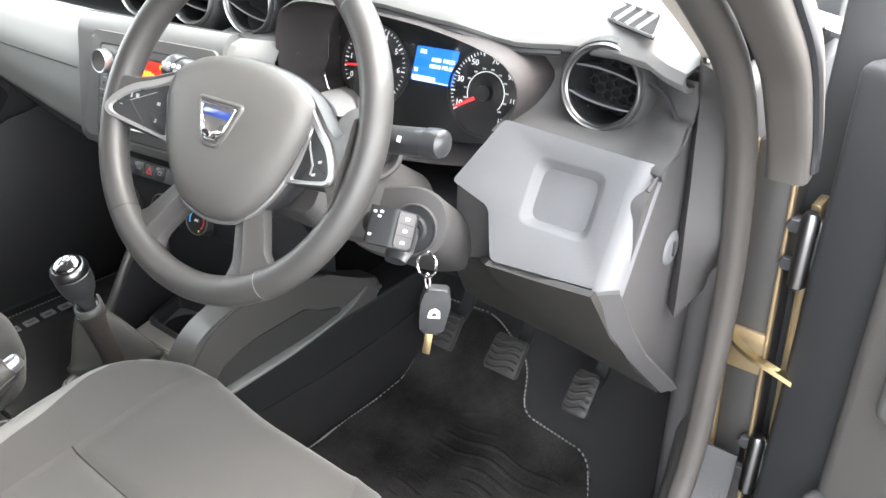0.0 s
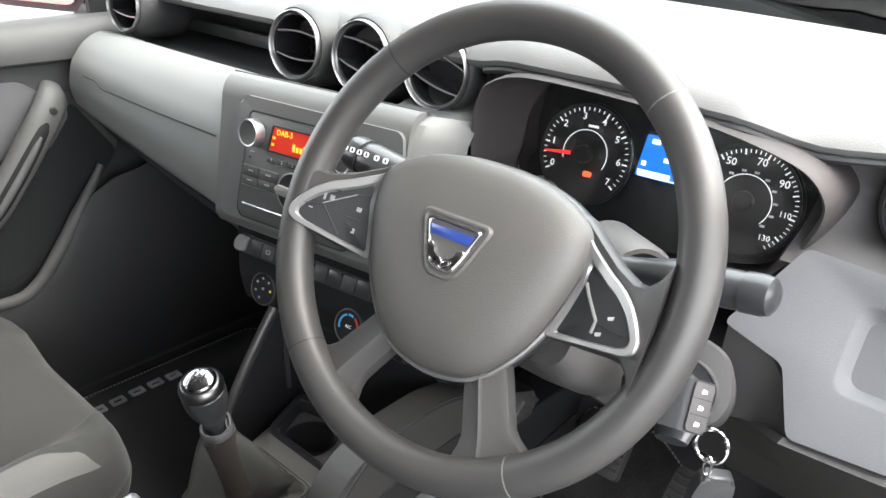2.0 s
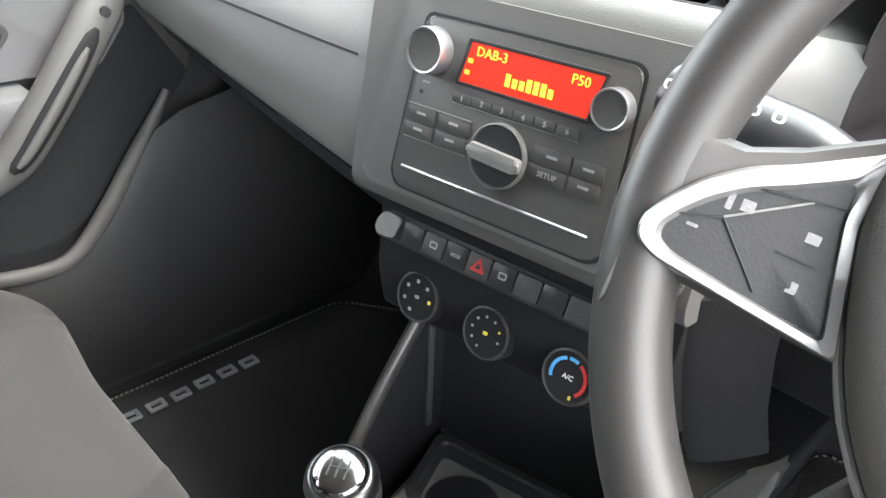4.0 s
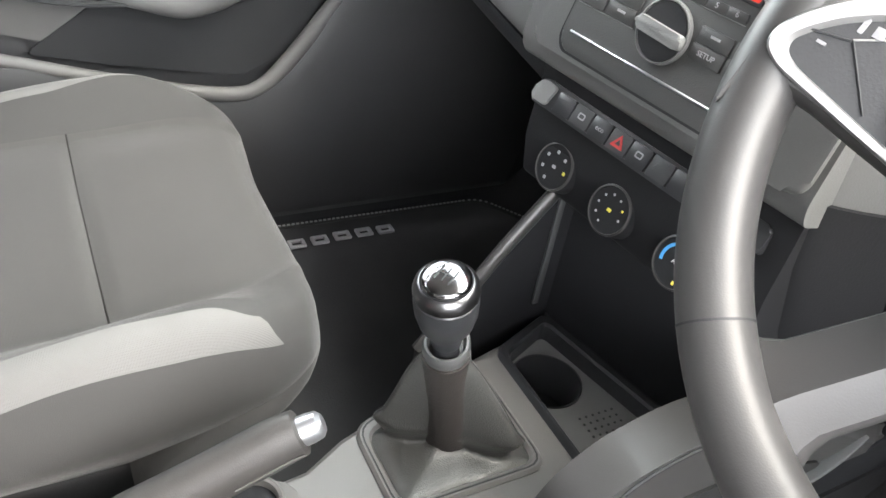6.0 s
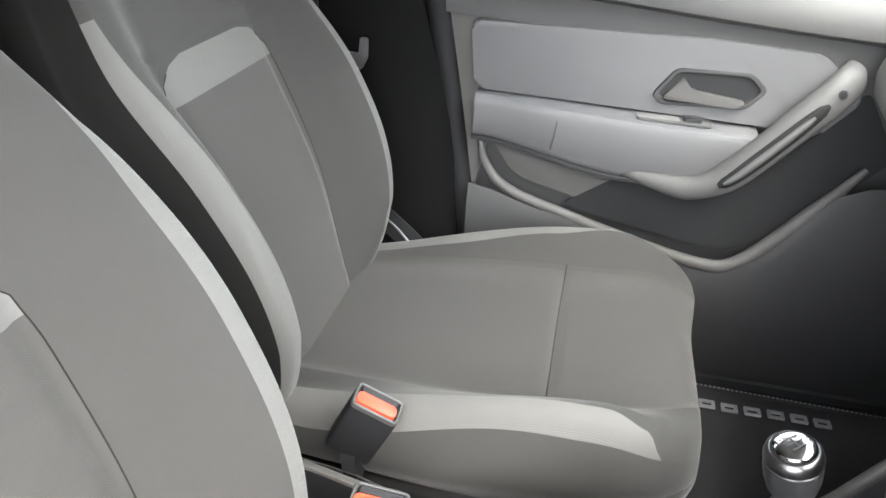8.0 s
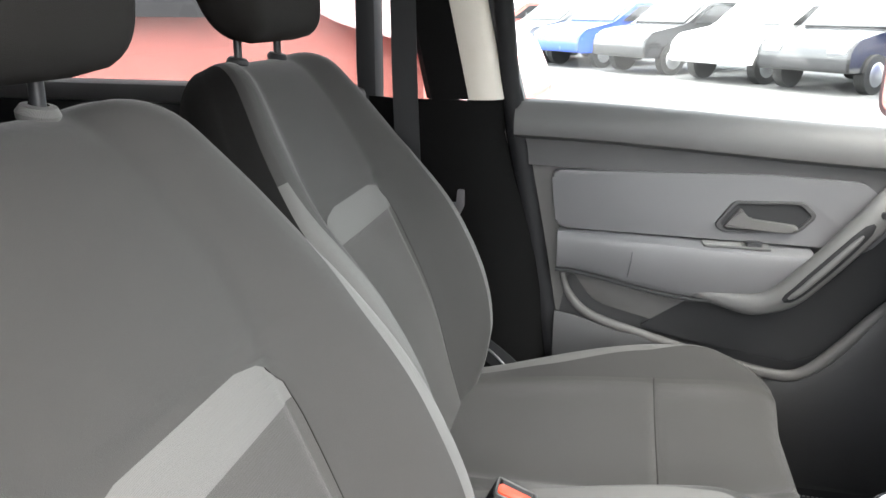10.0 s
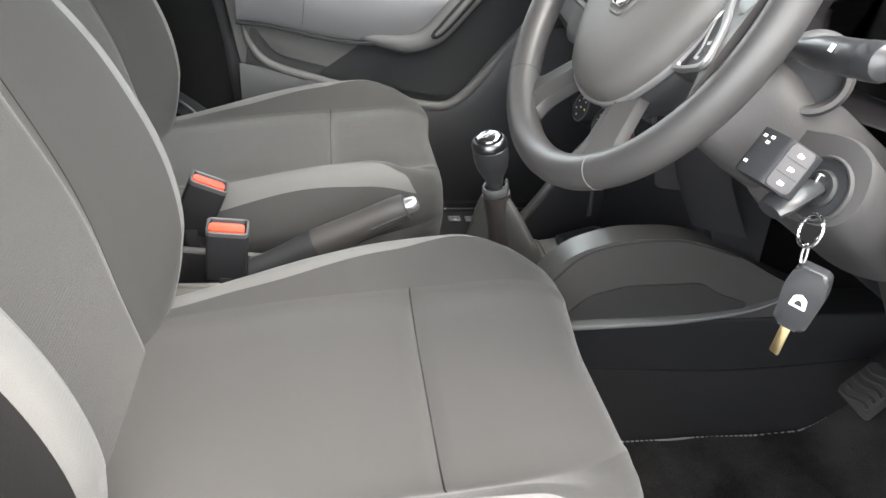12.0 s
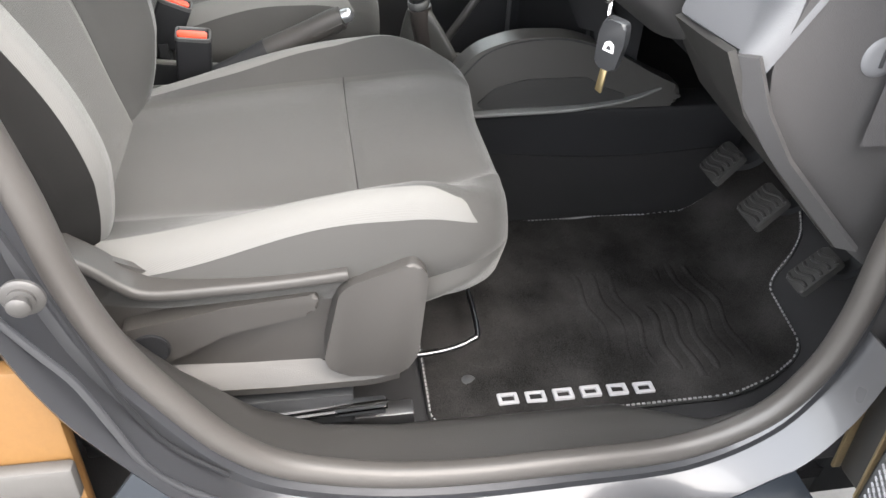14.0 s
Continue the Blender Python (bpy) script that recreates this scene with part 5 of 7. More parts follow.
part("dial_bar", prism(rect(0.044, 0.0105), 0.0095, MR @ pose(0.0800, -0.0800, 0.003, 0, 0, -3), 0.004, 0.0032), DASH_LIGHT, sel, "pale grip bar")
part("silver_line", box(-0.004, 0.158, -0.1120, -0.1100, 0.001, 0.0042, 0.0008, 1, MR), SATIN_METAL, rd, "thin silver line")

# ---------------------------------------------------------------- switch bar and climate knobs
sb = thing("switch_bar", "row of dark switches with a red hazard triangle", "switch panel")
msb = face(-0.050, 0.3165, 0.9460, 26, 7)
part("bar", prism([(-0.128, -0.012), (0.125, -0.012), (0.125, 0.010), (-0.118, 0.012), (-0.128, 0.006)], 0.014, msb @ pose(0, 0, -0.014), 0.005, 0.003), SATIN, sb)
part("end_tip", prism([(-0.126, -0.010), (-0.106, -0.010), (-0.102, 0.009), (-0.118, 0.010), (-0.126, 0.005)], 0.003, msb, 0.004, 0.002), DASH_LIGHT, sb, "silver bar end")
for i in range(9):
    x = -0.0185 + 0.0225 * (i - 3)
    k = part("switch", prism(rect(0.0212, 0.0175, x, -0.0005), 0.0035, msb, 0.0015, 0.001), DASH_DARK if i % 2 else SATIN, sb)
    if i == 3:
        part("hazard_mark", framed([(x - 0.0068, -0.0052), (x + 0.0068, -0.0052), (x, 0.0060)], [(x - 0.0030, -0.0030), (x + 0.0030, -0.0030), (x, 0.0022)], 0.0005, msb @ pose(0, 0, 0.0034), 0.0006), RED, k)
    elif i == 2:
        part("word", text("eco", 0.0066, msb @ pose(x, 0, 0.0038)), LETTER, k)
    elif i in (1, 4):
        part("symbol", framed(rect(0.0075, 0.0055, x, 0), rect(0.0052, 0.0032, x, 0), 0.0004, msb @ pose(0, 0, 0.0034), 0.0015, 0.001), LETTER, k)

cc = thing("climate_control", "three black climate knobs with printed scales", "climate control")
for i, x in enumerate((-0.131, -0.058, 0.019)):
    mk3 = face(x, 0.331 + 0.10 * (x + 0.05), 0.884, 18, 6)
    part("socket", lathe([(0, -0.04), (0.029, -0.04), (0.0285, -0.012), (0.0255, -0.009), (0, -0.009)], mk3, 36), BLACK, cc)
    k = part("knob", lathe([(0, 0.0195), (0.0195, 0.0195), (0.0205, 0.0205), (0.0222, 0.019), (0.0232, 0.004), (0.0242, -0.012), (0, -0.012)], mk3, 40), DEEP, cc)
    part("knob_ring", lathe([(0.0200, 0.0198), (0.0206, 0.0212), (0.0218, 0.0206), (0.0222, 0.0190)], mk3, 40, close=False), WHEEL, k)
    mt = mk3 @ pose(0, 0, 0.0197)
    if i == 2:
        for a0, a1, mat in ((200, 110, CYAN), (100, 70, CYAN), (60, -50, RED)):
            part("scale", sweep([mt @ Vector((0.0145 * math.cos(radians(a)), 0.0145 * math.sin(radians(a)), 0)) for a in np.linspace(a0, a1, 12)], rect(0.0026, 0.0006), up=mt.to_3x3() @ Vector((0, 0, 1))), mat, k)
        part("word", text("A/C", 0.0055, mt @ pose(0, 0, 0.0002)), WHITE, k)
        part("pointer", prism(rect(0.002, 0.003), 0.0006, mt @ pose(0.006, -0.0145, 0)), YELLOW, k)
    else:
        for j in range(6 if i == 0 else 8):
            a = radians(250 - (300 / (6 if i == 0 else 8)) * j)
            s = 0.0030 if i == 0 else 0.0020
            part("symbol", prism(rect(s, s), 0.0005, mt @ pose(0.0135 * math.cos(a), 0.0135 * math.sin(a), 0), 0.0008), YELLOW if j == (5 if i == 0 else 6) else LETTER, k)
        part("symbol", prism(rect(0.0042, 0.0028), 0.0005, mt, 0.0008), LETTER if i == 0 else YELLOW, k)
part("fuse_mark", box(-0.060, -0.056, 0.400, 0.402, 0.826, 0.842, 0), RED, cc)

# ---------------------------------------------------------------- centre console
cs = thing("centre_console", "dark grey centre console with cup holder and tray", "centre console")
ZT = 0.668


def console_half(y):
    return curve_at([(-0.5, 0.095), (0.05, 0.090), (0.15, 0.092), (0.36, 0.116), (0.6, 0.12)], y)


def console_left(y):
    return curve_at([(-0.5, -0.100), (-0.32, -0.093), (-0.257, -0.088), (-0.198, -0.075), (-0.128, -0.052), (-0.05, -0.050), (0.03, -0.052), (0.06, -0.057), (0.09, -0.074), (0.111, -0.085), (0.20, -0.112), (0.30, -0.141), (0.375, -0.163), (0.6, -0.168)], y)


def console_top(y):
    return curve_at([(-0.5, 0.700), (-0.10, 0.680), (0.02, 0.668), (0.12, ZT), (0.6, ZT)], y)


XC = -0.048
# the top is cut where tray, gaiter and bins are let in, so the shell is built round them
HOLES = [(-0.150, 0.030, 0.297, 0.405), (-0.100, 0.010, 0.120, 0.256), (-0.095, 0.030, -0.33, -0.13)]
shellb = bmesh.new()
xs = sorted({round(v, 4) for v in [*np.linspace(XC - 0.075, XC + 0.075, 8), *[h[0] for h in HOLES], *[h[1] for h in HOLES]]})
ys = sorted({round(v, 4) for v in [*np.linspace(-0.46, 0.46, 24), *[h[2] for h in HOLES], *[h[3] for h in HOLES]]})
grid = {}
for y in ys:
    h, z = console_half(y), console_top(y)
    lf = console_left(y)
    line = [(lf - 0.012, 0.40), (lf - 0.004, z - 0.018), (lf + 0.003, z - 0.004)] + [(max(x, lf + 0.009 + 0.0003 * i), z) for i, x in enumerate(xs)] + [(XC + h - 0.004, z - 0.004), (XC + h + 0.003, z - 0.016), (min(XC + h + 0.012, 0.066), 0.40)]
    grid[y] = [shellb.verts.new((x, y, zz)) for x, zz in line]
for y0, y1 in zip(ys, ys[1:]):
    for i in range(len(grid[y0]) - 1):
        mx, my = (grid[y0][i].co.x + grid[y0][i + 1].co.x) / 2, (y0 + y1) / 2
        if 3 <= i < len(grid[y0]) - 4 and any(a < mx < b and c < my < d for a, b, c, d in HOLES):
            continue
        shellb.faces.new((grid[y0][i], grid[y0][i + 1], grid[y1][i + 1], grid[y1][i]))
part("shell", shellb, SHELL, cs, "dark grey console moulding")


BIN_O = [(-0.088, -0.338), (0.036, -0.338), (0.036, -0.122), (-0.042, -0.122)]
BIN_I = [(-0.078, -0.328), (0.028, -0.328), (0.028, -0.134), (-0.034, -0.134)]
part("rear_bin", framed(BIN_O, BIN_I, 0.058, Matrix.Translation((0, 0, 0.626)), 0.020, 0.016, 0.002), DEEP, cs, "black rear bin")
part("bin_floor", prism(BIN_O, 0.003, Matrix.Translation((0, 0, 0.626)), 0.020), DEEP, cs)
part("bin_rim", framed([(a - 0.002, b) for a, b in BIN_O], [(a - 0.001, b) for a, b in BIN_I], 0.006, Matrix.Translation((0, 0, 0.6845)), 0.022, 0.016, 0.002), SHELL, cs, "grey rim of the bin")
TR_O = [(-0.128, 0.289), (0.040, 0.289), (0.040, 0.417), (-0.162, 0.372)]
TR_I = [(-0.116, 0.297), (0.034, 0.297), (0.034, 0.404), (-0.146, 0.363)]
tray = part("front_tray", framed(TR_O, TR_I, 0.042, Matrix.Translation((0, 0, ZT - 0.034)), 0.012, 0.010, 0.003), SATIN, cs, "black front tray")
CUPX, CUPY, CUPZ = -0.086, 0.331, ZT - 0.014
cupm = Matrix.Translation((CUPX, CUPY, CUPZ))


def reach_in(poly, px, py, a_):
    """How far a polygon's edge lies from a point in one direction."""
    best, d_ = 9.0, Vector((math.cos(a_), math.sin(a_)))
    for p_, q_ in zip(poly, poly[1:] + poly[:1]):
        e_, w_ = Vector(q_) - Vector(p_), Vector(p_) - Vector((px, py))
        den = d_.x * e_.y - d_.y * e_.x
        if abs(den) > 1e-9:
            t_, s_ = (w_.x * e_.y - w_.y * e_.x) / den, (w_.x * d_.y - w_.y * d_.x) / den
            if t_ > 0 and -0.001 <= s_ <= 1.001:
                best = min(best, t_)
    return best


sheet = []
for s_ in (0.0, 1.0):
    ring = []
    for j in range(72):
        a_ = 2 * math.pi * j / 72
        d_ = 0.0365 + (max(reach_in(TR_I, CUPX, CUPY, a_) + 0.003, 0.037) - 0.0365) * s_
        ring.append((CUPX + math.cos(a_) * d_, CUPY + math.sin(a_) * d_, CUPZ))
    sheet.append(ring)
part("tray_floor", loft(sheet, caps=False), TRAY, tray, "dark tray floor")
part("tray_ledge", prism([(-0.165, 0.374), (0.045, 0.419), (0.045, 0.470), (-0.165, 0.470)], 0.010, Matrix.Translation((0, 0, ZT - 0.006)), 0.004, 0.002), BLACK, tray)
part("cup_holder", lathe([(0.0385, 0.0), (0.0380, 0.0014), (0.0365, 0.0014), (0.0355, -0.001), (0.033, -0.052)], cupm, 48, close=False), SATIN, tray, "round black cup holder")
part("cup_floor", lathe([(0, -0.050), (0.034, -0.050), (0.034, -0.052), (0, -0.052)], cupm, 40), BLACK, tray)
for i in range(4):
    for j in range(6):
        part("stud", lathe([(0, 0.001), (0.0010, 0.0008), (0.0016, 0), (0, 0)], Matrix.Translation((-0.030 + 0.008 * i, 0.335 + 0.008 * j, CUPZ)), 6), DASH_DARK, tray)
rear_cup = Matrix.Translation((-0.030, 0.007, console_top(0.007)))
part("cup_plate", prism([(-0.052, -0.034), (0.030, -0.034), (0.030, 0.046), (-0.040, 0.046), (-0.052, 0.030)], 0.004, Matrix.Translation((0, 0, console_top(0.046) - 0.001)), 0.018, 0.002), SHELL, cs, "raised plate round the small cup")
part("small_cup", lathe([(0.027, 0.0), (0.026, 0.0125), (0.0235, 0.014), (0.0212, 0.0125), (0.0205, 0.004)], rear_cup, 36, close=False), SHELL, cs, "raised round cup")
# shallow disc, coloured black to imitate the dark of a deep cup
part("small_cup_floor", lathe([(0, 0.0052), (0.0212, 0.0052), (0.0212, 0.003), (0, 0.003)], rear_cup, 32), DEEP, cs)

# struts up to the dash, and the driver's knee bolster
STRUT = [(0.222, 0.652), (0.265, 0.712), (0.302, 0.767), (0.346, 0.824), (0.372, 0.856)]
part("passenger_strut", prism(STRUT + [(0.46, 0.87), (0.46, 0.62), (0.222, 0.62)], 0.010, Matrix.Translation((-0.176, 0, 0)) @ YZ, 0.006, 0.003), DEEP, cs)
part("strut_edge", sweep(spline([(-0.170, y, z + 0.003) for y, z in STRUT], 6), round_section(0.0085, 0.0065, 10), up=(1, 0, 0)), CONSOLE, cs, "grey rail along the strut")
part("bin_corner", box(-0.166, -0.162, 0.352, 0.360, 0.690, 0.850, 0.0015), DASH_DARK, cs)
bol = [(0.188, 0.690), (0.205, 0.740), (0.240, 0.772), (0.300, 0.792), (0.390, 0.792), (0.470, 0.765), (0.540, 0.725), (0.60, 0.70), (0.60, 0.665), (0.20, 0.662)]
part("knee_bolster", prism(bol, 0.042, Matrix.Translation((0.072, 0, 0)) @ YZ, 0.03, 0.012, 6, 4), CONSOLE, cs, "curved grey knee bolster")
rec = [(0.240, 0.680), (0.268, 0.708), (0.320, 0.722), (0.425, 0.724), (0.452, 0.706), (0.50, 0.690), (0.49, 0.676), (0.25, 0.672)]
# thin black plate on the bolster's face imitates a recess in shade
part("bolster_recess_shade", prism(rec, 0.0035, Matrix.Translation((0.1135, 0, 0)) @ YZ, 0.012), RUBBER, cs)
part("bolster_ledge", sweep(spline([(0.119, 0.225, 0.664), (0.121, 0.30, 0.667), (0.121, 0.40, 0.670), (0.119, 0.50, 0.682), (0.114, 0.56, 0.70)], 6), rounded(rect(0.020, 0.007), 0.003, 3), up=(0, 0, 1), scale=lambda u: 1.0 - 0.6 * u * u), DASH_MID, cs, "pale ledge line")
part("tunnel_carpet", thick(quad_strip([[(0.060, y, 0.575 + 0.010 * math.sin(y * 9)), (0.097, y, 0.568 + 0.010 * math.sin(y * 9)), (0.097, y, 0.53), (0.086, y, 0.47), (0.077, y, 0.412)] for y in np.linspace(-0.1, 0.74, 30)]), 0.004), TUNNEL, cs, "carpet roll along the tunnel")
part("tunnel_side", prism([(0.03, 0.40), (0.073, 0.40), (0.082, 0.50), (0.108, 0.645), (0.108, 0.66), (0.03, 0.66)], 0.70, pose(0, 0.75, 0, 90), 0.01), DEEP, cs)
part("upper_line", sweep(spline([(0.1145, 0.215, 0.730), (0.1148, 0.255, 0.770), (0.1148, 0.315, 0.787), (0.1148, 0.39, 0.787), (0.1145, 0.47, 0.762)], 6), round_section(0.0016, n=6), up=(1, 0, 0)), BLACK, cs)

# ---------------------------------------------------------------- gear lever
gl = thing("gear_lever", "gear lever with chrome topped knob and leatherette gaiter", "gear lever")
gb, gt = Vector((-0.046, 0.185, 0.70)), Vector((-0.022, 0.144, 0.8760))
gd = (gt - gb).normalized()
mgk = Matrix.Translation(gt) @ gd.to_track_quat("Z", "Y").to_matrix().to_4x4()
knob = part("knob", lathe([(0, -0.070), (0.0120, -0.070), (0.0128, -0.062), (0.0165, -0.053), (0.0212, -0.043), (0.0240, -0.030), (0.0248, -0.017), (0.0243, -0.0105), (0.0232, -0.0095), (0, -0.0095)], mgk, 44), SATIN, gl, "black gear knob")
part("knob_groove", lathe([(0.0232, -0.0105), (0.0232, -0.0070), (0, -0.0070)], mgk, 44), DEEP, knob, "black groove")
part("knob_ring", lathe([(0.0235, -0.0080), (0.0249, -0.0072), (0.0250, -0.0045), (0.0236, 0.0004), (0.0212, 0.0036), (0.0196, 0.0044), (0, 0.0044)], mgk, 44), RING, knob, "dull dark chrome ring")
part("cap_groove", lathe([(0.0198, 0.0040), (0.0194, 0.0052), (0, 0.0052)], mgk, 44), DEEP, knob)
part("knob_cap", lathe([(0.0188, 0.0045), (0.0184, 0.0070), (0.0165, 0.0088), (0.010, 0.0104), (0, 0.0112)], mgk, 44, close=False), CAP, knob, "chrome cap with shift pattern")
for dx in (-0.006, 0.0, 0.006):
    part("pattern_line", box(dx - 0.0005, dx + 0.0005, -0.007, 0.007, 0.0104, 0.0114, 0, 1, mgk), BLACK, knob)
part("pattern_line", box(-0.006, 0.006, -0.0005, 0.0005, 0.0104, 0.0115, 0, 1, mgk), BLACK, knob)
part("stem", lathe([(0.0105, -0.115), (0.0105, -0.06)], mgk, 20, close=False), BLACK, gl)
collar_path = [mgk @ Vector((0.0165 * math.cos(a), 0.0165 * math.sin(a), -0.080 + 0.010 * ease(0.2, 1.0, math.sin(a)))) for a in np.linspace(math.radians(-240), math.radians(60), 40)]
part("collar", sweep(collar_path, round_section(0.0030, 0.0075, 10), up=gd), RADIO, gl, "grey collar open at the back")
part("collar_line", lathe([(0.0170, -0.093), (0.0192, -0.092), (0.0192, -0.089), (0.0170, -0.088)], mgk, 32, close=False), BLACK, gl)
# gaiter: a dark sleeve between leather wings that run straight out to the frame, tucked under at the hem
GF_O = [(-0.082, 0.111), (0.019, 0.111), (0.019, 0.263), (-0.124, 0.263)]
GF_I = [(-0.070, 0.122), (0.009, 0.122), (0.009, 0.253), (-0.109, 0.253)]
gr_ = []
cb = Vector((-0.042, 0.188, ZT - 0.002))
top = mgk @ Vector((0, 0, -0.087))
NG, NR = 120, 36
for k in range(NR):
    u = k / (NR - 1)
    ring = []
    for j in range(NG):
        a = 2 * math.pi * j / NG
        c_, n_ = math.cos(a), math.sin(a)
        sq = reach_in(GF_I, cb.x, cb.y, a) + 0.003
        tube = 0.0172 + 0.002 * (1 - u)
        away = lambda deg: abs((a - radians(deg) + math.pi) % (2 * math.pi) - math.pi)
        wing = max(math.exp(-(away(241) / 0.40) ** 2), math.exp(-(away(50) / 0.42) ** 2), 0.85 * math.exp(-(away(140) / 0.65) ** 2))
        reach = min(sq, 0.075)
        tent = (reach - tube) * (1 - u) ** 0.80 * wing * (0.80 + 0.24 * ease(0.05, 0.24, u))
        hem = 0.0045 * math.exp(-((u - 0.23 - 0.03 * math.sin(2 * a)) / 0.035) ** 2) - 0.0060 * math.exp(-((u - 0.13 - 0.03 * math.sin(3 * a)) / 0.05) ** 2)
        base = (sq - tube) * (1 - ease(0.0, 0.17, u))
        rad = tube + max(tent, base) + hem * (0.3 + 0.7 * wing) + 0.0012 * math.sin(6 * a + 8 * u) * (1 - u)
        zz = cb.z + (top.z - cb.z) * u - 0.005 * math.exp(-((u - 0.14) / 0.07) ** 2)
        lean = u ** 1.3
        ring.append((cb.x + (top.x - cb.x) * lean + rad * c_, cb.y + (top.y - cb.y) * lean + rad * n_, zz))
    gr_.append(ring)
part("gaiter", loft(gr_, caps=False), GAITER, gl, "creased grey leatherette gaiter", sharp=70)
sleeve_ = [Vector((cb.x + (top.x - cb.x) * u ** 1.3, cb.y + (top.y - cb.y) * u ** 1.3, cb.z + (top.z - cb.z) * u)) for u in np.linspace(0.06, 1.0, 12)]
part("sleeve", sweep(sleeve_, round_section(0.0200, 0.0200, 28), up=(0, 1, 0), scale=lambda u: 1.08 - 0.08 * ease(0, 0.5, u)), SLEEVE, gl, "dark brown lower sleeve")
part("gaiter_frame", framed(GF_O, GF_I, 0.007, Matrix.Translation((0, 0, ZT - 0.002)), 0.020, 0.016, 0.003), SHELL, gl, "grey frame round the gaiter")
part("frame_groove", framed([(x * 0.93 - 0.0027, 0.1875 + (y - 0.1875) * 0.945) for x, y in GF_O], [(x * 0.90 - 0.0037, 0.1875 + (y - 0.1875) * 0.925) for x, y in GF_O], 0.0006, Matrix.Translation((0, 0, ZT + 0.0047)), 0.018, 0.017), BLACK, gl)
for deg in (241, 50):
    idx = round(deg / 360 * NG) % NG
    part("gaiter_seam", sweep([Vector(r[idx]) + Vector((0, 0, 0.0006)) for r in gr_[5:]], round_section(0.0008, n=5), up=(0.3, 0.9, 0.1)), GAITER, gl)

# ---------------------------------------------------------------- handbrake
hbk = thing("handbrake", "dark grey handbrake lever with a silver button", "handbrake")
pth = spline([(-0.012, -0.235, 0.665), (-0.010, -0.17, 0.690), (-0.008, -0.10, 0.724), (-0.005, -0.05, 0.748), (0.000, 0.012, 0.780), (0.003, 0.032, 0.790)], 8)
JOINT = len(pth) // 2 - 3
girth = lambda u: curve_at([(0, 0.9), (0.25, 0.95), (0.45, 1.12), (0.75, 1.0), (0.97, 0.92), (1.0, 0.75)], u)
part("sleeve", sweep(pth[:JOINT + 1], round_section(0.0165, 0.0205, 18), up=(0, 0, 1), scale=lambda u: girth(u * JOINT / (len(pth) - 1))), BLACK, hbk, "black lower sleeve")
part("grip", sweep(pth[JOINT:], round_section(0.0165, 0.0205, 18), up=(0, 0, 1), scale=lambda u: girth((JOINT + u * (len(pth) - 1 - JOINT)) / (len(pth) - 1))), VALANCE, hbk, "dark grey grip")
d = (pth[-1] - pth[-4]).normalized()
part("button", sweep([pth[-1] - d * 0.004, pth[-1] + d * 0.006, pth[-1] + d * 0.013, pth[-1] + d * 0.016], round_section(0.0105, 0.0115, 18), up=(0, 0, 1), scale=lambda u: (1, 1, 0.9, 0.6)[round(u * 3)]), SATIN_METAL, hbk, "silver release button")
mid = pth[JOINT]
dd = (pth[JOINT + 1] - mid).normalized()
part("grip_joint", sweep([mid, mid + dd * 0.0015], round_section(0.0178, 0.0222, 18), up=(0, 0, 1), scale=lambda u: 1.06), BLACK, hbk)
part("grip_line", sweep([p + Vector((0.0168, 0, -0.004)) for p in pth[28:39]], round_section(0.0009, n=6), up=(1, 0, 0)), SEAT_PLASTIC, hbk)

# ---------------------------------------------------------------- front seats
def zone_parts(fn, nu, nv, zone, mats, parent, skip=None, wrap=False):
    """Samples fn(u, v) on a grid and makes one mesh for each zone of it."""
    us, vs = np.linspace(0, 1, nu), np.linspace(0, 1, nv)
    pts = [[Vector(fn(u, v)) for v in vs] for u in us]
    cells = {}
    for i in range(nu - 1):
        for j in range(nv - 1):
            z = zone((us[i] + us[i + 1]) / 2, (vs[j] + vs[j + 1]) / 2)
            cells.setdefault(z, []).append((i, j))
    made = {}
    for z, some in cells.items():
        bm, vmap = bmesh.new(), {}

        def v_at(i, j):
            if (i, j) not in vmap:
                vmap[i, j] = bm.verts.new(pts[i][j])
            return vmap[i, j]

        for i, j in some:
            q = [v_at(i, j), v_at(i + 1, j), v_at(i + 1, j + 1), v_at(i, j + 1)]
            try:
                bm.faces.new(q)
            except ValueError:
                pass
        name, mat, label = mats[z]
        made[z] = part(name, bm, mat, parent, label, sharp=75)
    return made


def knots(t, pairs):
    for (a, p), (b, q) in zip(pairs, pairs[1:]):
        if t <= b + 1e-9:
            return p + (q - p) * (t - a) / (b - a)
    return pairs[-1][1]


def through_points(prof, s):
    """Smooth x and z of a profile given by rows of position, x, z."""
    for i, (a, b) in enumerate(zip(prof, prof[1:])):
        if s <= b[0] + 1e-9:
            w = (s - a[0]) / (b[0] - a[0])
            p0, p3 = prof[max(0, i - 1)], prof[min(len(prof) - 1, i + 2)]
            return [0.5 * (2 * a[n] + (b[n] - p0[n]) * w + (2 * p0[n] - 5 * a[n] + 4 * b[n] - p3[n]) * w * w + (3 * a[n] - p0[n] - 3 * b[n] + p3[n]) * w ** 3) for n in (1, 2)]


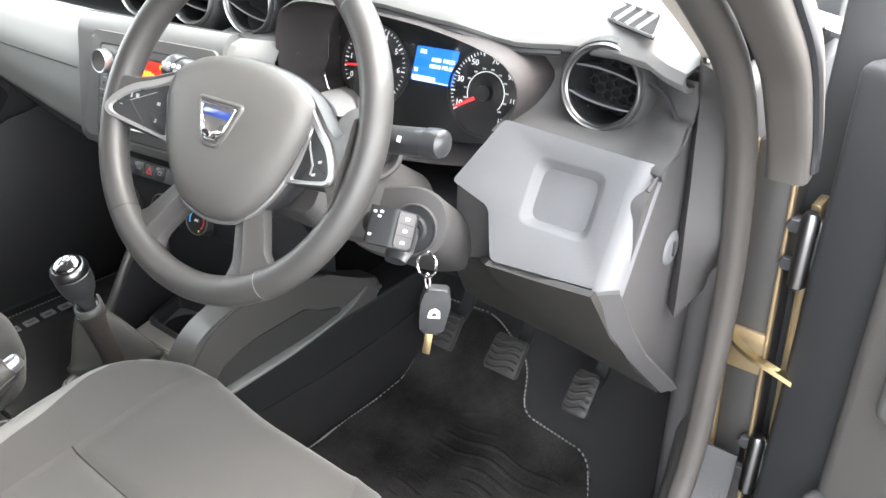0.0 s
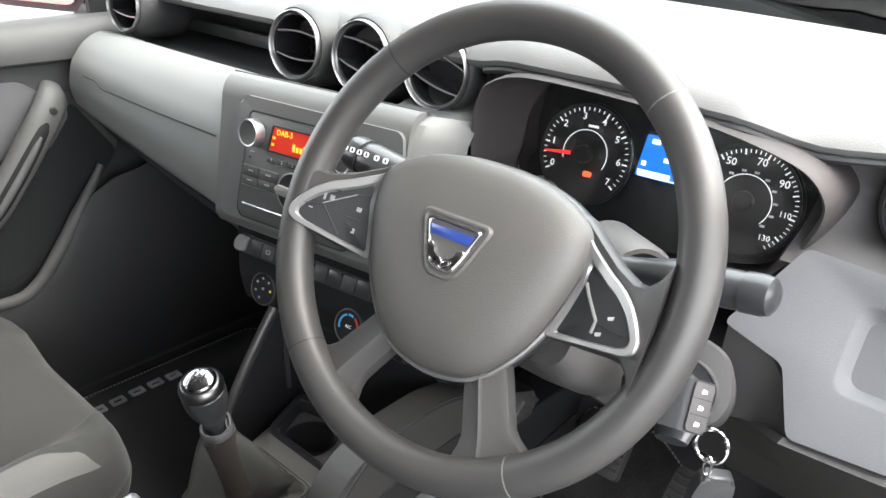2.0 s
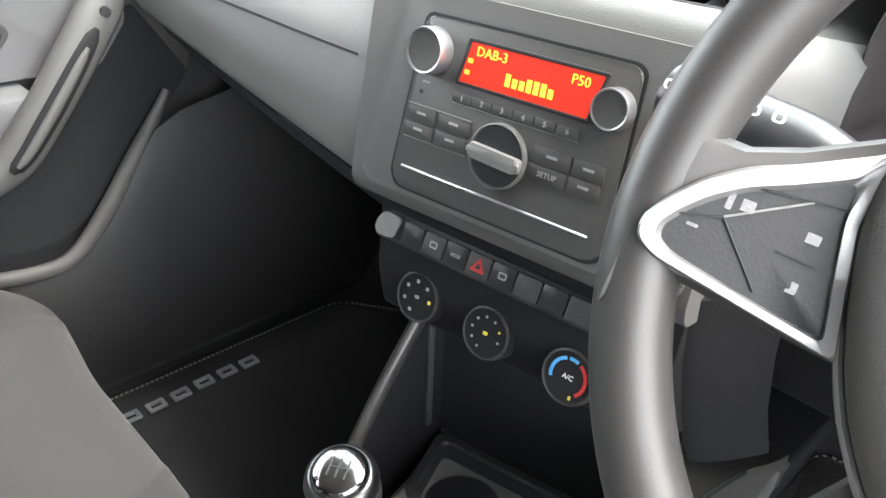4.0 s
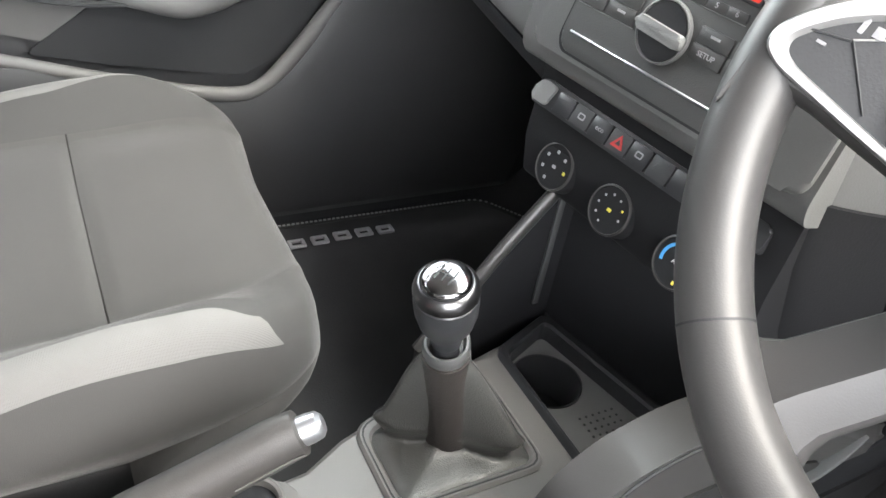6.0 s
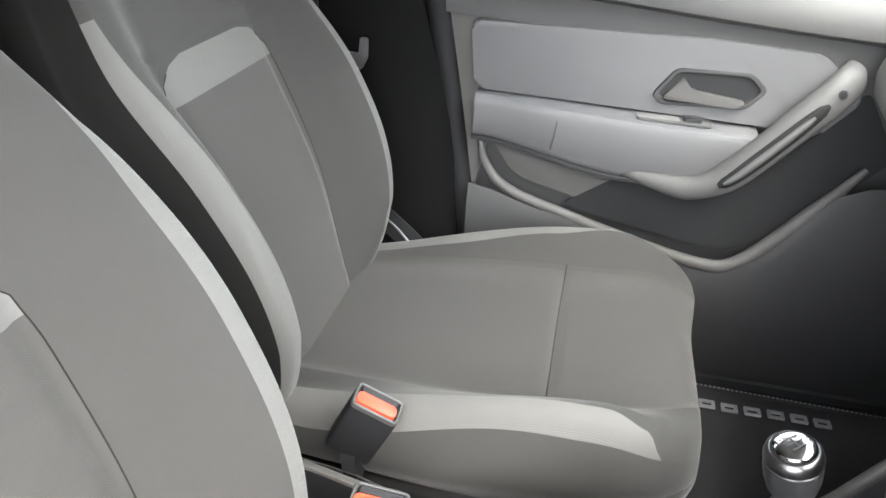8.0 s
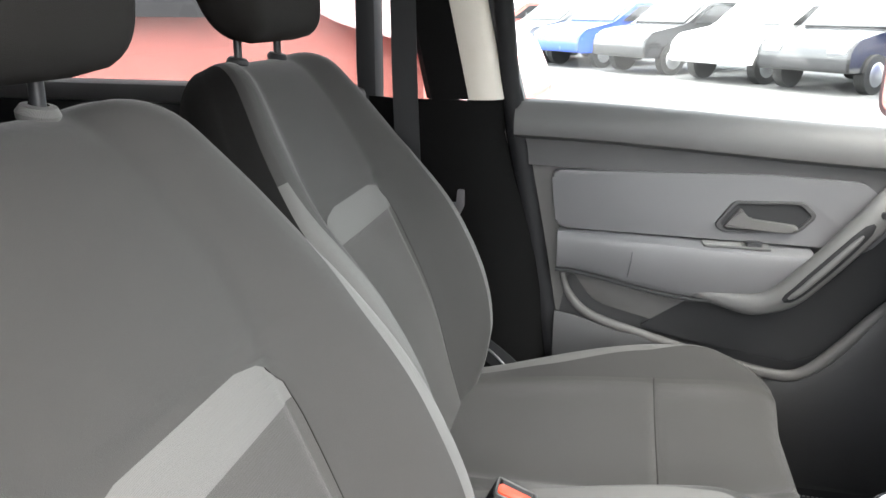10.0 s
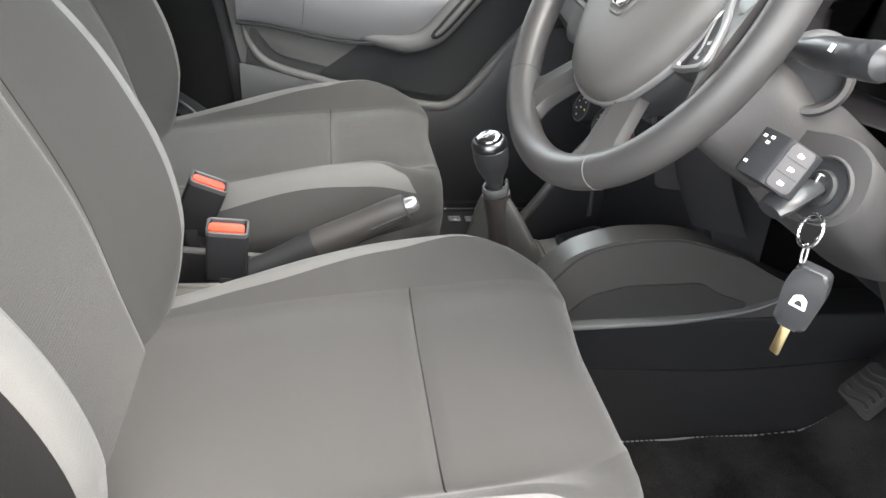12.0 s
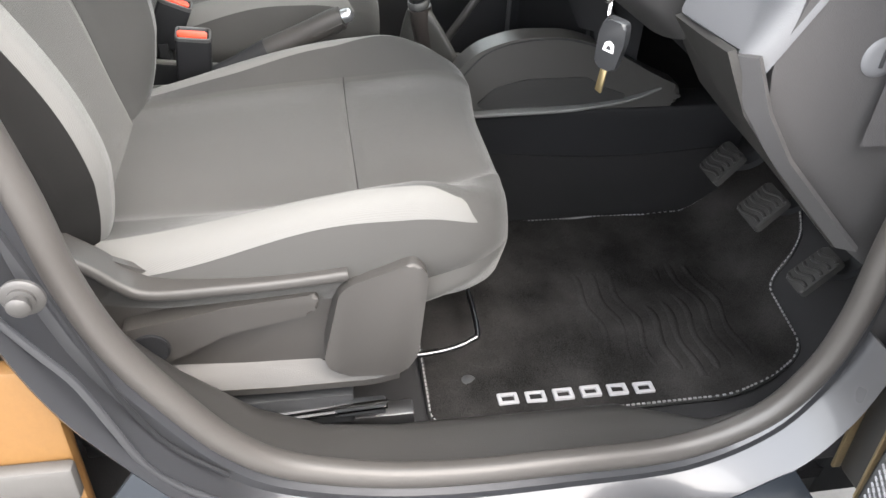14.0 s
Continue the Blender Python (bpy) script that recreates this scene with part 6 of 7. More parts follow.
def smooth_at(pairs, v):
    """Value at v of a smooth curve through pairs of position and value."""
    for i, (a, b) in enumerate(zip(pairs, pairs[1:])):
        if v <= b[0] + 1e-9:
            h = b[0] - a[0]
            w = (v - a[0]) / h
            p0, p3 = pairs[max(0, i - 1)], pairs[min(len(pairs) - 1, i + 2)]
            m0 = (b[1] - p0[1]) / (b[0] - p0[0]) * h
            m1 = (p3[1] - a[1]) / (p3[0] - a[0]) * h
            return (2 * w ** 3 - 3 * w * w + 1) * a[1] + (w ** 3 - 2 * w * w + w) * m0 + (3 * w * w - 2 * w ** 3) * b[1] + (w ** 3 - w * w) * m1
    return pairs[-1][1]


def strip_in(v, left=False):
    if left:
        return curve_at([(0, 0.585), (0.22, 0.615), (0.50, 0.645), (0.64, 0.685), (0.71, 0.73), (0.74, 0.785)], v)
    return curve_at([(0, 0.665), (0.22, 0.668), (0.50, 0.678), (0.64, 0.698), (0.71, 0.73), (0.74, 0.785)], v)


def strip_out(v):
    return curve_at([(0, 0.79), (0.1, 0.80), (0.45, 0.775), (0.66, 0.785), (0.74, 0.787)], v)


def cushion_point(u, v):
    """u across, from the left foot over the top to the right foot; v from the back to the front."""
    side_ = -1 if u < 0.5 else 1
    s = knots(abs(u - 0.5) * 2, [(0, 0), (0.5, 0.53), (0.6, strip_in(v, u < 0.5)), (0.75, strip_out(v)), (1, 1)])
    y_end, zb = 0.150, 0.622
    if v < 0.78:
        y, k = -0.33 + (y_end + 0.33) * v / 0.78, 1.0
    else:
        f = (v - 0.78) / 0.22
        y = y_end + 0.031 * math.sin(min(1.0, f * 2.3) * math.pi / 2) - 0.185 * ease(0.24, 1.0, f)
        k = 1.0 - (1 - math.cos(min(1.0, f * 1.05) * math.pi / 2)) * 0.98
    half = smooth_at([(-0.33, 0.225), (-0.15, 0.250), (0.02, 0.252), (0.11, 0.243), (0.155, 0.216), (0.18, 0.180), (0.195, 0.150)], y)
    if u < 0.5:
        half += smooth_at([(-0.33, 0.0), (0.0, 0.0), (0.06, 0.003), (0.11, 0.010), (0.16, 0.020), (0.19, 0.026)], y)
    crest = 0.044 * ease(-0.36, 0.03, y) * (1 - ease(0.045, 0.19, y)) - 0.004 * ease(0.12, 0.19, y)
    z0 = smooth_at([(-0.33, 0.722), (-0.12, 0.742), (0.03, 0.754), (0.12, 0.761), (0.2, 0.756)], y)
    groove = 0.006 * math.exp(-((y + 0.0024) / 0.006) ** 2)
    puff = 0.006 * math.exp(-((y - 0.07) / 0.06) ** 2) + 0.004 * math.exp(-((y + 0.16) / 0.12) ** 2)
    prof = [(0.0, 0.0, z0 - groove + puff), (0.30, 0.36, z0 - groove + puff * 0.8), (0.46, 0.585, z0 - groove * 0.5), (0.53, 0.66, z0 + 0.003), (0.62, 0.775, z0 + crest * 0.72), (0.68, 0.845, z0 + crest), (0.76, 0.935, z0 + crest - 0.014), (0.83, 0.992, z0 + crest * 0.4 - 0.040), (0.90, 0.978, z0 - 0.064), (1.0, 0.80, zb)]
    x, z = through_points(prof, s)
    if u < 0.5:
        y += 0.013 * ease(0.05, 0.75, x) * ease(0.45, 0.82, v)
    return (side_ * x * half, y, zb + (z - zb) * k)


def cushion_zone(u, v):
    t = abs(u - 0.5) * 2
    if 0.6 < t < 0.75 and v < 0.74:
        return "light_l" if u < 0.5 else "light_r"
    if t < 0.5:
        return "mid" if v < 0.5324 else "front"
    return "side_l" if u < 0.5 else "side_r"


BACK_LINE = [(0.0, -0.299, 0.711), (0.12, -0.322, 0.788), (0.3, -0.355, 0.898), (0.5, -0.4115, 1.021), (0.7, -0.458, 1.122), (0.85, -0.504, 1.212), (1.0, -0.554, 1.2895)]


def back_half(v):
    return smooth_at([(0, 0.209), (0.16, 0.240), (0.42, 0.265), (0.62, 0.266), (0.78, 0.231), (0.92, 0.180), (1.0, 0.146)], v)


def back_point(u, v):
    """u round the section, front first; v upwards."""
    half = back_half(v)
    bol_ = smooth_at([(0, 0.006), (0.15, 0.063), (0.42, 0.071), (0.64, 0.043), (0.80, 0.027), (1.0, 0.020)], v)
    thickb = smooth_at([(0, 0.115), (0.5, 0.125), (0.85, 0.105), (1.0, 0.095)], v)
    if u <= 0.5:
        t = (u / 0.5) * 2 - 1
        s = knots(abs(t), [(0, 0), (0.4, patch_half(v)), (0.7, smooth_at([(0, 0.768), (0.55, 0.795), (0.725, 0.872)], v)), (0.85, 0.914), (1, 1)])
        d = bol_ * ease(0.46, 0.80, s) * (1 - 0.22 * ease(0.86, 1.0, s)) - 0.035 * ease(0.84, 1.0, s) ** 2
        d += -0.004 * math.exp(-((s - 0.46) / 0.03) ** 2) * (1 - ease(0.60, 0.66, v)) + 0.007 * (1 - s * s)
        if abs(v - 0.65) < 0.1 and s < 0.6:
            d -= 0.004 * math.exp(-((v - 0.643) / 0.012) ** 2)
        px, py = math.copysign(half * s, t), d
    else:
        t = 1 - ((u - 0.5) / 0.5) * 2
        s = abs(t)
        px = math.copysign(half * min(1.0, s ** 0.8 if s > 0 else 0), t)
        py = -thickb + (thickb - 0.045) * s ** 7
    if v > 0.90:
        f = (v - 0.90) / 0.10
        top_ = math.sqrt(max(0.0, 1 - (f * 0.985) ** 2))
        py = -thickb * 0.5 + (py + thickb * 0.5) * max(0.12, top_)
        px *= 0.84 + 0.16 * top_
    y, z = through_points(BACK_LINE, v)
    y1, z1 = through_points(BACK_LINE, min(1.0, v + 0.02))
    y0, z0 = through_points(BACK_LINE, max(0.0, v - 0.02))
    ln = math.hypot(y1 - y0, z1 - z0)
    ny, nz = (z1 - z0) / ln, -(y1 - y0) / ln
    return (px, y + py * ny, z + py * nz)


def patch_half(v):
    return curve_at([(0, 0.46), (0.50, 0.49), (0.56, 0.482), (0.59, 0.45), (0.61, 0.39), (0.625, 0.27), (0.66, 0.34), (0.72, 0.42), (1, 0.45)], v)


def back_zone(u, v):
    if u > 0.5:
        return "rear"
    t = abs((u / 0.5) * 2 - 1)
    if 0.7 < t < 0.85 and 0.025 < v < 0.725:
        return "light_l" if u < 0.25 else "light_r"
    if t > 0.85:
        return "rear"
    if t < 0.4 and v < 0.625:
        return "light_patch" if v > 0.5375 else "panel"
    return "side"


def front_seat(name, label, x, y, outer, recline=0.0, shift=(0.0, 0.0)):
    st_ = thing(name, label, "car seat", "front seats", at=(0, 0, 0))
    edging = ("cushion_edge", SEAT_LIGHT, "pale grey bolster edging")
    zone_parts(cushion_point, 81, 101, cushion_zone, {"light_l": edging, "light_r": edging, "mid": ("cushion_centre", SEAT, ""), "front": ("cushion_front", SEAT, ""), "side_l": ("cushion_bolster", SEAT_SIDE, ""), "side_r": ("cushion_bolster", SEAT_SIDE, "")}, st_)
    seam_ = [Vector(cushion_point(0.5 + 0.5 * s, 0.78 * 0.3276 / 0.48)) + Vector((0, 0, 0.0003)) for s in np.linspace(-0.5, 0.5, 30)]
    part("cushion_seam", sweep(seam_, round_section(0.0009, n=6)), HEADREST, st_, "dark stitched seam")
    edging = ("backrest_edge", SEAT_LIGHT, "pale grey bolster edging")
    zone_parts(lambda u, v: tuple(Vector(back_point(u, v)) + Vector((shift[0], shift[1] + recline * (0.4 + 0.6 * v), 0))), 161, 81, back_zone, {"light_l": edging, "light_r": edging, "light_patch": ("backrest_patch", SEAT_LIGHT, "pale grey upper panel"), "panel": ("backrest_centre", SEAT, ""), "side": ("backrest_bolster", SEAT_SIDE, ""), "rear": ("backrest_shell", SEAT_DARK, "")}, st_)
    for sx in (-0.4, 0.4):
        pts_ = [Vector(back_point((sx + 1) / 4, v)) + Vector((shift[0], shift[1] + recline * (0.4 + 0.6 * v), 0)) for v in np.linspace(0.06, 0.60, 30)]
        part("backrest_seam", sweep(pts_, round_section(0.0007, n=6), up=(0, 1, 0)), HEADREST, st_, "dark stitched seam")
    part("cushion_pan", box(-0.185, 0.185, -0.33, 0.07, 0.50, 0.60, 0.02, 3), BLACK, st_)
    # headrest
    hc = Vector((shift[0], -0.560 + shift[1] + recline, 1.392))
    rings_ = []
    for f in np.linspace(-1, 1, 31):
        w = math.sqrt(max(0.0, 1 - abs(f) ** 3.2))
        sec = rounded([(-0.130 * (0.55 + 0.45 * w), -0.045 * w - 0.004), (0.130 * (0.55 + 0.45 * w), -0.045 * w - 0.004), (0.118 * (0.55 + 0.45 * w), 0.045 * w + 0.004), (-0.118 * (0.55 + 0.45 * w), 0.045 * w + 0.004)], 0.042, 9)
        rings_.append([(hc.x + p[0], hc.y - f * 0.02 - p[1], hc.z + f * 0.090) for p in sec])
    part("headrest", loft(rings_), HEADREST, st_, "dark fabric headrest", sharp=85)
    for sx in (-0.062, 0.062):
        part("headrest_post", sweep([Vector((hc.x + sx, hc.y - 0.002, 1.22)), Vector((hc.x + sx, hc.y, 1.36))], round_section(0.0055, n=12), up=(0, 1, 0)), SATIN, st_, "dark steel post")
        part("post_collar", lathe([(0.007, -0.006), (0.014, -0.005), (0.015, 0.0), (0.012, 0.005), (0.0068, 0.006)], pose(hc.x + sx, hc.y - 0.002, 1.278, -12), 24, close=False), BLACK if x < 0 else SEAT_LIGHT, st_)
    # slide rails
    for sx in (-0.20, 0.222):
        part("slide_rail", box(sx - 0.014, sx + 0.014, -0.36, 0.06, 0.425, 0.452, 0.003), STEEL, st_, "steel slide rail")
        part("rail_cover", box(sx - 0.02, sx + 0.02, -0.36, -0.02, 0.452, 0.505, 0.004), BLACK, st_)
    lift = spline([(-0.12, 0.02, 0.46), (-0.12, 0.10, 0.462), (-0.115, 0.155, 0.475), (-0.09, 0.17, 0.48), (0.10, 0.17, 0.48), (0.13, 0.155, 0.475), (0.135, 0.10, 0.462), (0.135, 0.02, 0.46)], 6)
    part("slide_bar", sweep(lift, round_section(0.0040, n=10)), RING, st_, "dull steel slide release bar")
    if outer:
        # moulded valance with a height lever on the door side
        val = [(-0.345, 0.765), (-0.293, 0.742), (-0.232, 0.711), (-0.150, 0.706), (-0.034, 0.710), (0.045, 0.724), (0.060, 0.708), (0.053, 0.580), (0.036, 0.550), (0.016, 0.523), (-0.100, 0.533), (-0.217, 0.545), (-0.300, 0.590), (-0.360, 0.690)]
        part("side_valance", prism(val, 0.008, Matrix.Translation((0.222, 0, 0)) @ YZ, 0.012, 0.003, 4, 2), VALANCE, st_, "grey moulded side valance")
        lip = rounded(rect(0.014, 0.040), 0.006, 4)
        part("valance_lip", sweep(spline([(0.236, -0.345, 0.778), (0.238, -0.290, 0.738), (0.240, -0.264, 0.715), (0.242, -0.234, 0.702), (0.243, -0.152, 0.704), (0.243, -0.088, 0.707), (0.243, -0.024, 0.713)], 6), lip, up=(1, 0, 0)), VALANCE, st_)
        part("valance_block", prism([(-0.035, 0.692), (-0.022, 0.704), (0.050, 0.730), (0.066, 0.712), (0.057, 0.588), (0.038, 0.556), (-0.041, 0.565), (-0.056, 0.590)], 0.040, Matrix.Translation((0.226, 0, 0)) @ YZ, 0.013, 0.0045, 5, 3), VALANCE, st_)
        foot_t = [(-0.275, 0.588), (-0.251, 0.574), (-0.150, 0.567), (-0.066, 0.564), (-0.050, 0.556), (0.0, 0.552), (0.038, 0.550)]
        foot_b = [(-0.262, 0.566), (-0.228, 0.546), (-0.110, 0.541), (-0.020, 0.541), (-0.005, 0.541), (0.012, 0.543), (0.037, 0.549)]
        part("valance_foot", thick(quad_strip([[(0.228, ya, za), (0.233, (ya * 3 + yb) / 4, (za * 3 + zb_) / 4 + 0.002), (0.247, yb, zb_ + 0.001), (0.250, yb, zb_ - 0.003), (0.247, yb, zb_ - 0.016), (0.225, yb, zb_ - 0.022)] for (ya, za), (yb, zb_) in zip(foot_t, foot_b)]), 0.003), VALANCE, st_)
        part("height_lever", prism([(-0.276, 0.650), (-0.155, 0.675), (-0.060, 0.685), (-0.056, 0.668), (-0.066, 0.655), (-0.159, 0.636), (-0.215, 0.606), (-0.245, 0.592), (-0.278, 0.602)], 0.026, Matrix.Translation((0.228, 0, 0)) @ YZ, 0.007, 0.005, 4, 3), VALANCE, st_, "grey height lever")
        part("lever_pivot", lathe([(0, 0.002), (0.0180, 0.002), (0.0195, 0.0035), (0.0208, 0.0030), (0.0212, 0.0), (0, 0.0)], side(0.2545, -0.247, 0.623, 1), 40), DEEP, st_, "round black pivot cover")
        for dz in (0.0, 0.010):
            part("bright_rail", sweep([Vector((0.250, -0.185, 0.472 + dz)), Vector((0.250, -0.046, 0.482 + dz)), Vector((0.250, 0.022, 0.486 + dz))], rect(0.004, 0.004), up=(0, 0, 1)), CHROME, st_, "bright greased rail")
        part("rail_block", box(0.236, 0.252, -0.046, 0.020, 0.474, 0.494, 0.003), SATIN, st_)
    st_.location = (x, y, 0)
    return st_


front_seat("driver_seat", "grey woven driver's seat with pale bolster edges", 0.327, 0.022, True, 0.0, (-0.006, 0.0))
front_seat("passenger_seat", "grey woven passenger seat with pale bolster edges", -0.350, -0.066, False, -0.024, (0.030, -0.002))


# ---------------------------------------------------------------- seat belt buckles
def buckle(label, p, lean_x, lean_y, foot):
    b = thing("seat_belt_buckle", label, "buckle", "belt buckles between the seats")
    m = Matrix.Translation(p) @ pose(0, 0, 0, lean_x, lean_y, 0)
    part("housing", box(-0.016, 0.016, -0.027, 0.027, -0.088, -0.004, 0.005, 3, m), DEEP, b, "black plastic housing")
    part("rim", framed(rect(0.032, 0.054), rect(0.026, 0.047), 0.007, m @ pose(0, 0, -0.007), 0.007, 0.004, 0.001), RADIO, b, "dark grey rim")
    part("button", prism(rect(0.0150, 0.045, 0.0045, -0.001), 0.0095, m @ pose(0, 0, -0.008), 0.004, 0.002), ORANGE_RED, b, "orange red release button")
    part("slot", box(-0.0115, -0.0045, -0.020, 0.020, -0.004, 0.0002, 0.0004, 1, m), BLACK, b)
    q = m @ Vector((0, 0, -0.08))
    part("stem", sweep(spline([q, (q + Vector(foot)) / 2 + Vector((0, 0, -0.01)), Vector(foot)], 6), rect(0.016, 0.034), up=(1, 0, 0)), BLACK, b)


buckle("upright orange red passenger belt buckle", (-0.087, -0.240, 0.790), -24, 8, (-0.11, -0.27, 0.66))
buckle("orange red driver's belt buckle in the console", (0.036, -0.204, 0.780), -6, 14, (0.0, -0.22, 0.645))

# ---------------------------------------------------------------- passenger door
pd = thing("passenger_door", "closed passenger door with silver grey inserts and pull handle", "car door")
DX = -0.700
md_ = lambda dx: Matrix.Translation((DX + dx, 0, 0)) @ YZ
part("door_skin", box(-0.80, -0.735, -0.36, 0.80, 0.36, 1.15, 0.02, 3), PAINT, pd)
part("lower_card", prism([(-0.215, 0.44), (0.80, 0.44), (0.80, 1.06), (-0.328, 1.08)], 0.012, md_(-0.034), 0.01), DASH_DARK, pd, "black lower door card")
# upper pad with a shoulder at the window
up_prof = lambda y: curve_at([(-0.36, 1.192), (0.40, 1.158), (0.7, 1.14)], y)
rows = []
for y in np.linspace(-0.338, 0.62, 24):
    zt = up_prof(y)
    rows.append([(DX - 0.03, y, zt - 0.004), (DX - 0.012, y, zt), (DX + 0.006, y, zt - 0.006), (DX + 0.020, y, zt - 0.024), (DX + 0.027, y, zt - 0.046), (DX + 0.024, y, zt - 0.062), (DX + 0.012, y, zt - 0.069), (DX - 0.016, y, zt - 0.070)])
part("upper_pad", thick(quad_strip(rows), 0.005), DOOR_UP, pd, "grey upper door pad")
# darker plastic here carries the pad's own shadow on the card
part("pad_shade_band", thick(quad_strip([[(DX + 0.003, y, up_prof(y) - 0.066), (DX + 0.001, y, up_prof(y) - 0.085), (DX + 0.004, y, up_prof(y) - 0.118)] for y in np.linspace(-0.33, 0.40, 16)]), 0.006), DASH_DARK, pd, "band under the upper pad, darkened as its shade")
part("inner_card", prism([(-0.332, 1.085), (0.36, 1.075), (0.395, 1.02), (0.41, 0.93), (0.34, 0.87), (0.23, 0.765), (0.18, 0.742), (0.0, 0.770), (-0.18, 0.812), (-0.228, 0.88), (-0.248, 0.76), (-0.268, 0.76)], 0.014, md_(-0.018), 0.02, 0.004), DOOR_MID, pd, "mid grey door card")
ins = [(-0.268, 1.068), (0.10, 1.076), (0.255, 1.070), (0.325, 1.012), (0.270, 0.945), (0.20, 0.955), (-0.255, 0.962)]
part("upper_insert", prism(ins, 0.018, md_(0.002), 0.016, 0.005, 4, 3), DOOR_SILVER, pd, "silver grey upper insert")
# armrest: a shelf that stands out from the card
arm = []
for y in np.linspace(-0.250, 0.185, 26):
    w = curve_at([(-0.25, 0.040), (-0.1, 0.052), (0.05, 0.060), (0.19, 0.060)], y)
    zt = curve_at([(-0.25, 0.958), (0.19, 0.950)], y)
    zb_ = curve_at([(-0.25, 0.888), (0.0, 0.856), (0.08, 0.862), (0.19, 0.905)], y)
    arm.append([(DX, y, zt), (DX + w * 0.8, y, zt - 0.001), (DX + w - 0.003, y, zt - 0.006), (DX + w, y, zt - 0.016), (DX + w - 0.004, y, zb_ + 0.012), (DX + w - 0.012, y, zb_), (DX, y, zb_ - 0.006)])
part("armrest", loft(arm), DOOR_SILVER, pd, "silver grey armrest")
gapl = [(DX + curve_at([(-0.25, 0.033), (-0.1, 0.046), (0.05, 0.054), (0.19, 0.054)], y), y, curve_at([(-0.25, 0.888), (0.0, 0.856), (0.08, 0.862), (0.19, 0.905)], y) - 0.004) for y in np.linspace(-0.252, 0.08, 12)]
part("armrest_seam", sweep([Vector((DX + 0.0555, -0.115, 0.935)), Vector((DX + 0.0525, -0.118, 0.905)), Vector((DX + 0.048, -0.121, 0.884))], round_section(0.0009, n=6)), DASH_DARK, pd)
part("armrest_gap", sweep([Vector(p) for p in gapl], round_section(0.004, n=6), up=(1, 0, 0)), BLACK, pd)
# window switch in its long dish
part("switch_dish", prism(rect(0.034, 0.112), 0.0030, Matrix.Translation((DX + 0.033, 0.060, 0.9515)), 0.006, 0.001), DOOR_UP, pd)
part("switch_inlay", prism(rect(0.024, 0.064), 0.0012, Matrix.Translation((DX + 0.033, 0.036, 0.9540)), 0.004), DASH_LIGHT, pd)
part("window_switch", prism(rect(0.020, 0.026), 0.008, Matrix.Translation((DX + 0.033, 0.088, 0.9525)), 0.004, 0.003), SATIN, pd, "black window switch")
# release handle in a dished recess
rc = [(0.020, 0.985), (0.050, 1.030), (0.165, 1.034), (0.188, 1.010), (0.160, 0.978), (0.035, 0.972)]
cxr, cyr = 0.105, 1.002
part("release_bezel", framed(rc, [(cxr + (a - cxr) * 0.88, cyr + (b - cyr) * 0.80) for a, b in rc], 0.007, md_(0.018), 0.010, 0.008, 0.002), DASH_DARK, pd, "dark bezel round the release")
part("release_dish", prism([(cxr + (a - cxr) * 0.9, cyr + (b - cyr) * 0.84) for a, b in rc], 0.0015, md_(0.0192), 0.008), BLACK, pd)
part("release_handle", prism([(0.036, 0.984), (0.062, 1.018), (0.078, 1.000), (0.155, 0.992), (0.160, 0.984), (0.140, 0.980)], 0.012, md_(0.020), 0.004, 0.004), DOOR_MID, pd, "dark grey release handle")
# pull handle: a broad diagonal bar
ph = spline([(DX + 0.016, 0.300, 1.056), (DX + 0.044, 0.284, 1.034), (DX + 0.060, 0.240, 0.985), (DX + 0.066, 0.186, 0.922), (DX + 0.064, 0.146, 0.878), (DX + 0.060, 0.100, 0.856), (DX + 0.054, 0.045, 0.858), (DX + 0.044, 0.000, 0.866), (DX + 0.03, -0.03, 0.868)], 6)
pull = part("pull_handle", sweep(ph, round_section(0.025, 0.016, 16), up=(1, 0, 0), scale=lambda u: curve_at([(0, 0.7), (0.12, 1.05), (0.45, 1.0), (0.62, 0.80), (0.8, 0.48), (1, 0.38)], u)), DOOR_UP, pd, "charcoal diagonal pull handle")
gv = [p + Vector((0.0160, 0, 0)) for p in ph[9:26]]
part("grip_slot", sweep(gv, round_section(0.0120, 0.0035, 12), up=(1, 0, 0), scale=lambda u: 0.3 + 0.7 * math.sin(math.pi * min(1, max(0, u))) ** 0.3), DEEP, pull, "black slot in the handle")
part("grip_bar", sweep([p + Vector((0.0185, 0, 0)) for p in ph[11:25]], round_section(0.0062, 0.0045, 12), up=(1, 0, 0), scale=lambda u: 0.4 + 0.6 * math.sin(math.pi * min(1, max(0, u))) ** 0.35), DOOR_UP, pull, "grey bar in the slot")
part("handle_screw", lathe([(0, 0.004), (0.006, 0.003), (0.007, 0), (0, 0)], side(ph[7].x + 0.017, ph[7].y, ph[7].z, 1), 16), SATIN, pull)
# flat black sheet on the card, drawn as the shade below the handle
part("pull_shadow_sheet", prism([(-0.092, 0.772), (-0.01, 0.832), (0.03, 0.862), (0.10, 0.850), (0.20, 0.90), (0.335, 1.02), (0.40, 0.92), (0.33, 0.84), (0.235, 0.75), (0.18, 0.725), (0.0, 0.752)], 0.004, md_(-0.006), 0.012), BLACK, pd, "black sheet for the shade under the handle")
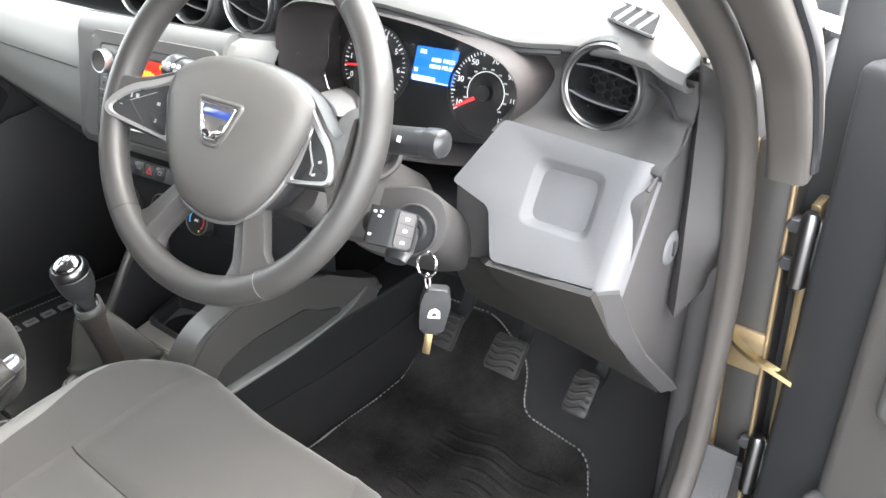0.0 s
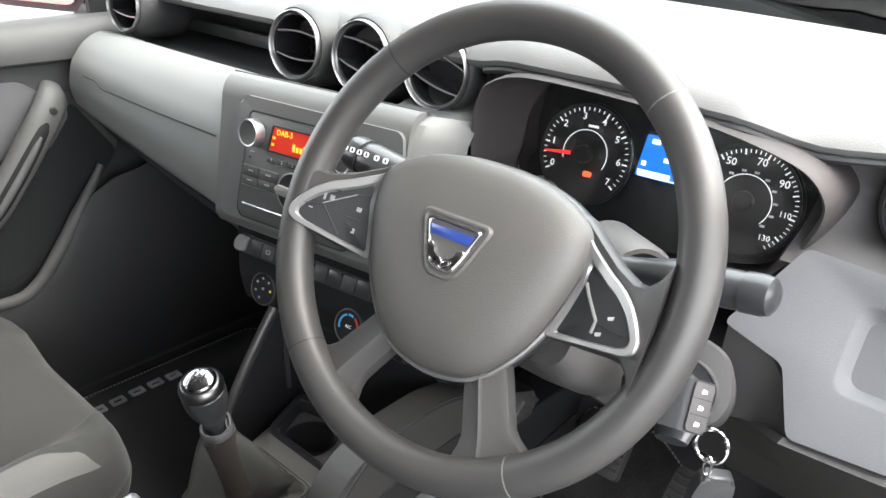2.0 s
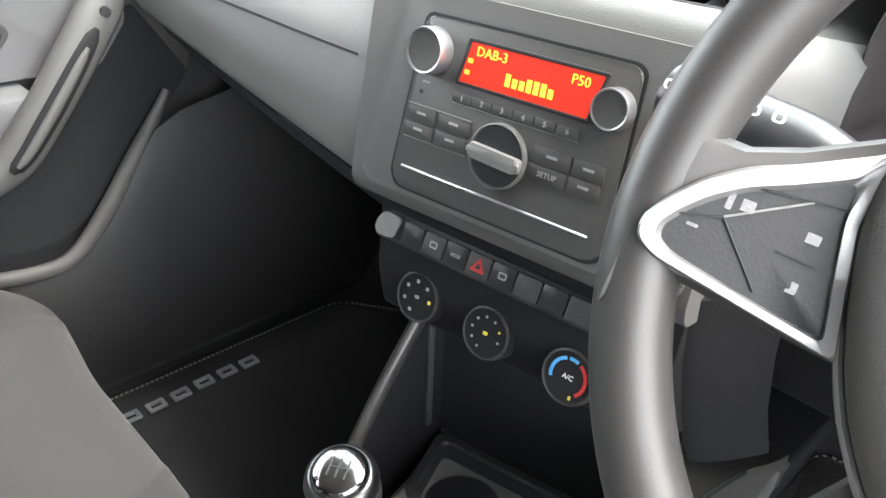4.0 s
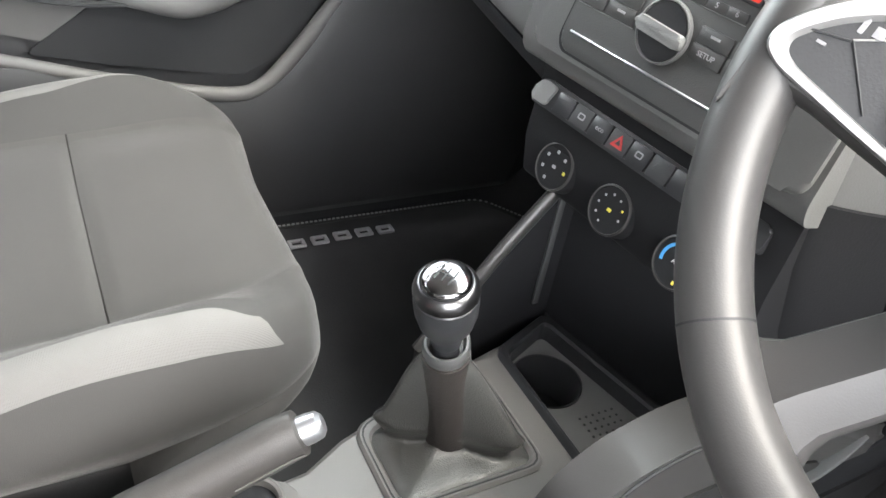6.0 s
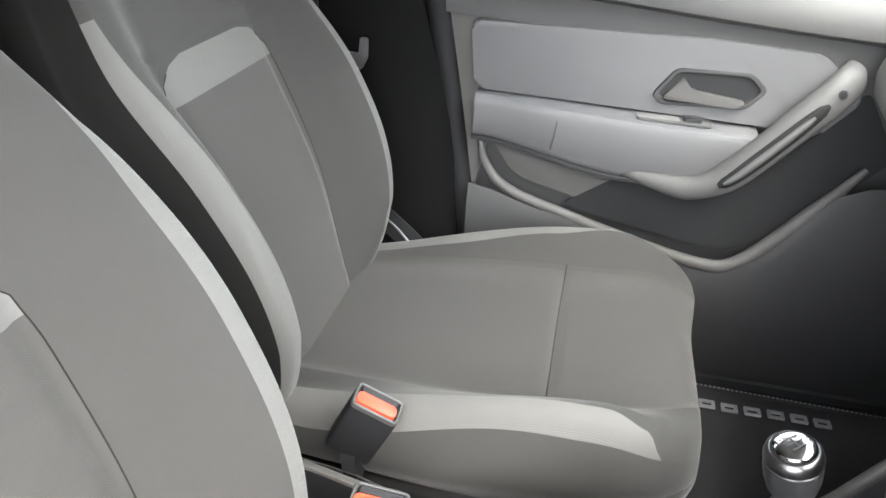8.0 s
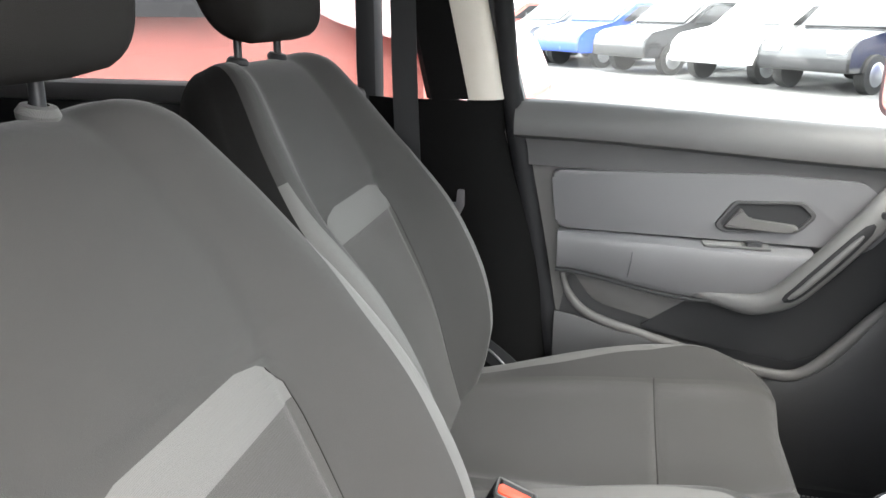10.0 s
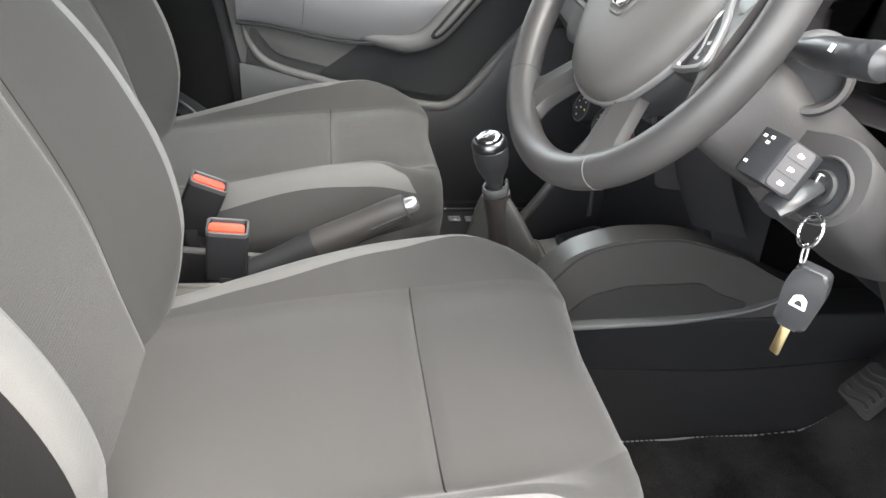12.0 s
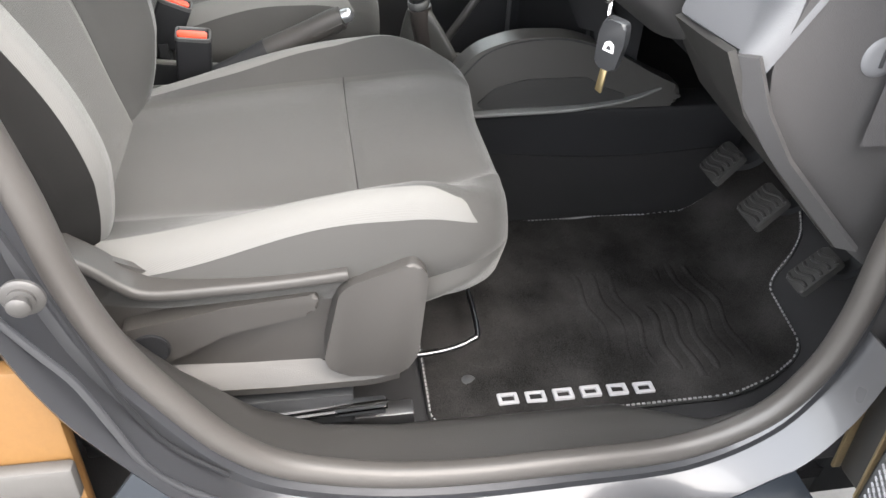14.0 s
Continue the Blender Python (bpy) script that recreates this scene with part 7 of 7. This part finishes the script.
# pocket rim along the bottom
pr = spline([(DX + 0.002, -0.243, 0.885), (DX + 0.010, -0.228, 0.835), (DX + 0.018, -0.185, 0.795), (DX + 0.026, -0.08, 0.765), (DX + 0.030, 0.05, 0.732), (DX + 0.032, 0.15, 0.714), (DX + 0.030, 0.20, 0.722), (DX + 0.026, 0.25, 0.768), (DX + 0.020, 0.31, 0.840), (DX + 0.012, 0.36, 0.905)], 6)
part("pocket_rim", sweep(pr, round_section(0.010, 0.008, 12), up=(1, 0, 0), scale=lambda u: curve_at([(0, 0.5), (0.2, 0.9), (0.6, 1.1), (0.85, 1.3), (1, 0.6)], u)), DOOR_MID, pd, "pale rim of the door pocket")
rows = []
for y in np.linspace(-0.25, 0.70, 24):
    zt = curve_at([(-0.25, 0.80), (-0.1, 0.765), (0.15, 0.708), (0.22, 0.735), (0.36, 0.88), (0.5, 0.9)], y)
    rows.append([(DX + 0.026, y, zt), (DX + 0.032, y, zt - 0.03), (DX + 0.022, y, 0.62), (DX - 0.012, y, 0.52), (DX - 0.04, y, 0.42)])
part("pocket_wall", thick(quad_strip(rows), 0.006), DASH_DARK, pd, "black door pocket")
part("window_frame", prism([(0.62, 1.13), (0.66, 1.13), (0.30, 1.62), (-0.48, 1.62), (-0.374, 1.18), (-0.322, 1.18), (-0.425, 1.58), (0.27, 1.58)], 0.035, Matrix.Translation((-0.735, 0, 0)) @ YZ, 0.0), BLACK, pd)

part("mirror_triangle", prism([(0.40, 1.140), (0.66, 1.125), (0.66, 1.20), (0.40, 1.36)], 0.012, Matrix.Translation((-0.728, 0, 0)) @ YZ, 0.01), BLACK, pd, "black corner trim of the window")

# door mirror outside
mi = thing("door_mirror", "black door mirror with pale glass, passenger side", "mirror")
mm = pose(-0.914, 0.424, 1.225, 0, 0, 19.5)
part("shell", loft([[mm @ Vector((x * s, y, z * s)) for x, z in rounded(rect(0.24, 0.16), 0.04, 5)] for s, y in ((1.0, -0.04), (1.02, -0.02), (0.98, 0.03), (0.8, 0.07), (0.4, 0.09))]), PAINT, mi)
part("mirror_glass", prism(rect(0.21, 0.135), 0.003, mm @ pose(0, -0.041, 0, 90), 0.03), CHROME, mi, "mirror glass")
part("foot", box(-0.84, -0.74, 0.42, 0.50, 1.12, 1.165, 0.012), BLACK, mi)

# ---------------------------------------------------------------- passenger side post and belt
bp = thing("wall_post", "charcoal middle post trim with pale upper part", "pillar", kind="structure")
rows = []
for z in np.linspace(0.42, 1.19, 14):
    yf = curve_at([(0.42, -0.225), (0.80, -0.275), (1.19, -0.362)], z)
    rows.append([(-0.715, yf, z), (-0.690, yf - 0.006, z), (-0.672, yf - 0.03, z), (-0.664, yf - 0.09, z), (-0.672, yf - 0.20, z), (-0.70, yf - 0.26, z)])
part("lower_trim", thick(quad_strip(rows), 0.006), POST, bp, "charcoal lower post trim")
part("trim_joint", sweep([Vector((-0.6675, -0.395, 0.99)), Vector((-0.660, -0.45, 0.985)), Vector((-0.664, -0.52, 0.985))], round_section(0.0015, n=6)), DASH_LIGHT, bp)
rows, dark_rows = [], []
for z in np.linspace(1.19, 1.63, 8):
    yf = -0.362 - 0.22 * (z - 1.19)
    rows.append([(-0.70, yf, z), (-0.684, yf - 0.004, z), (-0.676, yf - 0.014, z), (-0.672, yf - 0.040, z), (-0.676, yf - 0.056, z), (-0.70, yf - 0.062, z)])
    dark_rows.append([(-0.70, yf - 0.058, z), (-0.672, yf - 0.064, z), (-0.664, yf - 0.085, z), (-0.664, yf - 0.120, z), (-0.70, yf - 0.138, z)])
part("upper_trim", thick(quad_strip(rows), 0.006), BEIGE, bp, "pale upper post trim")
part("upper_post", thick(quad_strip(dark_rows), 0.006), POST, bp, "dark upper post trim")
part("rubber_edge", sweep(spline([(-0.700, -0.208, 0.46), (-0.700, -0.255, 0.72), (-0.700, -0.298, 0.95), (-0.700, -0.343, 1.17), (-0.700, -0.365, 1.35), (-0.700, -0.395, 1.6)], 6), round_section(0.018, 0.016, 12), up=(1, 0, 0)), DEEP, bp)
part("grey_edge", sweep(spline([(-0.6935, -0.234, 0.46), (-0.6935, -0.281, 0.72), (-0.6935, -0.324, 0.95), (-0.6935, -0.369, 1.17)], 6), round_section(0.006, n=8), up=(1, 0, 0)), DOOR_MID, bp)
bt = thing("seat_belt", "black seat belt hanging by the middle post", "seat belt")
part("webbing", sweep([Vector((-0.640, -0.505, 0.45)), Vector((-0.638, -0.515, 0.80)), Vector((-0.640, -0.53, 1.2)), Vector((-0.655, -0.54, 1.55))], rect(0.046, 0.0025), up=(1, 0, 0)), BLACK, bt)
part("tongue", prism([(-0.455, 0.985), (-0.415, 0.985), (-0.405, 1.005), (-0.405, 1.035), (-0.418, 1.035), (-0.420, 1.010), (-0.455, 1.012)], 0.004, Matrix.Translation((-0.628, -0.012, 0.0)) @ YZ, 0.004), STEEL, bt, "steel belt tongue")
rl = thing("belt_anchor_strap", "short dark belt strap with a steel edge by the passenger seat", "belt anchor")
part("strap", sweep(spline([(-0.62, -0.40, 0.75), (-0.60, -0.36, 0.735), (-0.585, -0.31, 0.70), (-0.575, -0.27, 0.64)], 5), rect(0.040, 0.003), up=(1, 0, 0)), BLACK, rl)
part("plate", sweep(spline([(-0.600, -0.395, 0.757), (-0.585, -0.355, 0.742), (-0.57, -0.315, 0.712)], 4), round_section(0.0025, n=6), up=(1, 0, 0)), STEEL, rl)
part("rear_sill_pad", box(-0.735, -0.66, -1.48, -0.62, 1.165, 1.205, 0.012), DOOR_UP, bp)
part("rear_frame", box(-0.745, -0.69, -0.64, -0.60, 1.17, 1.63, 0.008), BLACK, bp)
tagged(part("rear_bench", merge(box(-0.62, 0.58, -1.46, -1.0, 0.60, 0.74, 0.05, 4), box(-0.62, 0.58, -1.50, -1.36, 0.72, 1.22, 0.05, 4)), HEADREST), "dark rear bench behind the front seats", "rear seat", kind="structure")

# ---------------------------------------------------------------- floor mats
def floor_mat(label, outline, letters, bumps, pile):
    m_ = thing("floor_mat", label, "floor mat", "front floor mats")
    pts = rounded(outline, 0.03, 5)
    zf = lambda x, y: floor_height(x, y) + 0.006
    bm = bmesh.new()
    xs_ = [p[0] for p in pts]
    ys_ = [p[1] for p in pts]
    lo = [bm.verts.new((p[0], p[1], 0)) for p in pts]
    bm.faces.new(lo)
    bmesh.ops.triangulate(bm, faces=bm.faces[:])
    for _ in range(5):
        long_ = [e for e in bm.edges if e.calc_length() > 0.035]
        if not long_:
            break
        bmesh.ops.subdivide_edges(bm, edges=long_, cuts=1, use_grid_fill=True)
        bmesh.ops.triangulate(bm, faces=bm.faces[:])
    for v in bm.verts:
        v.co.z = zf(v.co.x, v.co.y) + bumps * 0.003 * (noise.noise(v.co * 14) + 0.5 * noise.noise(v.co * 40))
    part("carpet_face", thick(bm, 0.005), pile, m_, "black carpet pile", sharp=80)
    edge_ = [Vector((p[0], p[1], zf(p[0], p[1]) + 0.001)) for p in pts]
    part("bound_edge", sweep(edge_, round_section(0.004, 0.003, 8), closed=True), RUBBER, m_)
    dots = []
    for a_, b_ in zip(edge_, edge_[1:] + edge_[:1]):
        n_ = max(1, round((b_ - a_).length / 0.008))
        for k in range(n_):
            dots.append((a_ + (b_ - a_) * (k / n_), (b_ - a_).normalized()))
    sb_ = bmesh.new()
    for p, t_ in dots:
        s_ = t_.cross(Vector((0, 0, 1))) * 0.0012
        q_ = [p - t_ * 0.0024 - s_, p + t_ * 0.0024 - s_, p + t_ * 0.0024 + s_, p - t_ * 0.0024 + s_]
        lo_ = [sb_.verts.new(c + Vector((0, 0, 0.0025))) for c in q_]
        hi_ = [sb_.verts.new(c + Vector((0, 0, 0.0048))) for c in q_]
        sb_.faces.new(hi_)
        for k in range(4):
            sb_.faces.new((lo_[k], lo_[(k + 1) % 4], hi_[(k + 1) % 4], hi_[k]))
    tagged(part("stitching", sb_, STITCH, m_, "grey edge stitching"), kind="stuff")
    x0, y0, dy, turn = letters
    for i in range(6):
        yy = y0 + dy * i
        zz = zf(x0, yy)
        w_ = abs(dy) * 0.72
        part("emblem_bar", framed(rect(w_, 0.0205), rect(w_ - 0.0115, 0.0100), 0.0045, pose(x0, yy, zz + 0.0040, 0, 0, turn), 0.002, 0.001, 0.0008), LETTER, m_, "silver embroidered block")
    return m_


dm = floor_mat("worn black driver's floor mat with grey stitched edge", [(0.560, 0.108), (0.205, 0.118), (0.13, 0.17), (0.082, 0.26), (0.085, 0.46), (0.088, 0.625), (0.084, 0.69), (0.080, 0.80), (0.215, 0.805), (0.318, 0.772), (0.342, 0.714), (0.488, 0.703), (0.530, 0.63), (0.555, 0.55)], (0.527, 0.222, 0.0412, 90), 1.0, MAT_PILE)
part("fixing_stud", lathe([(0, 0.006), (0.010, 0.0055), (0.0145, 0.003), (0.015, 0.0), (0, 0)], pose(0.482, 0.174, floor_height(0.48, 0.17) + 0.006), 28), DASH_DARK, dm, "round grey fixing stud")
heel = thick(quad_strip([[(x, y, floor_height(x, y) + 0.0095 + 0.0048 * (0.75 + 0.5 * noise.noise((x * 9, y * 9, 0))) * math.sin(y * 205 + 90 * (x - 0.39) ** 2 + 1.3 * math.sin(x * 48 + y * 11)) * ease(0.36, 0.42, y) * (1 - ease(0.62, 0.67, y)) * ease(0.235, 0.27, x) * (1 - ease(0.48, 0.515, x))) for y in np.linspace(0.36, 0.67, 100)] for x in np.linspace(0.235, 0.515, 24)]), 0.002)
part("heel_pad", heel, MAT_PILE, dm, "ribbed heel pad")
floor_mat("black passenger floor mat with silver emblem blocks", [(-0.190, -0.02), (-0.185, 0.62), (-0.25, 0.72), (-0.56, 0.72), (-0.69, 0.62), (-0.700, -0.02)], (-0.642, 0.410, -0.0392, -90), 0.4, MAT_LIFTED)

# ---------------------------------------------------------------- pedals
def pedal(label, p, w, h, tilt, top_):
    o = thing("pedal", label, "pedal", "driver's pedals")
    m = face(*p, tilt)
    part("pad", prism([(-w / 2, -h / 2), (w / 2, -h / 2), (w / 2 * 0.92, h / 2), (-w / 2 * 0.92, h / 2)], 0.012, m @ pose(0, 0, -0.012), 0.008, 0.004), PEDAL, o)
    for i in range(5):
        y_ = -h / 2 + h * (i + 0.8) / 5.6
        pth_ = [m @ Vector((x, y_ + 0.005 * math.sin(x / w * 6.0), 0.0008)) for x in np.linspace(-w * 0.42, w * 0.42, 10)]
        part("rib", sweep(pth_, round_section(0.0028, 0.0024, 8), up=m.to_3x3() @ Vector((0, 0, 1))), PEDAL, o)
    part("arm", sweep(spline([m @ Vector((0, 0, -0.010)), m @ Vector((0, 0.06, -0.05)), Vector(top_)], 6), rect(0.012, 0.022), up=(1, 0, 0)), BLACK, o)


pedal("black ribbed rubber clutch pedal", (0.206, 0.652, 0.605), 0.064, 0.066, 40, (0.206, 0.84, 0.82))
pedal("black ribbed rubber brake pedal", (0.338, 0.658, 0.603), 0.066, 0.066, 42, (0.338, 0.84, 0.82))
pedal("black ribbed accelerator pedal", (0.478, 0.672, 0.582), 0.046, 0.074, 42, (0.48, 0.82, 0.80))
cv_ = thing("pedal_cover", "pale metal bracket with dark hole under the dash", "bracket")
part("bracket", box(0.40, 0.50, 0.585, 0.625, 0.742, 0.760, 0.004), SATIN_METAL, cv_)
part("hole", lathe([(0, 0.001), (0.009, 0.001), (0.009, 0), (0, 0)], pose(0.47, 0.588, 0.741, 100), 16), BLACK, cv_)

# ---------------------------------------------------------------- open driver's door
dd_ = thing("driver_door", "open driver's door with charcoal card and speaker grille", "car door")
mdo = pose(0.800, 0.635, 0, 0, 0, -24)  # local x runs out along the open door, y forward, z up
part("card", box(0.085, 1.02, -0.075, 0.06, 0.42, 1.16, 0.02, 3, mdo), SEAT_PLASTIC, dd_, "charcoal door card")
part("edge", box(-0.005, 0.090, -0.050, 0.11, 0.40, 1.19, 0.014, 3, mdo), BLACK, dd_, "black door edge seal")
part("skin", box(0.0, 1.05, 0.075, 0.12, 0.36, 1.16, 0.015, 3, mdo), PAINT, dd_)
part("panel", box(0.13, 0.98, -0.088, -0.06, 0.86, 1.08, 0.012, 3, mdo), DOOR_MID, dd_)
part("pocket", box(0.085, 0.96, -0.095, -0.06, 0.44, 0.72, 0.012, 3, mdo), END_CAP, dd_)
grd = thing("speaker_grille", "grey dotted speaker grille on the open door", "speaker grille")
mgr = mdo @ pose(0.195, -0.095, 0.590, 90)
part("plate", prism(rect(0.19, 0.22), 0.004, mgr, 0.02, 0.002), DASH_DARK, grd)
dotb = bmesh.new()
for i in range(26):
    for j in range(21):
        x_, y_ = (i - 12.5) * 0.0068, (j - 10) * 0.0098
        if abs(x_) < 0.086 and abs(y_) < 0.102:
            bmesh.ops.create_cube(dotb, size=1, matrix=mgr @ Matrix.LocRotScale((x_, y_, 0.0045), None, (0.0052, 0.0022, 0.002)))
tagged(part("dots", dotb, LETTER, grd, "rows of pale dots"), kind="stuff")

# hinges and shut line between post and open door
for z in (0.975, 0.66):
    hg = part("hinge", box(0.746, 0.790, 0.606, 0.622, z - 0.032, z + 0.032, 0.005), RING, dd_, "greased steel hinge")
    part("hinge_leaf", box(0.760, 0.806, 0.596, 0.608, z - 0.022, z + 0.022, 0.005), SATIN, hg)
    part("pin", lathe([(0, -0.055), (0.010, -0.045), (0.010, 0.04), (0.007, 0.046), (0, 0.046)], pose(0.768, 0.596, z), 20), RING, hg)
    for dz in (-0.024, 0.024):
        part("bolt", lathe([(0, 0.009), (0.008, 0.009), (0.010, 0.006), (0.010, 0), (0, 0)], pose(0.752, 0.606, z + dz, 90), 6), SATIN, hg)
LEAN_OUT = Matrix(((1, 0, -0.042, 0.042 * 1.08 + 0.004), (0, 1, 0, 0), (0, 0, 1, 0), (0, 0, 0, 1)))
fp = thing("front_post", "bronze waxed front door post with grey panel", "pillar", kind="structure")
part("post_panel", box(0.688, 0.737, 0.612, 0.70, 0.45, 1.085, 0.008, 2, LEAN_OUT), PILLAR, fp)
part("post_edge", box(0.684, 0.690, 0.604, 0.616, 0.45, 1.085, 0.002, 2, LEAN_OUT), BRONZE, fp)
part("post_edge", box(0.733, 0.738, 0.604, 0.616, 0.45, 1.085, 0.002, 2, LEAN_OUT), BRONZE, fp)
part("post_step", box(0.686, 0.737, 0.606, 0.615, 0.785, 0.845, 0.004, 2, LEAN_OUT), BRONZE, fp)
part("post_wax", box(0.752, 0.764, 0.622, 0.66, 0.45, 1.02, 0.004, 2, LEAN_OUT), BRONZE, fp)
part("post_dark", box(0.738, 0.80, 0.66, 0.70, 0.40, 1.36, 0.006), BLACK, fp)
ck = thing("door_check_strap", "pale door check strap between post and door", "check strap")
part("strap", sweep(spline([(0.700, 0.606, 0.835), (0.735, 0.585, 0.828), (0.775, 0.585, 0.815), (0.815, 0.60, 0.79)], 6), rect(0.012, 0.006), up=(0, 0, 1)), BRASS, ck)

# rear door edge behind the middle post
rdj = thing("rear_door_jamb", "ochre waxed rear door shut with grey band", "door jamb", kind="structure")
part("jamb", box(0.70, 0.722, -1.1, -0.282, 0.40, 0.735, 0.006), OCHRE, rdj)
part("band", box(0.722, 0.740, -0.9, -0.280, 0.570, 0.618, 0.006), SEAT_PLASTIC, rdj)

# ---------------------------------------------------------------- cars parked outside
def parked_car(label, x, y, turn, paint, scale=1.0):
    c = thing("parked_car", label, "car", "parked cars")
    m = pose(x, y, 0, 0, 0, turn) @ Matrix.Scale(scale, 4)
    prof = [(-2.1, 0.35), (-2.15, 0.75), (-2.05, 0.98), (-1.75, 1.05), (-1.30, 1.45), (0.35, 1.48), (1.05, 1.02), (1.90, 0.88), (2.10, 0.70), (2.10, 0.35)]
    pr_ = rounded(prof, 0.10, 4)
    part("body", loft([[m @ Vector((p[0], s * w, p[1])) for p in pr_] for s, w in ((-1, 0.80), (-1, 0.86), (1, 0.86), (1, 0.80))]), paint, c)
    gl_ = rounded([(-1.55, 1.05), (-1.20, 1.38), (0.28, 1.40), (0.82, 1.05)], 0.06, 3)
    for sy in (-1, 1):
        part("side_window", prism([(p[0], p[1]) for p in gl_], 0.01, m @ Matrix.Translation((0, sy * 0.862 - 0.005, 0)) @ Matrix(((1, 0, 0, 0), (0, 0, 1, 0), (0, 1, 0, 0), (0, 0, 0, 1)))), SATIN, c, "dark side windows")
        for wx in (-1.30, 1.32):
            w_ = part("wheel", lathe([(0, 0.0), (0.20, 0.01), (0.32, 0.02), (0.32, 0.2), (0, 0.2)], m @ pose(wx, sy * 0.87, 0.32, 90 * sy), 24), RUBBER, c)
            part("rim", lathe([(0, -0.012), (0.08, -0.015), (0.19, 0.0), (0.20, 0.01)], m @ pose(wx, sy * 0.875, 0.32, 90 * sy), 20, close=False), SATIN_METAL, w_)
    part("windscreen", thick(quad_strip([[m @ Vector((0.42, -0.7, 1.44)), m @ Vector((0.42, 0.7, 1.44))], [m @ Vector((1.02, -0.76, 1.05)), m @ Vector((1.02, 0.76, 1.05))]]), 0.02), SATIN, c)
    for sy in (-0.6, 0.6):
        part("headlight", box(2.02, 2.12, sy - 0.16, sy + 0.16, 0.66, 0.80, 0.03, 2, m), WHITE, c)
    return c


# red washed towards pink: outdoor glare and reflections sit in the paint colour
P_RED = material("red car paint paled by glare", (0.52, 0.19, 0.165), 0.25, vary=0.05, bump=0, coat=0.8)
P_WHITE = material("white car paint", (0.80, 0.80, 0.80), 0.25, vary=0.03, bump=0, coat=0.8)
P_BLUE = material("blue car paint", (0.03, 0.08, 0.42), 0.25, vary=0.05, bump=0, coat=0.8)
P_GREY = material("grey car paint", (0.20, 0.21, 0.22), 0.25, vary=0.05, bump=0, coat=0.8)
P_BLACK = material("black car paint", (0.02, 0.02, 0.022), 0.2, vary=0.05, bump=0, coat=0.8)
parked_car("bright red car parked close beside", -2.9, -3.28, -92, P_RED, 1.25)
ROW = [(P_GREY, "grey"), (P_BLACK, "black"), (P_WHITE, "white"), (P_RED, "red"), (P_GREY, "grey"), (P_BLUE, "blue"), (P_BLACK, "black"), (P_WHITE, "white"), (P_BLACK, "black"), (P_BLUE, "blue"), (P_WHITE, "white"), (P_GREY, "grey"), (P_BLACK, "black")]
for i, (pn, cl) in enumerate(ROW):
    yy = -9.35 + 1.50 * i + 0.10 * math.sin(i * 2.1)
    parked_car(cl + " car in a slanting row across the yard", -16.4 + 1.08 * yy - 1.41, yy + 1.55, -48 + 3 * math.sin(i * 1.7), pn)
